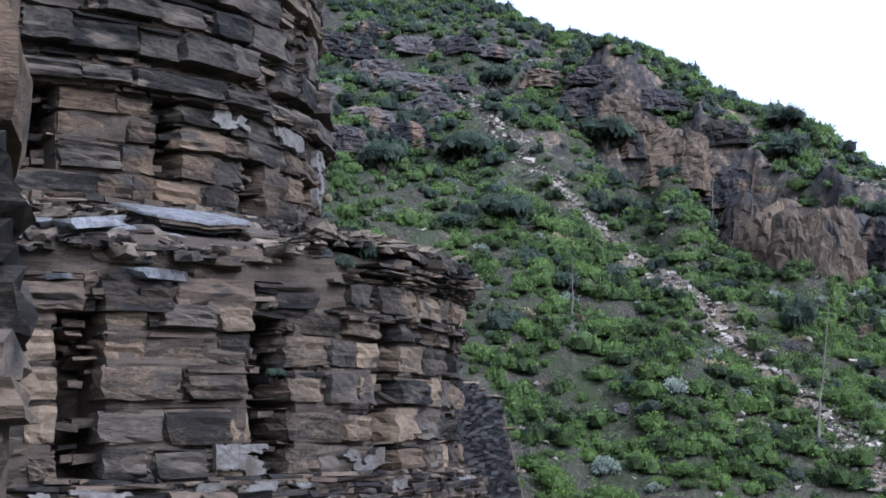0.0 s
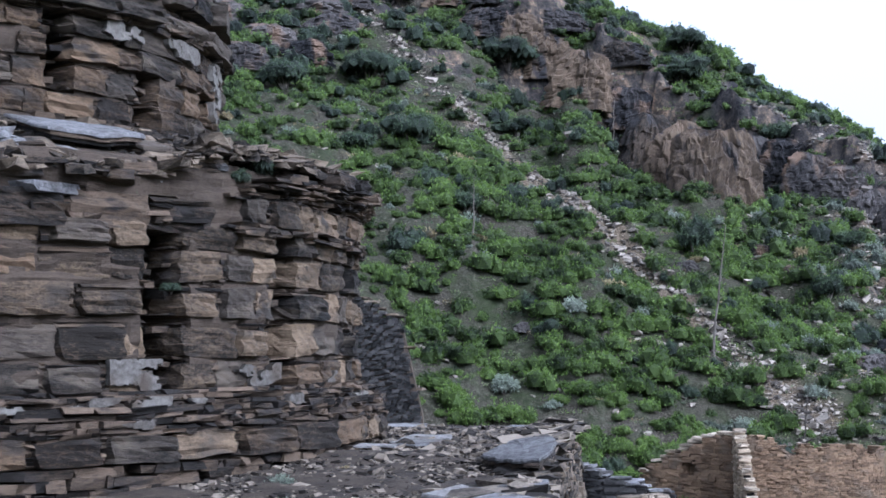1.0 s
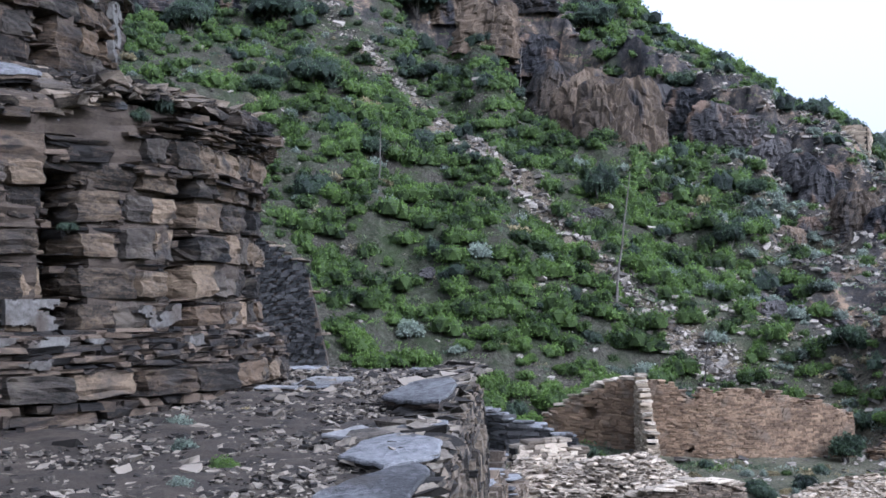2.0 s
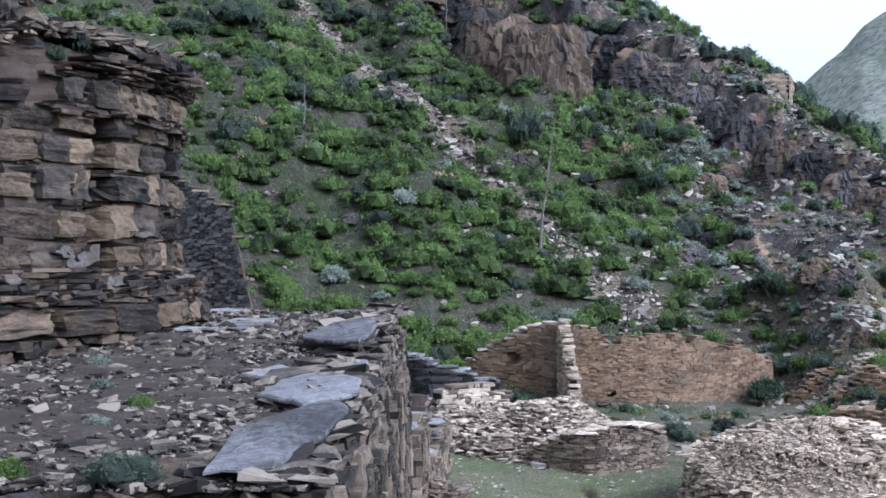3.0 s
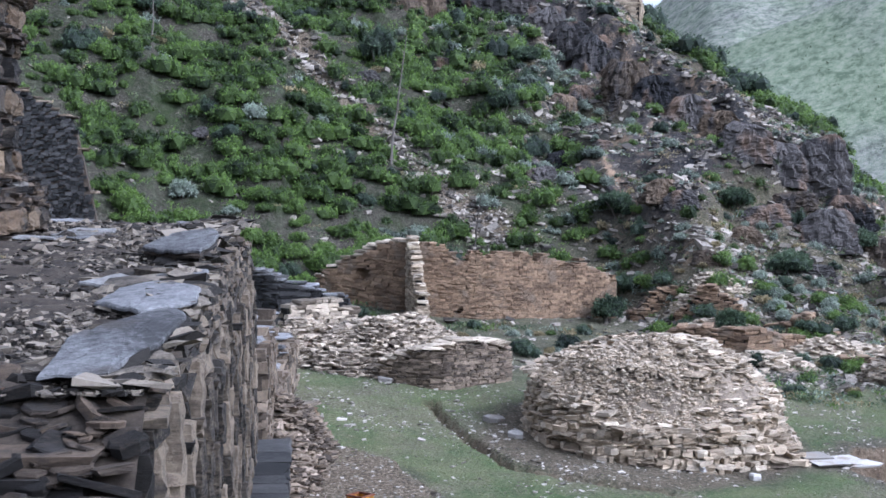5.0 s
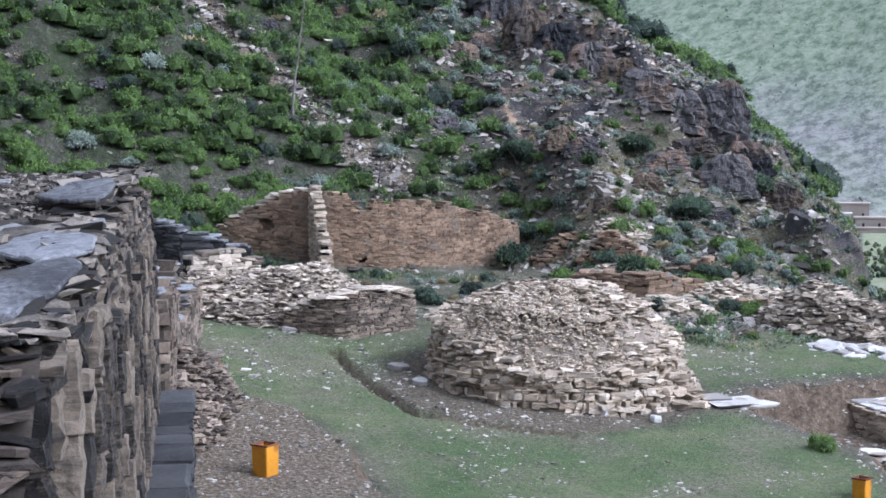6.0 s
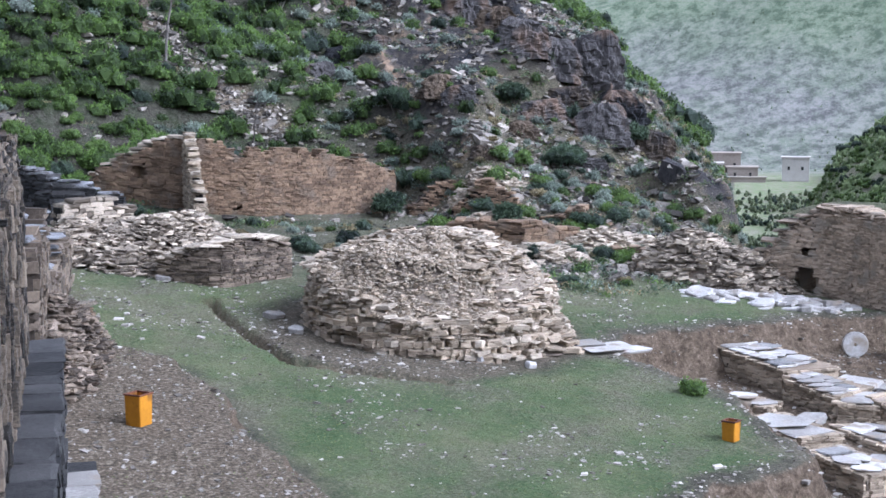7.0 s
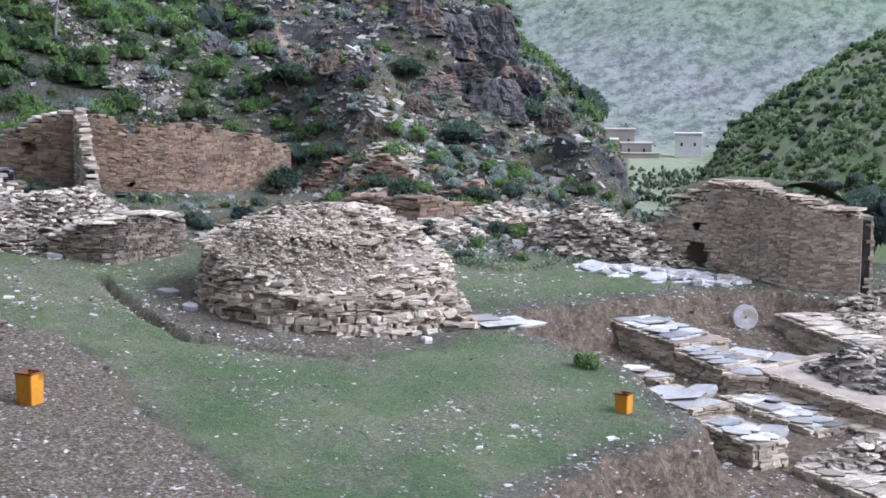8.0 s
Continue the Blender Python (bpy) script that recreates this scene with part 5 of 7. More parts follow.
heap("rubble_heap", -0.4, 39.3, 2.6, 2.0, 1.3, 2600, M_HEAP, "spill of pale flat building stones behind the low wall", singles=120, seed=5, turn=0.3, smin=0.06, smax=0.3)
heap("rubble_heap", -2.6, 39.3, 1.2, 1.3, 0.9, 800, M_HEAP, "heap of pale slate rubble beside the low wall", singles=60, seed=6, smin=0.06, smax=0.3)
wall_run("broken_cell_wall", [(-3.0, 40.2), (-1.4, 41.3)], 0.5, ragged([(0, 1.1), (0.5, 1.3), (1, 0.9)], 0.15, 8, 5), M_HEAP, "broken cell wall of thin slate", singles=80, seed=7, base=plain)
wall_run("dark_terrace_wall", [(-5.6, 44.6), (-3.4, 43.3), (-1.6, 43.2)], 0.6, ragged([(0, 1.7), (0.5, 1.3), (1, 0.8)], 0.15, 10, 6), M_DARKWALL, "dark dry-stone terrace wall overgrown above", singles=140, seed=8, base=plain, cap=(M_GREYSLAB, 14))
heap("rubble_heap", -4.6, 45.2, 1.8, 1.0, 0.7, 420, M_PALE, "pale scree of stones above the terrace wall", singles=60, seed=9)
# stepped ruin by the platform corner
wall_run("stepped_ruin", [(-2.9, 24.5), (-3.3, 31.0), (-3.2, 36.0)], 1.5, ragged([(0, 3.1), (0.25, 2.6), (0.5, 2.3), (0.62, 1.4), (1, 0.9)], 0.5, 11, 7), M_CORNER, "collapsing stepped side wall of slate rubble", singles=200, seed=10, sh=(0.09, 0.2), cap=(M_GREYSLAB, 16))
wall_run("square_footing", [(-2.75, 31.6), (-2.0, 31.3)], 0.9, ragged([(0, 0.75), (1, 0.6)], 0.1, 4, 8), M_BROWN, "squared brown footing stones beside the ruin", singles=60, seed=11, cap=(M_HEAP, 3))
heap("rubble_heap", -2.3, 29.0, 1.0, 3.6, 1.0, 1500, M_CORNER, "loose stones fallen along the ruin", singles=50, seed=12, smin=0.06, smax=0.24)

# ---- ruined mound ----
MX, MY, MR = 5.47, 33.25, 2.8
mound = thing("ruined_mound", 0, 0, 0, "collapsed round stone mound of tan rubble", "ruined stupa")


def mound_z(dx, dy):
    r, a = math.hypot(dx, dy), math.atan2(dy, dx)
    e = float(np.interp(math.degrees(a), [-180, -150, -110, -75, -45, -10, 40, 90, 150, 180], [2.55, 2.2, 1.55, 1.45, 1.6, 1.75, 2.3, 2.6, 2.6, 2.55]))
    return float(np.interp(r, [0, 0.6, 1.3, 1.9, 2.3, MR], [3.35, 3.32, 3.1, 2.85 + (e - 2) * 0.25, 2.35 + (e - 2) * 0.6, e]) + 0.4 * (fbm(dx * 1.3, dy * 1.3, 90) - 0.5) + 0.1 * (fbm(dx * 4, dy * 4, 91) - 0.5))


def build_mound():
    bm = bmesh.new()
    rings = []
    for r in (0.05, 0.5, 1.0, 1.5, 2.0, 2.4, 2.62):
        rings.append([bm.verts.new((MX + r * math.cos(a), MY + r * math.sin(a), mound_z(r * math.cos(a), r * math.sin(a)) - 0.06)) for a in np.arange(48) * 2 * math.pi / 48])
    rings.append([bm.verts.new((v.co.x, v.co.y, 0.2)) for v in rings[-1]])
    bm.faces.new(rings[0])
    for p, q in zip(rings, rings[1:]):
        for i in range(48):
            j = (i + 1) % 48
            bm.faces.new((p[i], q[i], q[j], p[j]))
    part("rubble_core", bm, M_MOUNDSOIL, mound, "gravelly earth fill")
    small, pale, used = [], [], 0
    z = 0.4
    while z < 2.45:
        h = rng.choice([0.04, 0.05, 0.07, 0.1, 0.14])
        a = rng.uniform(0, 0.1)
        while a < 6.28:
            L = rng.choice([0.1, 0.14, 0.2, 0.28, 0.38]) * rng.uniform(0.8, 1.2)
            ac = a + L / MR / 2
            side = ((ac + 3.14) % 6.28) - 3.14
            # the face leans back unevenly and is sounder on its right-hand side
            rr = MR - 0.12 + rng.gauss(0, 0.04) + 0.22 * (float(vnoise(ac * 3.0, z * 2.2, 15)) - 0.5) - 0.14 * max(0, z - 1.1) + (0.14 if z < 1.2 and -1.4 < side < 0.4 else 0)
            x, y = MX + rr * math.cos(ac), MY + rr * math.sin(ac)
            if z + h < mound_z(2.6 * math.cos(ac), 2.6 * math.sin(ac)) + rng.uniform(-0.15, 0.2) and rng.random() > 0.06:
                row = (x, y, z + h / 2, rng.uniform(0.24, 0.34), L * 1.0, h * rng.uniform(0.75, 1.1), ac + rng.gauss(0, 0.15), rng.gauss(0, 0.07), rng.gauss(0.04, 0.07))
                if y < MY + 0.3 and used < 200 and L > 0.22:
                    lay("stone", mound, M_TAN if rng.random() < 0.65 else M_PALE, *row, kind="flat" if rng.random() < 0.6 else "chip")
                    used += 1
                else:
                    (small if rng.random() < 0.7 else pale).append(row)
            a += L / MR
        z += h * 0.92
    put("wall_rubble", joined("wall_rubble", small, 0.26, seed=31), M_TAN, mound, "rough courses of tan stones")["kind"] = "stuff"
    put("pale_rubble", joined("pale_rubble", pale, 0.26, seed=33), M_PALE, mound, "paler stones among the courses")["kind"] = "stuff"
    loose, grit = [], []
    for k in range(7000):
        r, a = MR * math.sqrt(rng.random()) * 0.98, rng.uniform(-3.14, 3.14)
        dx, dy = r * math.cos(a), r * math.sin(a)
        slope = -3.0 < a < -1.3 and 0.5 < r < 2.6
        s = min(0.34, 0.025 + rng.expovariate(19 if rng.random() < 0.9 else 8)) * (0.45 if slope else 1)
        lean = 0.12 * smooth(0.6, 2.2, r)
        row = (MX + dx, MY + dy, mound_z(dx, dy) + s * 0.05 - 0.03, s * rng.uniform(1, 1.8), s, s * rng.uniform(0.12, 0.3), rng.uniform(0, 6.3), rng.gauss(0, 0.1) - lean * math.sin(a), rng.gauss(0, 0.1) + lean * math.cos(a))
        if s > 0.16 and used < 290:
            lay("loose_stone", mound, M_PALE if rng.random() < 0.6 else M_TAN, *row, kind="chip")
            used += 1
        else:
            (loose if rng.random() < 0.5 else grit).append(row)
    for k in range(5200):
        r, a = 0.5 + 2.2 * math.sqrt(rng.random()), rng.uniform(-3.05, -1.1)
        dx, dy, q = r * math.cos(a), r * math.sin(a), 0.025 + min(0.1, rng.expovariate(32))
        row = (MX + dx, MY + dy, mound_z(dx, dy) - 0.03, q * rng.uniform(1, 1.6), q, q * rng.uniform(0.3, 0.6), rng.uniform(0, 6.3), rng.gauss(0, 0.2), rng.gauss(0, 0.2))
        (loose if rng.random() < 0.4 else grit).append(row)
    put("loose_rubble", joined("loose_rubble", loose, 0.3, True, 32), M_PALE, mound, "loose pale broken stones")["kind"] = "stuff"
    put("tan_rubble", joined("tan_rubble", grit, 0.3, True, 34), M_TAN, mound, "loose tan broken stones")["kind"] = "stuff"


build_mound()
heap("stone_spill", 7.45, 31.7, 0.9, 0.8, 0.75, 150, M_TAN, "stones tumbled from the mound's corner", singles=40, seed=14)
for k, (x, y, s) in enumerate([(4.0, 31.9, 0.45), (6.0, 30.5, 0.3), (4.95, 31.1, 0.25), (2.0, 33.6, 0.5), (-0.3, 37.0, 0.5), (-1.0, 37.6, 0.35), (2.4, 32.4, 0.35), (7.0, 30.2, 0.28)]):
    b = thing("fallen_slab", x, y, height(x, y), "pale flat stone lying on the grass", "stone", "loose pale slabs")
    lay("slab", b, M_WHITE, x, y, height(x, y) + 0.04, s * 1.4, s, 0.12, rng.uniform(0, 6), 0.1, 0.1, kind="chip")


def dustbin(x, y, h, w, turn, label):
    """An open square rubbish bin of yellow sheet metal with a rusty rim."""
    g = height(x, y)
    ob = thing("rubbish_bin", x, y, g, label, "bin", "yellow bins")
    ob.rotation_euler[2] = turn
    for i in range(4):
        bm = bmesh.new()
        bmesh.ops.create_cube(bm, size=1, matrix=Matrix.Rotation(i * math.pi / 2, 4, "Z") @ Matrix.Translation((w / 2, 0, h / 2)) @ Matrix.Diagonal((0.012, w - 0.01, h, 1)))
        for v in bm.verts:
            k = 0.93 + 0.07 * v.co.z / h
            v.co.x *= k
            v.co.y *= k
        panel = part("side_panel", bm, M_BIN, ob)
        bm = bmesh.new()
        bmesh.ops.create_cube(bm, size=1, matrix=Matrix.Rotation(i * math.pi / 2, 4, "Z") @ Matrix.Translation((w / 2, 0, h + 0.008)) @ Matrix.Diagonal((0.035, w + 0.03, 0.025, 1)))
        part("rim", bm, M_RUST, panel, "rusty rim")
    bm = bmesh.new()
    bmesh.ops.create_cube(bm, size=1, matrix=Matrix.Translation((0, 0, 0.03)) @ Matrix.Diagonal((w * 0.9, w * 0.9, 0.02, 1)))
    part("bottom", bm, M_RUST, ob)


dustbin(-0.68, 24.95, 0.5, 0.31, 0.9, "battered yellow metal rubbish bin on bare ground")
dustbin(9.6, 25.65, 0.35, 0.24, 0.75, "smaller yellow metal rubbish bin on the grass")

# ---- excavated cells in the pit ----
PITZ = lambda x, y: plain(x, y) - 1.0


def cell_block(name, pts, z_up, label, side=M_TAN, top=M_WHITE, seed=0, mould=True, slab=(0.3, 0.62)):
    """A low squared wall block: coursed sides, a moulding at the foot and flagstones on top. pts: four corners in plan."""
    r = random.Random(seed + 900)
    w = thing(name, 0, 0, 0, label, "excavated wall")
    P = [Vector(p) for p in pts]
    c = sum(P, Vector((0, 0))) / 4
    bm = bmesh.new()
    lo = [bm.verts.new((*(p + (p - c).normalized() * 0.08), PITZ(*p) - 0.3)) for p in P]
    hi = [bm.verts.new((*(p + (p - c).normalized() * 0.08), PITZ(*p) + z_up - 0.03)) for p in P]
    bm.faces.new(hi)
    for i in range(4):
        j = (i + 1) % 4
        bm.faces.new((lo[i], lo[j], hi[j], hi[i]))
    part("core", bm, M_TANWALL if top else M_TANSOIL, w)
    small = []
    for i in range(4):
        a, b = P[i], P[(i + 1) % 4]
        L, d = (b - a).length, (b - a).normalized()
        turn = math.atan2(d.y, d.x)
        z = -0.1
        while z < z_up - 0.05:
            h = r.uniform(0.045, 0.09)
            s = 0.0
            out = 0.06 if mould and z < 0.16 else (0.05 if z > z_up - 0.13 else 0)
            while s < L:
                ln = min(r.uniform(0.12, 0.42), L - s + 0.05)
                p = a + d * (s + ln / 2)
                q = c + (p - c) * (1 + out / max(0.3, (p - c).length))
                row = (q.x, q.y, PITZ(p.x, p.y) + z + h / 2, ln * 0.97, 0.2, min(h, z_up - z) * 0.94, turn, 0, 0)
                small.append(row)
                s += ln
            z += h
    r.shuffle(small)
    for row in small[:70]:
        lay("stone", w, side, *row, kind="flat")
    put("side_rubble", joined("side_rubble", small[70:], 0.1, seed=seed), side, w, "brown coursed side stones")["kind"] = "stuff"
    U, V = P[1] - P[0], P[3] - P[0]
    u = 0.0
    while top and u < 0.98:
        du = min(r.uniform(*slab) / U.length, 1 - u)
        v = 0.0
        while v < 0.98:
            dv = min(r.uniform(*slab) / V.length, 1 - v)
            if dv * V.length < 0.12:
                break
            q = P[0] + U * (u + du / 2) + V * (v + dv / 2)
            grow = r.choice([1.03, 1.42])
            lay("flagstone", w, top if r.random() < 0.93 else M_PALESLAB, q.x, q.y, PITZ(q.x, q.y) + z_up + r.uniform(0, 0.02), du * U.length * grow, dv * V.length * grow, 0.04, math.atan2(U.y, U.x) + r.gauss(0, 0.05), r.gauss(0, 0.015), r.gauss(0, 0.015), kind="chip" if grow > 1.2 else "flat")
            v += dv
        u += du
    return w


cell_block("cell_wall", [(12.35, 33.9), (13.15, 32.0), (14.5, 32.4), (13.4, 34.6)], 0.60, "brown cell wall capped with whitish flagstones", seed=1)
cell_block("cell_wall", [(13.15, 31.7), (13.6, 30.3), (14.7, 31.1), (13.9, 32.2)], 0.52, "brown cell wall capped with whitish flagstones", seed=2)
cell_block("cell_corner", [(13.6, 30.1), (14.25, 29.85), (14.75, 30.6), (14.1, 30.95)], 0.45, "small squared cell corner with stone cap", seed=3)
cell_block("moulded_wall", [(14.4, 30.2), (15.9, 27.0), (18.0, 28.2), (16.6, 31.4)], 0.55, "long moulded brown wall filled with earth and rubble", top=None, seed=4)
cell_block("moulded_base", [(14.1, 30.0), (15.5, 26.8), (15.8, 27.0), (14.4, 30.2)], 0.14, "stepped moulding at the foot of the long wall", side=M_TAN, top=M_TAN, seed=14)
cell_block("low_bench", [(13.3, 29.5), (14.2, 27.4), (15.1, 27.7), (14.15, 29.6)], 0.14, "low stone bench paved with flagstones", seed=5)
cell_block("cell_step", [(11.6, 31.4), (12.2, 30.6), (12.6, 31.1), (12.0, 31.8)], 0.14, "small stone step beside the cells", seed=6)
cell_block("paved_ledge", [(11.2, 29.1), (11.75, 27.8), (12.7, 28.1), (12.1, 29.45)], 0.40, "ledge paved with one broad white slab", seed=7, slab=(0.9, 1.4))
cell_block("cell_pier", [(11.75, 26.9), (12.15, 25.6), (12.75, 25.8), (12.4, 27.2)], 0.45, "squared brown pier topped with pale stones", seed=8)
cell_block("right_ruin", [(16.9, 34.6), (17.6, 31.9), (21.2, 32.6), (20.2, 35.3)], 0.65, "rubble-topped cell wall with pale flat stones", top=M_PALE, seed=9, slab=(0.2, 0.5))
cell_block("front_ruin", [(12.9, 25.2), (13.6, 23.4), (17.0, 24.0), (16.2, 26.6)], 0.20, "broken cell wall topped with tumbled stones", top=M_PALE, seed=10, slab=(0.2, 0.5))
heap("rubble_heap", 16.4, 29.4, 1.3, 2.0, 1.15, 700, M_SCREE, "brown earth and small stones filling the long wall", singles=60, seed=18, turn=0.4, smin=0.05, smax=0.22)
heap("rubble_heap", 17.6, 30.6, 1.5, 1.6, 0.95, 800, M_HEAP, "earthy heap of tan stones over the cells", singles=60, seed=15, smin=0.06, smax=0.26)
heap("rubble_heap", 14.6, 25.3, 1.6, 1.0, 0.8, 600, M_PALE, "tumbled pale stones on the broken wall", singles=70, seed=16, smin=0.08, smax=0.32)
heap("rubble_heap", 18.9, 33.4, 1.6, 1.2, 1.15, 800, M_PALE, "pale flat stones heaped on the ruined cell", singles=70, seed=17, smin=0.08, smax=0.3)
for x, y, sx, sy in ((9.0, 31.7, 1.2, 0.8), (8.6, 32.0, 0.7, 0.6), (9.5, 31.6, 0.7, 0.5)):
    b = thing("paving_slab", x, y, height(x, y), "pale paving slab beside the mound", "stone", "loose pale slabs")
    lay("slab", b, M_WHITE, x, y, plain(x, y) + 0.02, sx, sy, 0.08, 0.3, kind="flat")
for x, y, s in ((15.0, 32.6, 1.5), (16.0, 32.2, 1.1), (13.2, 27.2, 0.9), (12.9, 29.9, 0.8)):
    b = thing("floor_slab", x, y, PITZ(x, y), "worn pale floor slab in the pit", "stone", "loose pale slabs")
    lay("slab", b, M_WHITE, x, y, PITZ(x, y) + 0.1, s, s * 0.7, 0.2, 0.8, kind="flat")


def millstone(x, y, d, label):
    """A round stone wheel with an eye, stood on edge against the bank."""
    z = PITZ(x, y) + 0.22 + d / 2
    ob = thing("millstone", x, y, z - d / 2, label, "millstone")
    bm = bmesh.new()
    n = 40
    prof = [(0.045, -0.06), (d / 2 - 0.015, -0.06), (d / 2, -0.04), (d / 2, 0.04), (d / 2 - 0.015, 0.06), (0.045, 0.06)]
    rings = [[bm.verts.new((math.cos(2 * math.pi * i / n) * r, h, math.sin(2 * math.pi * i / n) * r)) for i in range(n)] for r, h in prof]
    for k in range(6):
        p, q = rings[k], rings[(k + 1) % 6]
        for i in range(n):
            j = (i + 1) % n
            bm.faces.new((p[i], p[j], q[j], q[i]))
    w = part("wheel", bm, M_WHITE, ob)
    w.matrix_basis = Matrix.Translation((0, 0, d / 2)) @ Euler((radians(-8), 0, radians(-14))).to_matrix().to_4x4()


millstone(16.0, 34.6, 0.62, "round grey millstone with a dark eye, leaning on the bank")

# ---- vaulted ruin with its arched doorway ----
wall_run("vaulted_ruin", [(14.9, 38.9), (16.7, 37.95), (17.2, 37.35), (17.55, 36.7), (18.0, 36.15), (18.6, 35.75), (19.35, 35.3)], 0.9, ragged([(0, 0.5), (0.1, 1.1), (0.2, 1.8), (0.32, 2.25), (0.5, 2.35), (0.75, 2.25), (1, 2.1)], 0.07, 9, 9), M_TANWALL, "smoke-brown vaulted ruin front with arched doorway", singles=290, seed=20, core=M_TANWALL,
         holes=[(1.5, 0.25, 0.5, 0.5), (1.5, 0.6, 0.36, 0.24), (1.5, 1.1, 0.16, 0.2), (1.9, 0.35, 0.2, 0.3)], cap=(M_TANWALL, 22), sl=(0.08, 0.26), sh=(0.035, 0.07))
wall_run("ruined_wall", [(19.38, 35.22), (20.4, 38.6)], 0.6, ragged([(0, 2.0), (1, 1.4)], 0.1, 7, 11), M_TANWALL, "side wall of the vaulted ruin", singles=40, seed=22)


def build_vault():
    w = thing("vault_top", 0, 0, 0, "grass-grown earth roof of the vaulted ruin", "ruin roof", kind="structure")
    xs, ys = np.linspace(0, 1, 22), np.linspace(0, 1, 22)
    a, b, c, d = Vector((15.6, 38.7)), Vector((17.5, 37.0)), Vector((19.3, 35.4)), Vector((20.2, 38.8))
    v = []
    for t in ys:
        for s in xs:
            p = (a * (1 - s) + b * s) * (1 - t) + (d * (1 - s) + c * s) * t
            v.append((p.x, p.y, 2.98 + 0.42 * math.sin(math.pi * min(1, t * 1.05)) - 0.25 * t * (1 - 0.3 * s) + 0.1 * (float(fbm(p.x * 2, p.y * 2, 33)) - 0.5)))
    f = [[i * 22 + j, i * 22 + j + 1, i * 22 + j + 23, i * 22 + j + 22] for i in range(21) for j in range(21)]
    me = np_mesh("earth_roof", v, f)
    me.shade_smooth()
    for key, val in (("turf", 0.55), ("scree", 0.3)):
        at = me.attributes.new(key, "FLOAT", "POINT")
        at.data.foreach_set("value", np.full(len(v), val, dtype=np.float32))
    put("earth_roof", me, M_GROUND, w)


build_vault()
heap("slab_pile", 14.0, 39.2, 2.3, 1.1, 1.3, 1500, M_HEAP, "heap of grey and tan building stones by the ruin", singles=80, seed=23, turn=-0.6, smin=0.08, smax=0.36)
heap("slab_pile", 14.7, 36.8, 2.1, 0.7, 0.12, 90, M_WHITE, "scatter of whitish flat slabs on the grass", singles=90, seed=24, turn=-0.3, smin=0.25, smax=0.75)

# ---- low walls and outcrops behind the courtyard ----
wall_run("terrace_wall", [(7.5, 43.0), (9.4, 42.3), (11.2, 43.0)], 0.6, ragged([(0, 0.2), (0.5, 0.55), (1, 0.2)], 0.2, 9, 12), M_BROWN, "low ruined terrace wall half buried in the slope", singles=110, seed=25, base=lambda x, y: plain(x, y) + 0.3)
heap("rubble_heap", 9.6, 41.0, 1.6, 0.7, 0.5, 170, M_PALE, "spread of pale stones below the terrace", singles=40, seed=26)
wall_run("retaining_wall", [(-15.5, 44.2), (-8.95, 45.1)], 0.8, ragged([(0, 3.5), (0.915, 3.4), (1, 0.9)], 0.03, 6, 13), M_DARKWALL, "dark grey stone retaining wall below the slope", singles=280, seed=27, sl=(0.1, 0.24), sh=(0.06, 0.13), cap=(M_CORNER, 26), sink=1.5)
wall_run("watch_hut", [(9.7, 78.5), (11.7, 78.2), (12.2, 80.5)], 0.6, ragged([(0, 1.7), (1, 1.5)], 0.1, 5, 14), M_TAN, "small roofless stone hut on the cliff top", singles=40, seed=28, base=lambda x, y: 14.0, category="stone hut", sink=3.0)

for k, (pts, hh) in enumerate((([(8.2, 45.8), (10.0, 45.2)], 0.9), ([(10.6, 44.4), (12.4, 43.4)], 0.7), ([(11.8, 41.6), (13.4, 41.4)], 0.55), ([(7.0, 47.3), (8.4, 47.2)], 1.0))):
    wall_run("terrace_wall", pts, 0.6, ragged([(0, hh * 0.2), (0.5, hh * 0.6), (1, hh * 0.15)], 0.25, 9, 40 + k), M_BROWN, "crumbled terrace wall half buried in scrub", singles=60, seed=40 + k, sl=(0.1, 0.35), sh=(0.04, 0.09))
for k, (x, y, a, b) in enumerate(((8.6, 44.2, 1.8, 0.6), (11.6, 42.6, 1.5, 0.6), (13.2, 42.6, 1.5, 0.7), (9.2, 46.4, 1.2, 0.5))):
    heap("rubble_heap", x, y, a, b, 0.4, 420, M_PALE, "spread of broken stones on the scrubby terrace", singles=30, seed=60 + k, smin=0.05, smax=0.3)

# ---- jamb of the opening beside the camera ----
jamb = thing("wall_end", 0, 0, 0, "rough end of a nearby stone wall", "wall", kind="structure")
z = 5.2
while z < 9.0:
    h = rng.choice([0.08, 0.12, 0.2, 0.26])
    lay("block", jamb, rng.choice([M_REDBLOCK, M_PLATFORM, M_BLOCK]), -1.945 + rng.uniform(-0.012, 0.012), 2.62, z + h / 2, 0.6, 0.7, h * 1.04, 0.5)
    z += h
bm = bmesh.new()
bmesh.ops.create_cube(bm, size=1, matrix=Matrix.Translation((-0.6, -0.2, 1.7)) @ Matrix.Diagonal((5.0, 6.6, 7.4, 1)))
terrace = part("viewing_terrace", bm, M_SOIL, None)
tagged(terrace, "earth-filled stone terrace where the viewer stands", "terrace", kind="structure")


# ---- plants ----
def half_ico(detail):
    """The upper part of a faceted ball, as triangles."""
    bm = bmesh.new()
    bmesh.ops.create_icosphere(bm, subdivisions=detail, radius=1)
    tri = np.array([[v.co[:] for v in f.verts] for f in bm.faces if f.calc_center_median().z > -0.25])
    bm.free()
    return tri


DOME = {1: half_ico(1), 2: half_ico(2), 3: half_ico(3)}


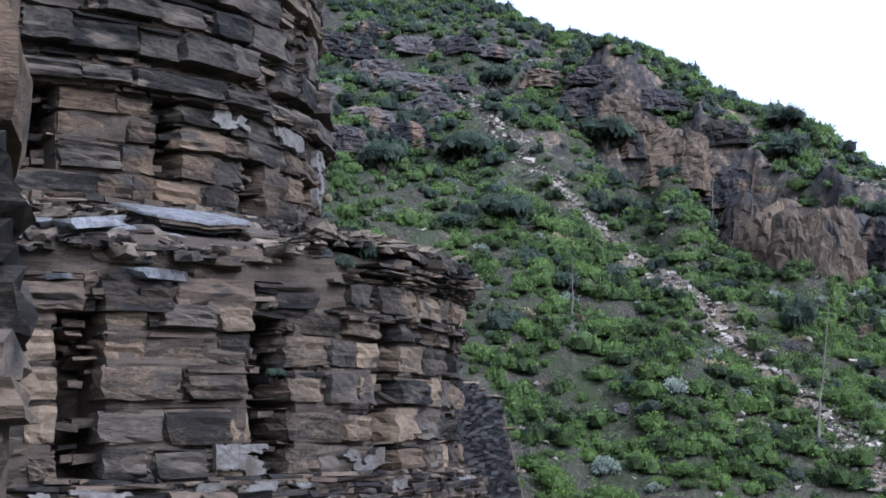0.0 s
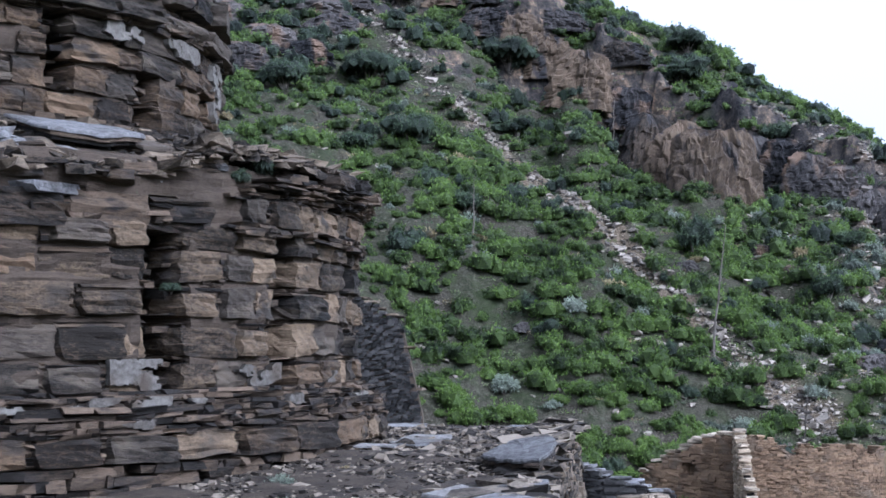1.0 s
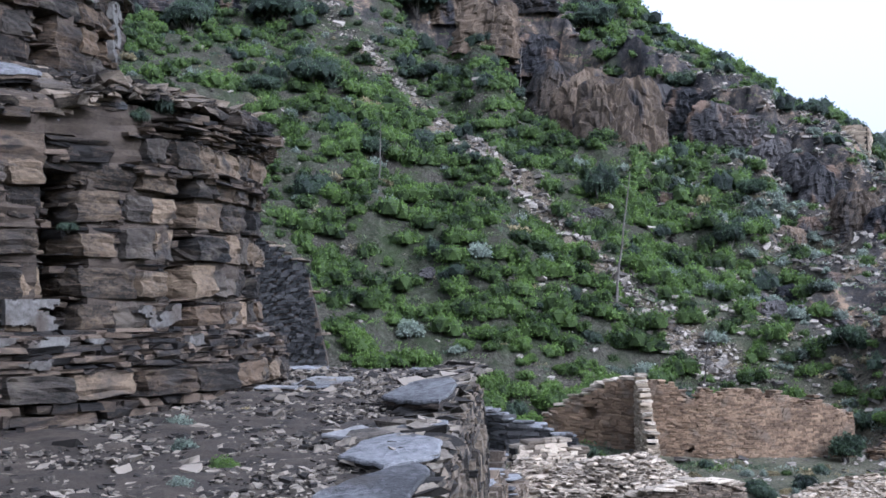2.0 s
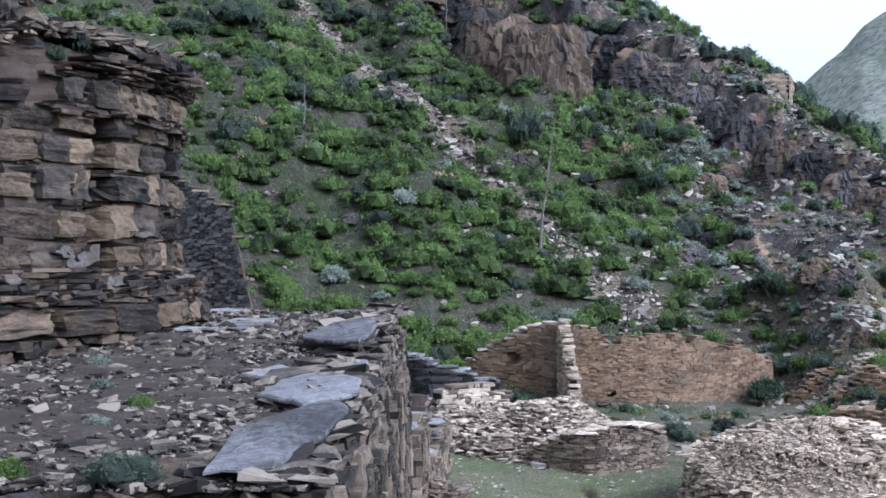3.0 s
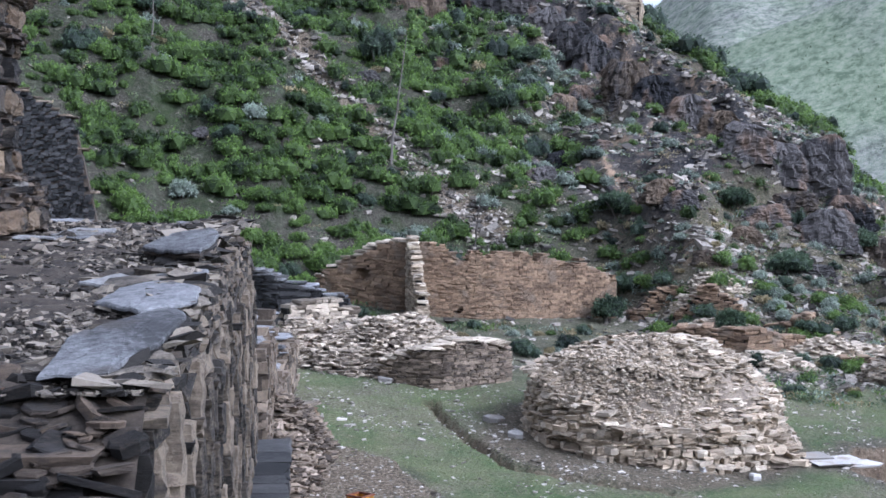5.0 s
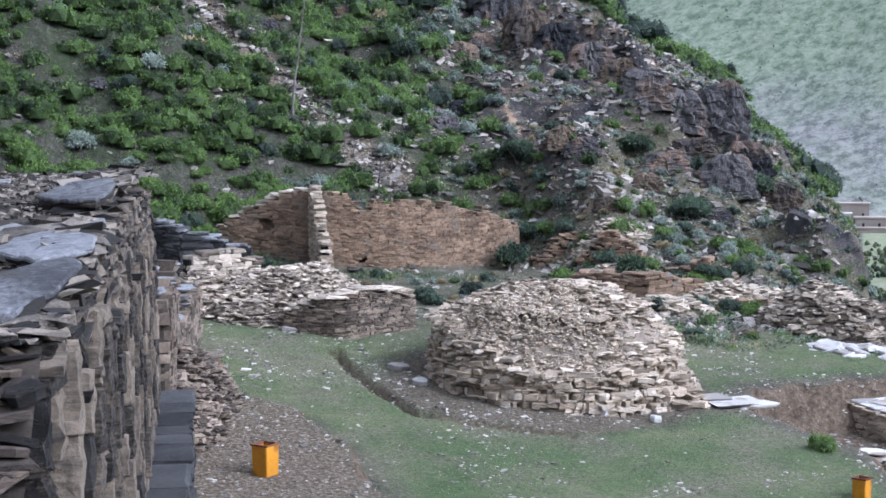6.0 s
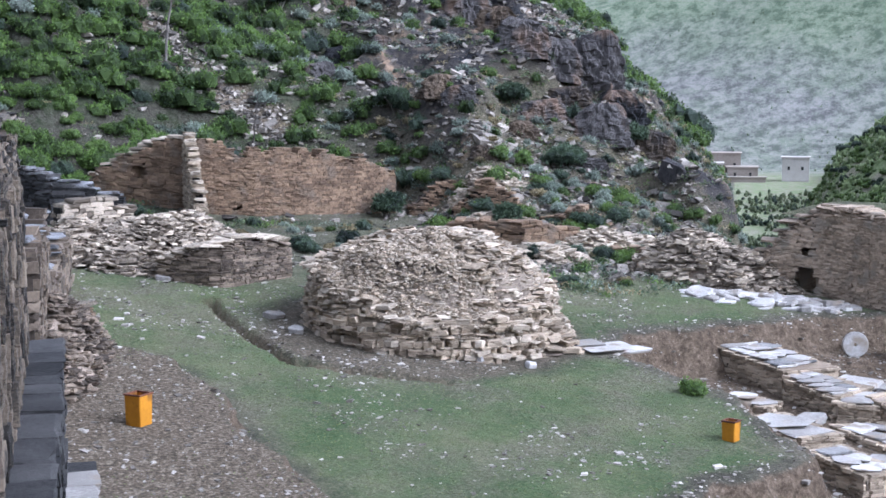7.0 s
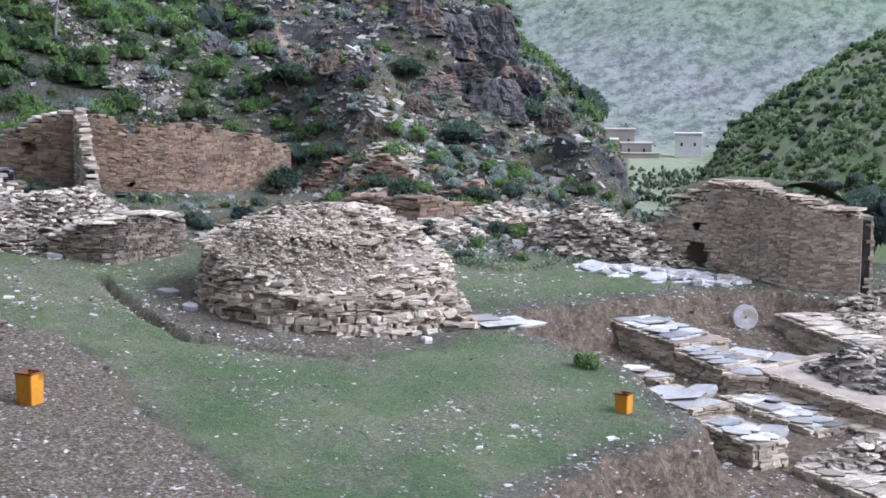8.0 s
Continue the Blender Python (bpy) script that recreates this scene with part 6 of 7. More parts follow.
def leaflets(r, p, d, size):
    """Small leaves round the given places, each a triangle turned its own way."""
    n = len(p)
    p = p + d * r.uniform(-0.03, 0.07, (n, 1))
    out = d * 0.7 + r.randn(n, 3) * 0.6
    out /= np.linalg.norm(out, axis=1)[:, None]
    t = np.cross(out, r.randn(n, 3))
    t /= np.linalg.norm(t, axis=1)[:, None] + 1e-9
    k = size * r.uniform(0.6, 1.4, (n, 1))
    return np.stack([p - t * k * 0.36, p + t * k * 0.36, p + out * k], 1)


def bush_geom(seed, lobes, size, n, detail, leaf=0.09, lump=0.3):
    """A rounded bush. Returns the triangles of its dense inside and those of its leaves."""
    r = np.random.RandomState(seed)
    size = np.array(size)
    body, leaves = [], []
    for k in range(lobes):
        a, q = 2.4 * k + r.uniform(0, 1), 0.30 * math.sqrt((k + 0.3) / lobes)
        c = np.array([math.cos(a) * q, math.sin(a) * q, r.uniform(0.12, 0.4) * (1 if k else 1.15)]) * size
        rad = np.array([r.uniform(0.2, 0.31), r.uniform(0.2, 0.31), r.uniform(0.32, 0.5)]) * size
        flat = DOME[detail].reshape(-1, 3).copy()
        bump = 1 + lump * (np.array([noise.noise(Vector(v * 2.6 + seed * 1.7 + k)) for v in flat]) + 0.6 * np.array([noise.noise(Vector(v * 6 + seed + k * 3.1)) for v in flat]))
        shell = (flat * bump[:, None] * rad + c).reshape(-1, 3, 3)
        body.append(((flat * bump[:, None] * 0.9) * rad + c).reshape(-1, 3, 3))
        m = n // lobes
        p = (shell[r.randint(0, len(shell), m)] * r.dirichlet((1, 1, 1), m)[:, :, None]).sum(1)
        d = (p - c) / rad
        d /= np.linalg.norm(d, axis=1)[:, None] + 1e-9
        d[:, 2] += 0.3
        leaves.append(leaflets(r, p, d, leaf))
    return np.concatenate(body), np.concatenate(leaves)


def tri_mesh(name, body, leaves, mat):
    """Inner foliage in shade-darkened colour and brighter leaves, as one mesh with two materials."""
    v = np.concatenate([body, leaves]).reshape(-1, 3)
    m = len(v) // 3
    me = bpy.data.meshes.new(name)
    me.vertices.add(len(v))
    me.vertices.foreach_set("co", v.astype(np.float32).ravel())
    me.loops.add(len(v))
    me.loops.foreach_set("vertex_index", np.arange(len(v), dtype=np.int32))
    me.polygons.add(m)
    me.polygons.foreach_set("loop_start", np.arange(m, dtype=np.int32) * 3)
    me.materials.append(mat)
    me.materials.append(INNER_SHADE[mat.name])
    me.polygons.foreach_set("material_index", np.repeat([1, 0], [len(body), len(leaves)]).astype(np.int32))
    me.update(calc_edges=True)
    return me


def planted(name, plants, mat, label, category):
    """Many bushes as one mesh. plants: (geometry, turn, scale, place)."""
    body = [spun(g[0], a, q, at) for g, a, q, at in plants]
    leaves = [spun(g[1], a, q, at) for g, a, q, at in plants]
    tagged(put(name, tri_mesh(name, np.concatenate(body), np.concatenate(leaves), mat), None), label, category, kind="stuff")


def stems_bm(seed, n, size, thick=0.02):
    r = random.Random(seed)
    bm = bmesh.new()
    for _ in range(n):
        a, tip = r.uniform(0, 6.28), Vector((r.uniform(-0.4, 0.4) * size[0], r.uniform(-0.4, 0.4) * size[1], r.uniform(0.5, 0.85) * size[2]))
        pts = [Vector((math.cos(a) * 0.04, math.sin(a) * 0.04, -0.15)), tip * 0.45 + Vector((r.uniform(-0.06, 0.06), r.uniform(-0.06, 0.06), 0)), tip]
        prev = None
        for i, p in enumerate(pts):
            w = thick * (1 - 0.4 * i)
            ring = [bm.verts.new(p + Vector((math.cos(q) * w, math.sin(q) * w, 0))) for q in (0, 2.09, 4.19)]
            if prev:
                for j in range(3):
                    bm.faces.new((prev[j], prev[(j + 1) % 3], ring[(j + 1) % 3], ring[j]))
            prev = ring
    return bm


# material, size, sprig length, label
SPECIES = {
    "green": (M_LEAF, (1.3, 1.3, 0.85), 0.086, "bright green leafy shrub growing on the stony slope"),
    "olive": (M_OLIVE, (1.9, 1.9, 1.35), 0.101, "dark olive-green bush on the rocky hillside"),
    "sage": (M_SAGE, (0.95, 0.95, 0.62), 0.072, "silvery grey-green shrub among loose stones"),
    "tuft": (M_DRY, (0.8, 0.8, 0.4), 0.094, "dry straw-coloured scrub on the slope"),
}
KINDS = {}
for key, (mat, size, leaf, label) in SPECIES.items():
    KINDS[key] = []
    for v in range(6):
        seed = 17 * v + len(key) * 101 + ord(key[0])
        lobes = 5 + v % 3
        st = bpy.data.meshes.new("stem")
        bm = stems_bm(v, 6, size)
        bm.to_mesh(st)
        bm.free()
        st.materials.append(M_WOOD)
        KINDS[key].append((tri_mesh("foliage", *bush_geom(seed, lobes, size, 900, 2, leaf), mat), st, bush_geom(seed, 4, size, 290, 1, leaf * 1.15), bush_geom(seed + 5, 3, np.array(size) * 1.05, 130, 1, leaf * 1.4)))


def shrub(key, x, y, s, z=None):
    me, st, *_ = rng.choice(KINDS[key])
    ob = new("shrub" if key != "tuft" else "dry_scrub")
    ob.location, ob.scale = (x, y, (height(x, y) if z is None else z) - 0.05), (s * rng.uniform(0.85, 1.2), s * rng.uniform(0.85, 1.2), s * rng.uniform(0.8, 1.15))
    ob.rotation_euler[2] = rng.uniform(0, 6.28)
    tagged(ob, SPECIES[key][3], "shrub", "hillside shrubs")
    put("foliage", me, None, ob)
    put("stem", st, None, ob)
    return ob


def spun(tri, a, s, at):
    """A turned, scaled and moved copy of a bush's triangles."""
    x, y = tri[..., 0] * math.cos(a) - tri[..., 1] * math.sin(a), tri[..., 0] * math.sin(a) + tri[..., 1] * math.cos(a)
    return np.stack([x, y, tri[..., 2]], -1) * s + at


def spaced(x, y, s, order, share):
    """Keeps only plants that stand clear of those kept before."""
    cells, kept = {}, []
    for i in order:
        cx, cy = int(x[i] // 2), int(y[i] // 2)
        if all(math.hypot(x[i] - x[j], y[i] - y[j]) > share * (s[i] + s[j]) for a in (-1, 0, 1) for b in (-1, 0, 1) for j in cells.get((cx + a, cy + b), ())):
            cells.setdefault((cx, cy), []).append(i)
            kept.append(i)
    return kept


CLEAR = ((2.5, 45.5, 2.8), (5.5, 46.8, 2.4), (-0.8, 46.5, 1.8), (-12, 44.6, 3.0), (-4.5, 44.5, 1.6), (11.5, 79.0, 1.8))


def scatter():
    r = np.random.RandomState(3)
    n = 17000
    az = r.uniform(-22, 21, n)
    rb, rr = np.interp(az, *BASE_R), np.interp(az, *RIDGE_R)
    d = np.sqrt(r.uniform((rb - 1.0) ** 2, (rr + 1) ** 2))
    x, y = d * np.sin(np.radians(az)), d * np.cos(np.radians(az))
    z, cov = terrain(x, y)
    dens = 0.85 - 0.4 * smooth(1, 10, az)
    dens = dens * (0.42 + 0.9 * smooth(0.36, 0.56, fbm(x * 0.17, y * 0.17, 101)))
    dens = dens * (1 - 0.95 * smooth(0.55, 0.95, cov["scree"])) * (1 - 0.75 * smooth(0.3, 0.7, cov["rock"]))
    keep = r.rand(n) < dens
    keep &= poly_dist(x, y, SCREE) > 0.55
    for cx, cy, rad in CLEAR:
        keep &= np.hypot(x - cx, y - cy) > rad
    x, y, z, az, d = x[keep], y[keep], z[keep], az[keep], d[keep]
    u = r.rand(len(x))
    sage = 0.05 + 0.38 * smooth(0, 9, az)
    olive = 0.06 + 0.3 * smooth(66, 88, d) + 0.04 * smooth(5, 15, az)
    tuft = 0.02 + 0.2 * smooth(5, 12, az)
    kind = np.where(u < sage, "sage", np.where(u < sage + olive, "olive", np.where(u < sage + olive + tuft, "tuft", "green")))
    s = (0.36 + 0.72 * r.rand(len(x)) ** 1.8) * np.where(kind == "olive", 0.8, 1.0) * (1 - 0.38 * smooth(3, 12, az))
    order = spaced(x, y, s * np.where(kind == "olive", 1.4, 1.0), np.argsort(-s), 0.29)
    order.sort(key=lambda i: d[i] + 6 * (abs(az[i]) > 17))
    for i in order[:280]:
        shrub(str(kind[i]), float(x[i]), float(y[i]), float(s[i]), float(z[i]))
    for key in SPECIES:
        plants = [(KINDS[key][i % 6][2 if d[i] < 66 else 3], r.uniform(0, 6.28), s[i] * r.uniform(0.9, 1.15, 3), np.array([x[i], y[i], z[i] - 0.05])) for i in order[280:] if kind[i] == key]
        if plants:
            planted("far_shrubs", plants, SPECIES[key][0], SPECIES[key][3].replace("shrub", "shrubs").replace("bush ", "bushes "), "shrubs")


scatter()


def low_scrub():
    """Knee-high herbs and dwarf scrub that cover the slope between the shrubs."""
    r = np.random.RandomState(14)
    n = 12000
    az = r.uniform(-20, 20, n)
    rb, rr = np.interp(az, *BASE_R), np.interp(az, *RIDGE_R)
    d = np.sqrt(r.uniform((rb - 5) ** 2, (rr - 1) ** 2))
    x, y = d * np.sin(np.radians(az)), d * np.cos(np.radians(az))
    z, cov = terrain(x, y)
    ok = (r.rand(n) < 1 - 0.75 * smooth(0.5, 0.9, cov["scree"])) & (r.rand(n) < 1 - 0.7 * cov["rock"])
    ok &= ~((np.abs(y - 46.2) < 1.2) & (np.abs(x - 3.5) < 4)) & (np.hypot(x - 0.5, y - 38.5) > 3.2)
    u = r.rand(n) + 0.35 * smooth(2, 10, az)
    for lo, hi, mat, label in ((-1, 0.45, M_LEAF, "fresh green dwarf scrub over the slope"), (0.45, 0.72, M_OLIVE, "dark low herbs between the shrubs"), (0.72, 0.94, M_HERB, "dull green herbs on stony ground"), (0.94, 1.1, M_DRY, "dry grass between the shrubs"), (1.1, 2, M_SAGE, "grey-green dwarf scrub among stones")):
        planted("low_scrub", [(SCRUB[i % 6], r.uniform(0, 6.28), r.uniform(0.35, 0.95), np.array([x[i], y[i], z[i] - 0.04])) for i in np.where(ok & (u >= lo) & (u < hi))[0]], mat, label, "scrub")


SCRUB = [(np.zeros((0, 3, 3)), bush_geom(300 + k, 2, (0.9, 0.9, 0.22), 44, 1, 0.085)[1]) for k in range(6)]
low_scrub()


def dense_crest():
    """Bushes along the ridge line and over the right-hand spur."""
    r = np.random.RandomState(9)
    for key, n, lab in (("olive", 240, "dark bushes along the ridge and the valley's far side"), ("green", 2800, "green shrubs along the ridge and the valley's far side")):
        plants = []
        for i in range(n):
            if r.rand() < 0.22:
                az = r.uniform(-14, 19)
                d = np.interp(az, *RIDGE_R) * r.uniform(0.97, 1.0)
                s = r.uniform(0.5, 1.1)
            else:
                az, d = r.uniform(21, 31), r.uniform(72, 155)
                s = r.uniform(0.3, 0.9)
            x, y = d * math.sin(radians(az)), d * math.cos(radians(az))
            if az > 20 and fbm(x * 0.09, y * 0.09, 160) < 0.38:
                continue
            plants.append((KINDS[key][i % 6][3], r.uniform(0, 6.28), s, np.array([x, y, height(x, y) - 0.1])))
        planted("far_shrubs", plants, SPECIES[key][0], lab, "shrubs")


dense_crest()


def far_woods():
    """Small trees dotted over the far mountain, the valley floor and the right-hand spur."""
    r = np.random.RandomState(19)
    blob = [bush_geom(500 + k, 1, (1.6, 1.6, 1.5), 6, 1, 0.3) for k in range(5)]
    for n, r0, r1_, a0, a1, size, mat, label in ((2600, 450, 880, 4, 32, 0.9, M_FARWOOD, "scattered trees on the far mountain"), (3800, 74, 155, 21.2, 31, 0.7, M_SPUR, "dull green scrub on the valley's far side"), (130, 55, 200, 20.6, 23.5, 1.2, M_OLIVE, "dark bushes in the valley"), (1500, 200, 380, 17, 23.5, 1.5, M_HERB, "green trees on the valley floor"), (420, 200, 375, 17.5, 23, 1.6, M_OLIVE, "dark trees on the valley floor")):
        az, d = r.uniform(a0, a1, n), np.sqrt(r.uniform(r0 ** 2, r1_ ** 2, n))
        x, y = d * np.sin(np.radians(az)), d * np.cos(np.radians(az))
        z, _ = terrain(x, y)
        keep = r.rand(n) < 1.6 * smooth(0.35, 0.7, fbm(x * 16 / r1_, y * 16 / r1_, 140))
        planted("far_woods", [(blob[i % 5], r.uniform(0, 6.28), size * r.uniform(0.4, 1.2), np.array([x[i], y[i], z[i] - 0.1])) for i in np.where(keep)[0]], mat, label, "trees")


far_woods()


def bare_tree(x, y, h, lean, label):
    """A thin leafless trunk with a few twigs."""
    g = height(x, y)
    ob = thing("bare_tree", x, y, g, label, "tree", "bare saplings")
    r = random.Random(int(x * 31 + y))

    def limb(name, pts, w0):
        bm = bmesh.new()
        prev = None
        for i, p in enumerate(pts):
            w = w0 * (1 - 0.75 * i / (len(pts) - 1))
            ring = [bm.verts.new(Vector(p) + Vector((math.cos(q) * w, math.sin(q) * w, 0))) for q in np.arange(6) * math.pi / 3]
            if prev:
                for j in range(6):
                    bm.faces.new((prev[j], prev[(j + 1) % 6], ring[(j + 1) % 6], ring[j]))
            prev = ring
        part(name, bm, M_WOOD, ob)

    trunk = [(lean * h * (t ** 1.3) + r.uniform(-0.03, 0.03), 0.02 * i, h * t - 0.1) for i, t in enumerate(np.linspace(0, 1, 8))]
    limb("trunk", trunk, 0.022 + 0.006 * h)
    for k in range(6):
        b = Vector(trunk[3 + k % 5])
        d = Vector((r.uniform(-1, 1), r.uniform(-0.6, 0.6), r.uniform(0.3, 1))) * h * 0.09
        limb("branch", [b, b + d * 0.5 + Vector((0, 0, 0.05)), b + d], 0.018)


bare_tree(-0.4, 54.0, 4.6, 0.12, "thin leafless pale sapling on the slope")
bare_tree(-9.3, 58.0, 2.3, 0.02, "thin bare pole-like sapling on the slope")
bare_tree(2.4, 51.5, 1.8, 0.1, "small forked leafless sapling")
bare_tree(-5.6, 84.0, 2.5, 0.05, "small bare tree high on the slope")


def tree(x, y, h, mat, label, seed, spread=0.55):
    """A tree with tapered trunk, limbs and a loose crown of leaves."""
    g = height(x, y)
    ob = thing("tree", x, y, g, label, "tree")
    r = random.Random(seed)
    bm = bmesh.new()
    prev = None
    for i in range(6):
        w, p = 0.11 * h / 4 * (1 - i / 7), Vector((0.05 * math.sin(i), 0.04 * i, h * 0.13 * i - 0.15))
        ring = [bm.verts.new(p + Vector((math.cos(q) * w, math.sin(q) * w, 0))) for q in np.arange(8) * math.pi / 4]
        if prev:
            for j in range(8):
                bm.faces.new((prev[j], prev[(j + 1) % 8], ring[(j + 1) % 8], ring[j]))
        prev = ring
    part("trunk", bm, M_WOOD, ob)
    part("limb", stems_bm(seed, 9, (h * spread, h * spread, h * 0.95), 0.04), M_WOOD, ob)
    body, leaves = bush_geom(seed, 11, (h * spread * 1.1, h * spread * 1.1, h * 0.72), 2400, 2, 0.085, 0.45)
    up = np.array([0, 0, h * 0.24])
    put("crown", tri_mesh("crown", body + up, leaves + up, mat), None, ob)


def slope_tree(az, el, h, spread, mat, label, seed):
    tree(*on_slope(az, el)[:2], h, mat, label, seed, spread)


slope_tree(-0.93, 3.75, 2.0, 0.7, M_OLIVE, "dark upright olive tree on the slope", 5)
slope_tree(3.7, 2.1, 1.1, 0.95, M_OLIVE, "dark round bush-like tree on the slope", 6)
for k, (az, el, w) in enumerate(((-12.9, 10.5, 2.8), (-7.6, 10.4, 3.4), (-1.2, 10.0, 2.6), (-1.0, 11.2, 2.4), (-11.4, 8.1, 2.6), (-13.4, 7.8, 1.7), (-9.3, 5.6, 1.3), (-7.4, 8.4, 1.6), (-11.6, 13.2, 2.2), (-16.0, 10.2, 2.4), (7.9, -1.7, 1.3), (14.2, -3.8, 1.3), (16.6, -2.9, 1.2), (2.2, 7.6, 1.8), (12.2, -1.4, 1.1), (4.6, 3.9, 1.2))):
    slope_tree(az, el, w * 0.72, 1.25, M_OLIVE, "broad dark grey-green bush among the shrubs", 70 + k)
tree(6.2, 46.5, 0.9, M_OLIVE, "dark bush beside the ruined wall", 10, 0.9)
tree(9.4, 44.0, 0.8, M_OLIVE, "dark bush at the foot of the slope", 11, 0.9)
tree(22.5, 40.5, 2.6, M_OLIVE, "dark leafy tree beside the ruin", 12, 0.8)
tree(25.3, 58.0, 4.0, M_YELLOW, "thin yellowing tree in the valley", 13, 0.6)
tree(23.0, 68.0, 2.6, M_OLIVE, "dark tree in the valley below the ruin", 14, 0.7)
tree(27.5, 62.0, 2.6, M_LEAF, "green tree in the valley", 15, 0.8)

for k in range(150):
    a, d = rng.uniform(-2, 17), rng.uniform(38.5, 49)
    x, y = d * math.sin(radians(a)), d * math.cos(radians(a))
    if min(math.hypot(x - 0.5, y - 38.5) - 3, abs(y - 46.2) - 0.9 if x < 7 else 9, math.hypot(x - 14.5, y - 37.5) - 2.6) < 0:
        continue
    shrub(rng.choice(["sage", "tuft", "tuft", "olive", "green"]), x, y, rng.uniform(0.2, 0.5))
# weeds in the courtyard and on the platform
for x, y, s, key in ((9.9, 28.6, 0.45, "green"), (-1.75, 10.2, 0.18, "tuft"), (-2.5, 9.2, 0.16, "green"), (-2.9, 9.7, 0.2, "sage"), (-2.6, 8.6, 0.22, "sage"), (-1.3, 13.5, 0.14, "green"), (-2.7, 7.4, 0.2, "green"), (-2.1, 7.3, 0.2, "olive"), (-2.9, 11.3, 0.15, "tuft"), (-3.2, 10.6, 0.18, "sage")):
    w = shrub(key, x, y, s, float(deck(x, y)) if x < 0 else None)
    tagged(w, "small weed growing between stones", "weed", "weeds")
for a, r, z, s in ((-17, 4.7, 8.55, 0.22), (-33, 4.7, 8.2, 0.2), (-30, 4.78, 7.6, 0.12), (-47, 4.6, 8.1, 0.25), (-21, 4.75, 8.45, 0.15)):
    x, y = polar(a, r)
    w = shrub("olive", x, y, s * 0.6, z)
    tagged(w, "small green weed rooted in the tower's masonry", "weed", "weeds")


def grass_and_stones():
    r = np.random.RandomState(21)
    # pale stones strewn over courtyard and slopes
    n = 26000
    az = r.uniform(-10, 30, n)
    d = np.sqrt(r.uniform(19 ** 2, 44 ** 2, n))
    x, y = d * np.sin(np.radians(az)), d * np.cos(np.radians(az))
    k = (fbm(x * 0.5, y * 0.5, 111) > 0.57) | (r.rand(n) < 0.07) | ((poly_dist(x, y, PATHSIDE, True) < 0.3) & (r.rand(n) < 0.6)) | ((np.abs(poly_dist(x, y, PIT, True)) < 0.7) & (r.rand(n) < 0.8))
    x, y = x[k], y[k]
    z, _ = terrain(x, y)
    s = np.minimum(0.16, 0.012 + r.exponential(0.017, len(x)))
    rows = np.stack([x, y, z + s * 0.1, s * r.uniform(0.9, 1.7, len(x)), s, s * r.uniform(0.25, 0.5, len(x)), r.uniform(0, 6.3, len(x)), r.randn(len(x)) * 0.15, r.randn(len(x)) * 0.15], -1)
    tagged(put("scattered_stones", joined("scattered_stones", rows, 0.45, False, 41), M_STREWN), "small pale stones strewn over the grass", "stones", kind="stuff")
    n = 60000
    az = r.uniform(-16, 20, n)
    rb, rr = np.interp(az, *BASE_R), np.interp(az, *RIDGE_R)
    d = np.sqrt(r.uniform((rb - 4) ** 2, rr ** 2))
    x, y = d * np.sin(np.radians(az)), d * np.cos(np.radians(az))
    z, cov = terrain(x, y)
    k = r.rand(n) < 0.08 + 0.06 * smooth(1, 6, az) + 0.5 * smooth(0.3, 0.8, cov["scree"])
    x, y, z = x[k], y[k], z[k]
    s = np.minimum(0.32, 0.035 + r.exponential(0.055, len(x)))
    rows = np.stack([x, y, z + s * 0.1, s * r.uniform(0.9, 1.6, len(x)), s, s * r.uniform(0.25, 0.6, len(x)), r.uniform(0, 6.3, len(x)), r.randn(len(x)) * 0.3 + 0.3, r.randn(len(x)) * 0.3], -1)
    tagged(put("hillside_scree", joined("hillside_scree", rows, 0.45, False, 42), M_SCREE), "grey and pale scree stones on the slope", "stones", kind="stuff")
    # broken stone over the rocky right-hand slope
    n = 17000
    az = r.uniform(1, 19, n)
    rb, rr = np.interp(az, *BASE_R), np.interp(az, *RIDGE_R)
    d = np.sqrt(r.uniform((rb - 3) ** 2, (rb + (rr - rb) * 0.85) ** 2))
    x, y = d * np.sin(np.radians(az)), d * np.cos(np.radians(az))
    z, cov = terrain(x, y)
    k = (r.rand(n) < 0.25 + 0.9 * smooth(0.4, 0.6, fbm(x * 0.25, y * 0.25, 118))) & ~((np.abs(y - 46.2) < 1.0) & (x < 7))
    x, y, z = x[k], y[k], z[k]
    s = np.minimum(0.34, 0.04 + r.exponential(0.06, len(x)))
    rows = np.stack([x, y, z + s * 0.08, s * r.uniform(0.9, 1.8, len(x)), s, s * r.uniform(0.2, 0.55, len(x)), r.uniform(0, 6.3, len(x)), r.randn(len(x)) * 0.25 + 0.3, r.randn(len(x)) * 0.25], -1)
    tagged(put("slope_stones", joined("slope_stones", rows, 0.4, False, 43), M_SCREE), "broken grey and tan stones over the slope", "stones", kind="stuff")
    # the pale gully of loose stones down the hill
    n = 3000
    k = r.randint(0, len(SCREE) - 1, n)
    t = r.rand(n)
    A, B = np.array(SCREE)[k], np.array(SCREE)[k + 1]
    w = (0.15 + 0.6 * vnoise((k + t) * 2.3, 0 * t, 75)) * np.where(k < 4, 0.5, 1.0)
    x, y = A[:, 0] * (1 - t) + B[:, 0] * t + r.randn(n) * w, A[:, 1] * (1 - t) + B[:, 1] * t + r.randn(n) * 0.5
    z, _ = terrain(x, y)
    s = np.minimum(0.34, 0.04 + r.exponential(0.055, n))
    rows = np.stack([x, y, z + s * 0.15, s * r.uniform(0.9, 1.6, n), s, s * r.uniform(0.3, 0.6, n), r.uniform(0, 6.3, n), r.randn(n) * 0.25 + 0.3, r.randn(n) * 0.25], -1)
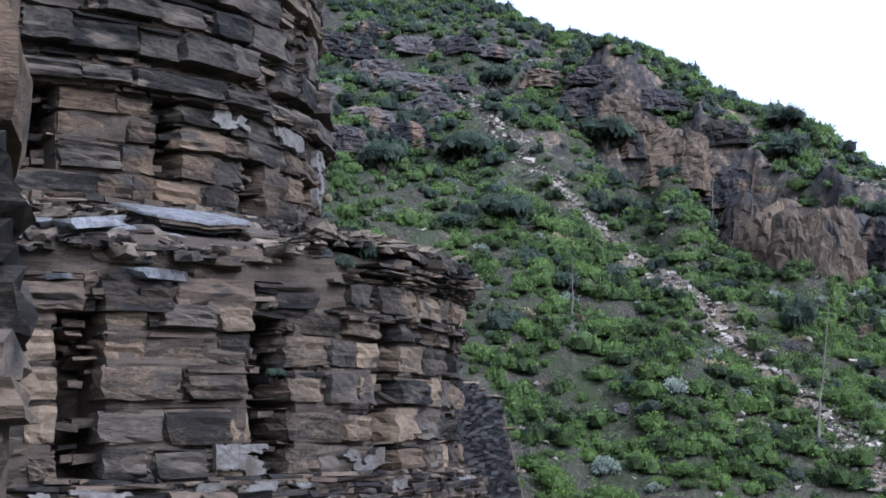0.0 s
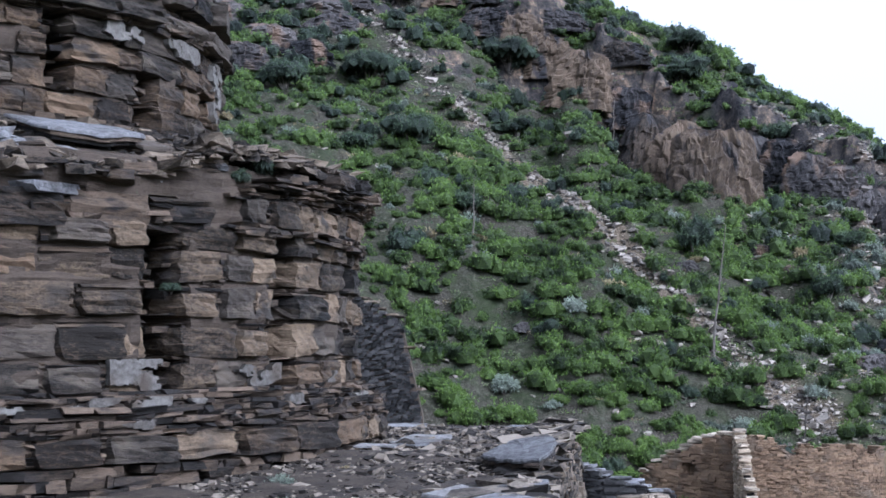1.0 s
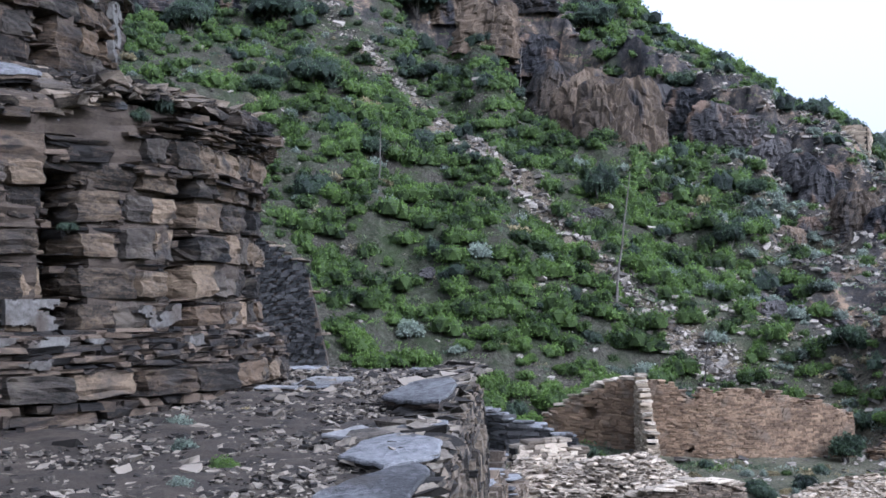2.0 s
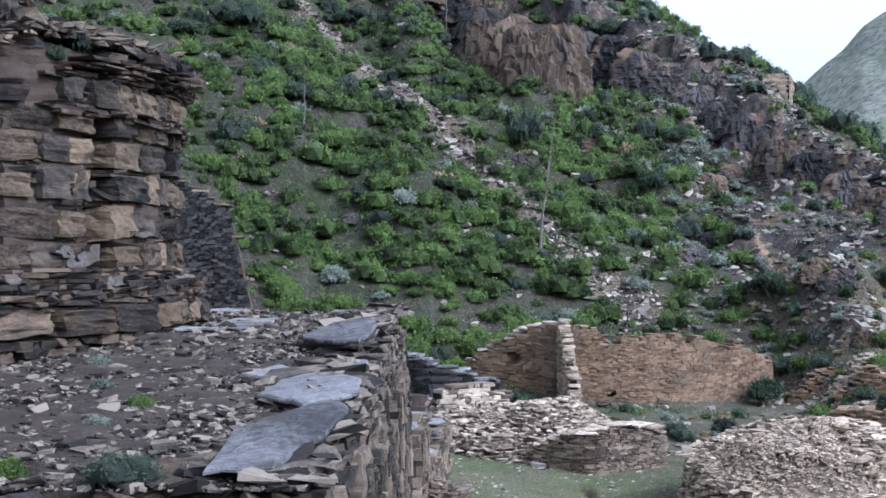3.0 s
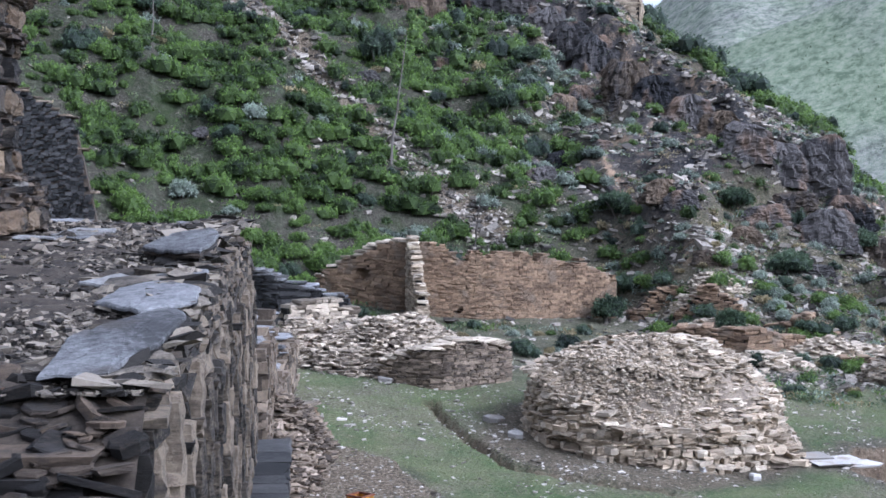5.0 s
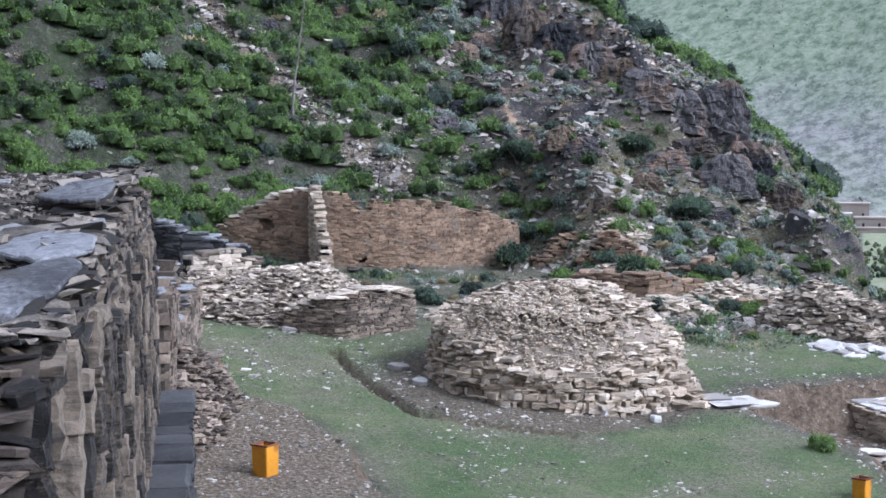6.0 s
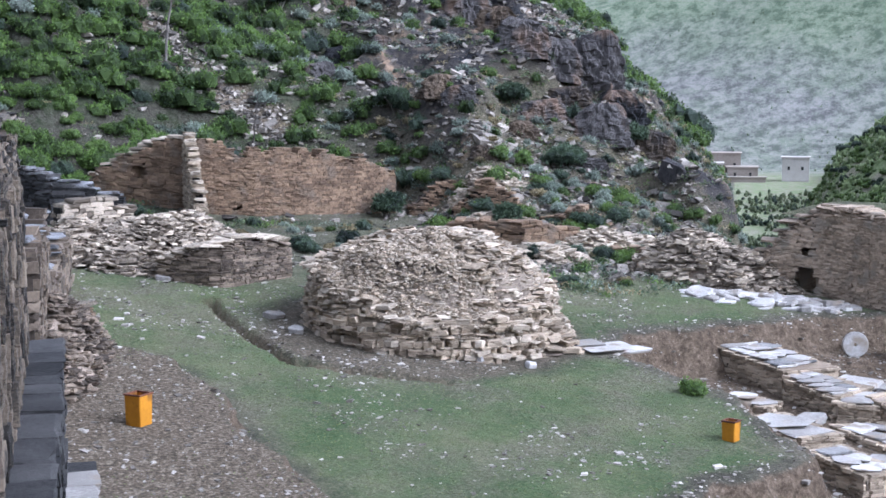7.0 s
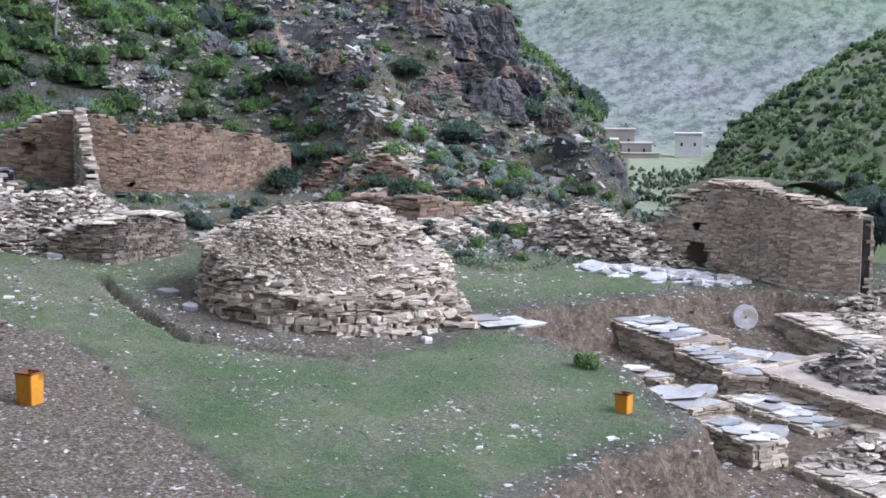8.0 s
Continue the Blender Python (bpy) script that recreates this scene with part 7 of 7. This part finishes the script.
    tagged(put("gully_stones", joined("gully_stones", rows, 0.4, False, 44), M_SCREE), "pale loose stones in a gully on the hill", "stones", kind="stuff")
    # short turf
    n = 38000
    az = r.uniform(-9, 30, n)
    d = np.sqrt(r.uniform(19 ** 2, 42 ** 2, n))
    x, y = d * np.sin(np.radians(az)), d * np.cos(np.radians(az))
    z, cov = terrain(x, y)
    k = (r.rand(n) < cov["turf"]) & (cov["bank"] < 0.3)
    x, y, z = x[k], y[k], z[k]
    m = len(x)
    a, h, w = r.uniform(0, 6.3, m), r.uniform(0.008, 0.025, m), r.uniform(0.015, 0.04, m)
    p = np.stack([x, y, z - 0.005], -1)
    t = np.stack([np.cos(a) * w, np.sin(a) * w, 0 * a], -1)
    top = np.stack([r.randn(m) * 0.02, r.randn(m) * 0.02, h], -1)
    v = np.stack([p - t, p + t, p + top], 1).reshape(-1, 3)
    me = bpy.data.meshes.new("turf")
    me.from_pydata(v.tolist(), [], np.arange(m * 3).reshape(-1, 3).tolist())
    tagged(put("turf", me, M_TURF), "short green turf in the courtyard", "grass", kind="stuff")


M_TURF = leaf_material("turf_blades", (0.05, 0.078, 0.026), (0.17, 0.185, 0.08))
grass_and_stones()

# boulders and crags on the hill
ROCKS = [rock_mesh("boulder", k + 1, 2 + k % 3) for k in range(7)]
for me in ROCKS:
    me.materials.append(M_CLIFF)
r_ = random.Random(77)
for k in range(110):
    az = r_.uniform(-14, 20)
    rb, rr = float(np.interp(az, *BASE_R)), float(np.interp(az, *RIDGE_R))
    d = rb + 5 + (rr - rb - 5) * r_.random()
    if az < 2 and d < 75 and r_.random() < 0.6:
        continue
    x, y = d * math.sin(radians(az)), d * math.cos(radians(az))
    s = min(1.3, 0.2 + r_.expovariate(3.4))
    b = new("boulder", r_.choice(ROCKS))
    b.matrix_basis = Matrix.Translation((x, y, height(x, y) - s * 0.08)) @ Euler((0.3, 0, r_.uniform(-0.6, 0.6))).to_matrix().to_4x4() @ Matrix.Diagonal((s * 1.3, s, s * r_.uniform(0.5, 0.9), 1))
    tagged(b, "dark brown broken boulder on the hillside", "boulder", "hillside boulders")


def crag_mesh(seed, joints=5.0, beds=5.0):
    """A rock bluff one metre wide and high: upright joints, level beds, a broken top."""
    n, rows = 72, 32
    th = np.linspace(0, 2 * math.pi, n, endpoint=False)
    t = np.linspace(0, 1, rows)
    T, V = np.meshgrid(th, t)
    bed = np.floor(V * beds + 0.8 * vnoise(T * 1.2, V * 0, seed)) / beds
    cell = vnoise(np.floor(T * joints + 0.9 * vnoise(V * 4, T * 2, seed + 5)) * 7.3, np.floor(V * beds) * 3.1, seed + 2)
    wrap = 0.5 + 0.5 * np.cos(T - math.pi)
    prof = np.interp(V, [0, 0.55, 0.86, 0.97, 1], [1.0, 0.93, 0.76, 0.5, 0.0])
    R = prof * (0.8 + 0.34 * (cell - 0.5) + 0.5 * (fbm(T * 1.4, V * 2, seed + 7) - 0.5) * wrap - 0.16 * (bed - 0.5) + 0.3 * (fbm(T * 5, V * 8, seed + 9, 5, 0.65) - 0.5) + 0.1 * (vnoise(np.floor(T * joints * 2.3) * 3.7, np.floor(V * beds * 2.1) * 5.3, seed + 6) - 0.5))
    sq = (np.abs(np.cos(T)) ** 3.2 + np.abs(np.sin(T)) ** 3.2) ** (-1 / 3.2)
    X, Y = 0.5 * R * sq * np.cos(T), 0.36 * R * sq * np.sin(T)
    Z = V * (0.86 + 0.3 * (fbm(X * 4 + seed, Y * 4, seed + 3) - 0.5)) + 0.05 * (fbm(T * 5, V * 9, seed + 4) - 0.5) - 0.25
    idx = np.arange(rows * n).reshape(rows, n)
    nx = np.roll(idx, -1, 1)
    f = np.stack([idx[:-1], nx[:-1], nx[1:], idx[1:]], -1).reshape(-1, 4)
    me = np_mesh("crag", np.stack([X, Y, Z], -1).reshape(-1, 3), f)
    return me


CRAGS = [crag_mesh(11 * k + 3, 4.5 + k % 4, 5 + k % 3) for k in range(10)]
CRAG_MESHES = {}


def crag(az, el, w, h, mat, label, deep=0.8):
    """A bluff whose foot lies on the hill at the given bearing and elevation."""
    x, y, z = on_slope(az, el)
    k = r_.randrange(len(CRAGS))
    if (k, mat.name) not in CRAG_MESHES:
        me = CRAGS[k].copy()
        me.materials.append(mat)
        CRAG_MESHES[k, mat.name] = me
    ob = new("rock_bluff", CRAG_MESHES[k, mat.name])
    ob.matrix_basis = Matrix.Translation((x, y + w * 0.12, z)) @ Euler((r_.gauss(0, 0.06) - 0.12, r_.gauss(0, 0.08), -radians(az) + r_.gauss(0, 0.3))).to_matrix().to_4x4() @ Matrix.Diagonal((w * 1.15, w * deep, h * 1.25, 1))
    return tagged(ob, label, "rock bluff", "rock bluffs")


DARKROCK, TANROCK = "dark jointed rock bluff streaked with rust", "tan and rusty broken cliff face on the hillside"
# the great cliff under the crest
for az, el, w, h in ((-9.6, 13.2, 4.0, 1.3), (-8.3, 12.3, 4.0, 1.8), (-7.2, 11.6, 3.4, 2.6), (-6.2, 10.2, 3.6, 2.6), (-5.1, 9.9, 3.6, 3.2), (-4.1, 8.6, 3.4, 3.0), (-3.2, 8.6, 3.0, 2.4), (-2.5, 6.9, 3.2, 3.6), (-1.5, 6.3, 3.2, 4.0), (-0.6, 6.2, 3.0, 4.2), (0.4, 5.8, 3.2, 4.2), (1.4, 6.0, 3.0, 3.4), (2.3, 6.3, 2.8, 2.6), (3.3, 5.6, 3.0, 2.4), (-7.9, 13.4, 3.2, 1.2), (-5.6, 12.3, 3.0, 1.4), (-3.3, 10.8, 2.8, 1.5)):
    tan = r_.random() < (0.55 if -7.5 < az < 1 else 0.2)
    crag(az, el, w, h, M_TANCLIFF if tan else M_CLIFF, TANROCK if tan else DARKROCK)
# broken crags high above the drum
for az, el, w, h in ((-17.6, 14.6, 4.4, 1.8), (-16.4, 13.4, 4.2, 2.0), (-15.2, 13.0, 4.2, 1.8), (-14.2, 12.2, 3.6, 1.5), (-16.8, 11.8, 3.6, 1.6), (-15.4, 11.2, 3.2, 1.5), (-13.4, 14.6, 3.4, 1.3), (-12.2, 14.4, 3.4, 1.0), (-18.4, 12.6, 3.4, 1.8), (-17.8, 11.2, 3.0, 1.4), (-16.2, 15.0, 3.4, 1.4), (-14.8, 14.6, 3.2, 1.4), (-13.6, 13.2, 2.6, 1.1)):
    crag(az, el, w, h, M_CLIFF, DARKROCK)
# dark rock down the falling ridge
for az, el, w, h in ((4.4, 5.6, 2.4, 1.8), (5.4, 4.9, 2.4, 1.7), (6.3, 4.2, 2.4, 1.7), (7.3, 3.6, 2.6, 2.0), (8.3, 2.7, 2.4, 2.0), (9.3, 2.3, 2.2, 1.6), (10.6, 1.6, 2.2, 1.5), (11.6, 1.2, 2.0, 1.2), (12.6, 0.6, 2.2, 1.4), (13.8, -0.2, 2.0, 1.4), (14.8, -0.6, 2.2, 1.8), (15.4, -0.4, 1.8, 1.9), (16.2, -2.2, 2.0, 1.5), (17.4, -3.4, 1.8, 1.2), (15.6, -2.6, 2.0, 1.4)):
    crag(az, el, w, h, M_CLIFF if r_.random() < 0.72 else M_TANCLIFF, DARKROCK)
# outcrops on the rocky slope below
for az, el, w, h, tan in ((5.9, 2.1, 2.1, 1.7, 1), (6.6, 2.5, 1.8, 1.5, 0), (5.2, -0.5, 1.9, 1.3, 0), (5.8, 0.1, 1.6, 1.2, 0), (9.6, -1.0, 1.8, 1.3, 1), (10.3, -1.4, 1.6, 1.0, 0), (13.4, -1.9, 2.4, 1.3, 0), (14.3, -1.6, 2.6, 1.6, 1), (12.6, -2.6, 1.6, 0.9, 1), (2.6, 3.0, 1.6, 0.9, 1), (1.4, 3.8, 1.4, 0.9, 0), (7.4, 0.7, 1.3, 0.8, 0), (3.1, 0.9, 1.2, 0.6, 0), (0.9, -0.6, 1.5, 0.8, 0), (11.2, -3.4, 1.3, 0.7, 1), (15.2, -3.9, 1.6, 1.0, 0), (-6.2, 2.7, 1.5, 0.7, 0), (-1.3, 3.3, 1.3, 0.7, 0), (-7.2, 1.2, 1.3, 0.6, 0)):
    crag(az, el, w * 0.72, h * 0.62, M_TANCLIFF if tan else M_CLIFF, TANROCK if tan else DARKROCK)


def house(x, y, z, w, d, h, mat, turn, label, nwin):
    ob = thing("house", x, y, z, label, "house", "valley houses")
    ob.rotation_euler[2] = turn
    bm = bmesh.new()
    bmesh.ops.create_cube(bm, size=1, matrix=Matrix.Translation((0, 0, h / 2 - 1)) @ Matrix.Diagonal((w, d, h + 2, 1)))
    wall = part("wall", bm, mat, ob)
    bm = bmesh.new()
    bmesh.ops.create_cube(bm, size=1, matrix=Matrix.Translation((0, 0, h + 0.15)) @ Matrix.Diagonal((w + 0.6, d + 0.6, 0.3, 1)))
    part("roof", bm, mat, ob)
    for i in range(nwin):
        bm = bmesh.new()
        bmesh.ops.create_cube(bm, size=1, matrix=Matrix.Translation((w * ((i + 0.5) / nwin - 0.5), -d / 2 - 0.02, h * 0.55)) @ Matrix.Diagonal((0.6, 0.2, 0.9, 1)))
        part("window", bm, M_DARK, wall)


house(138, 396, -23.1, 9, 6, 4.6, M_HOUSE, -0.35, "flat-roofed pale house in the valley", 3)
house(147, 393, -23.3, 8, 6, 3.8, M_MUD, -0.3, "flat-roofed mud house in the valley", 2)
house(143, 402, -22.6, 13, 6, 6.4, M_MUD, -0.35, "low mud-walled house in the valley", 4)
house(160, 388, -22.8, 7, 5, 6.0, M_HOUSE, -0.4, "small white two-roomed house in the valley", 2)
house(141, 388, -24.4, 20, 2, 2.6, M_MUD, -0.34, "long mud compound wall below the houses", 0)
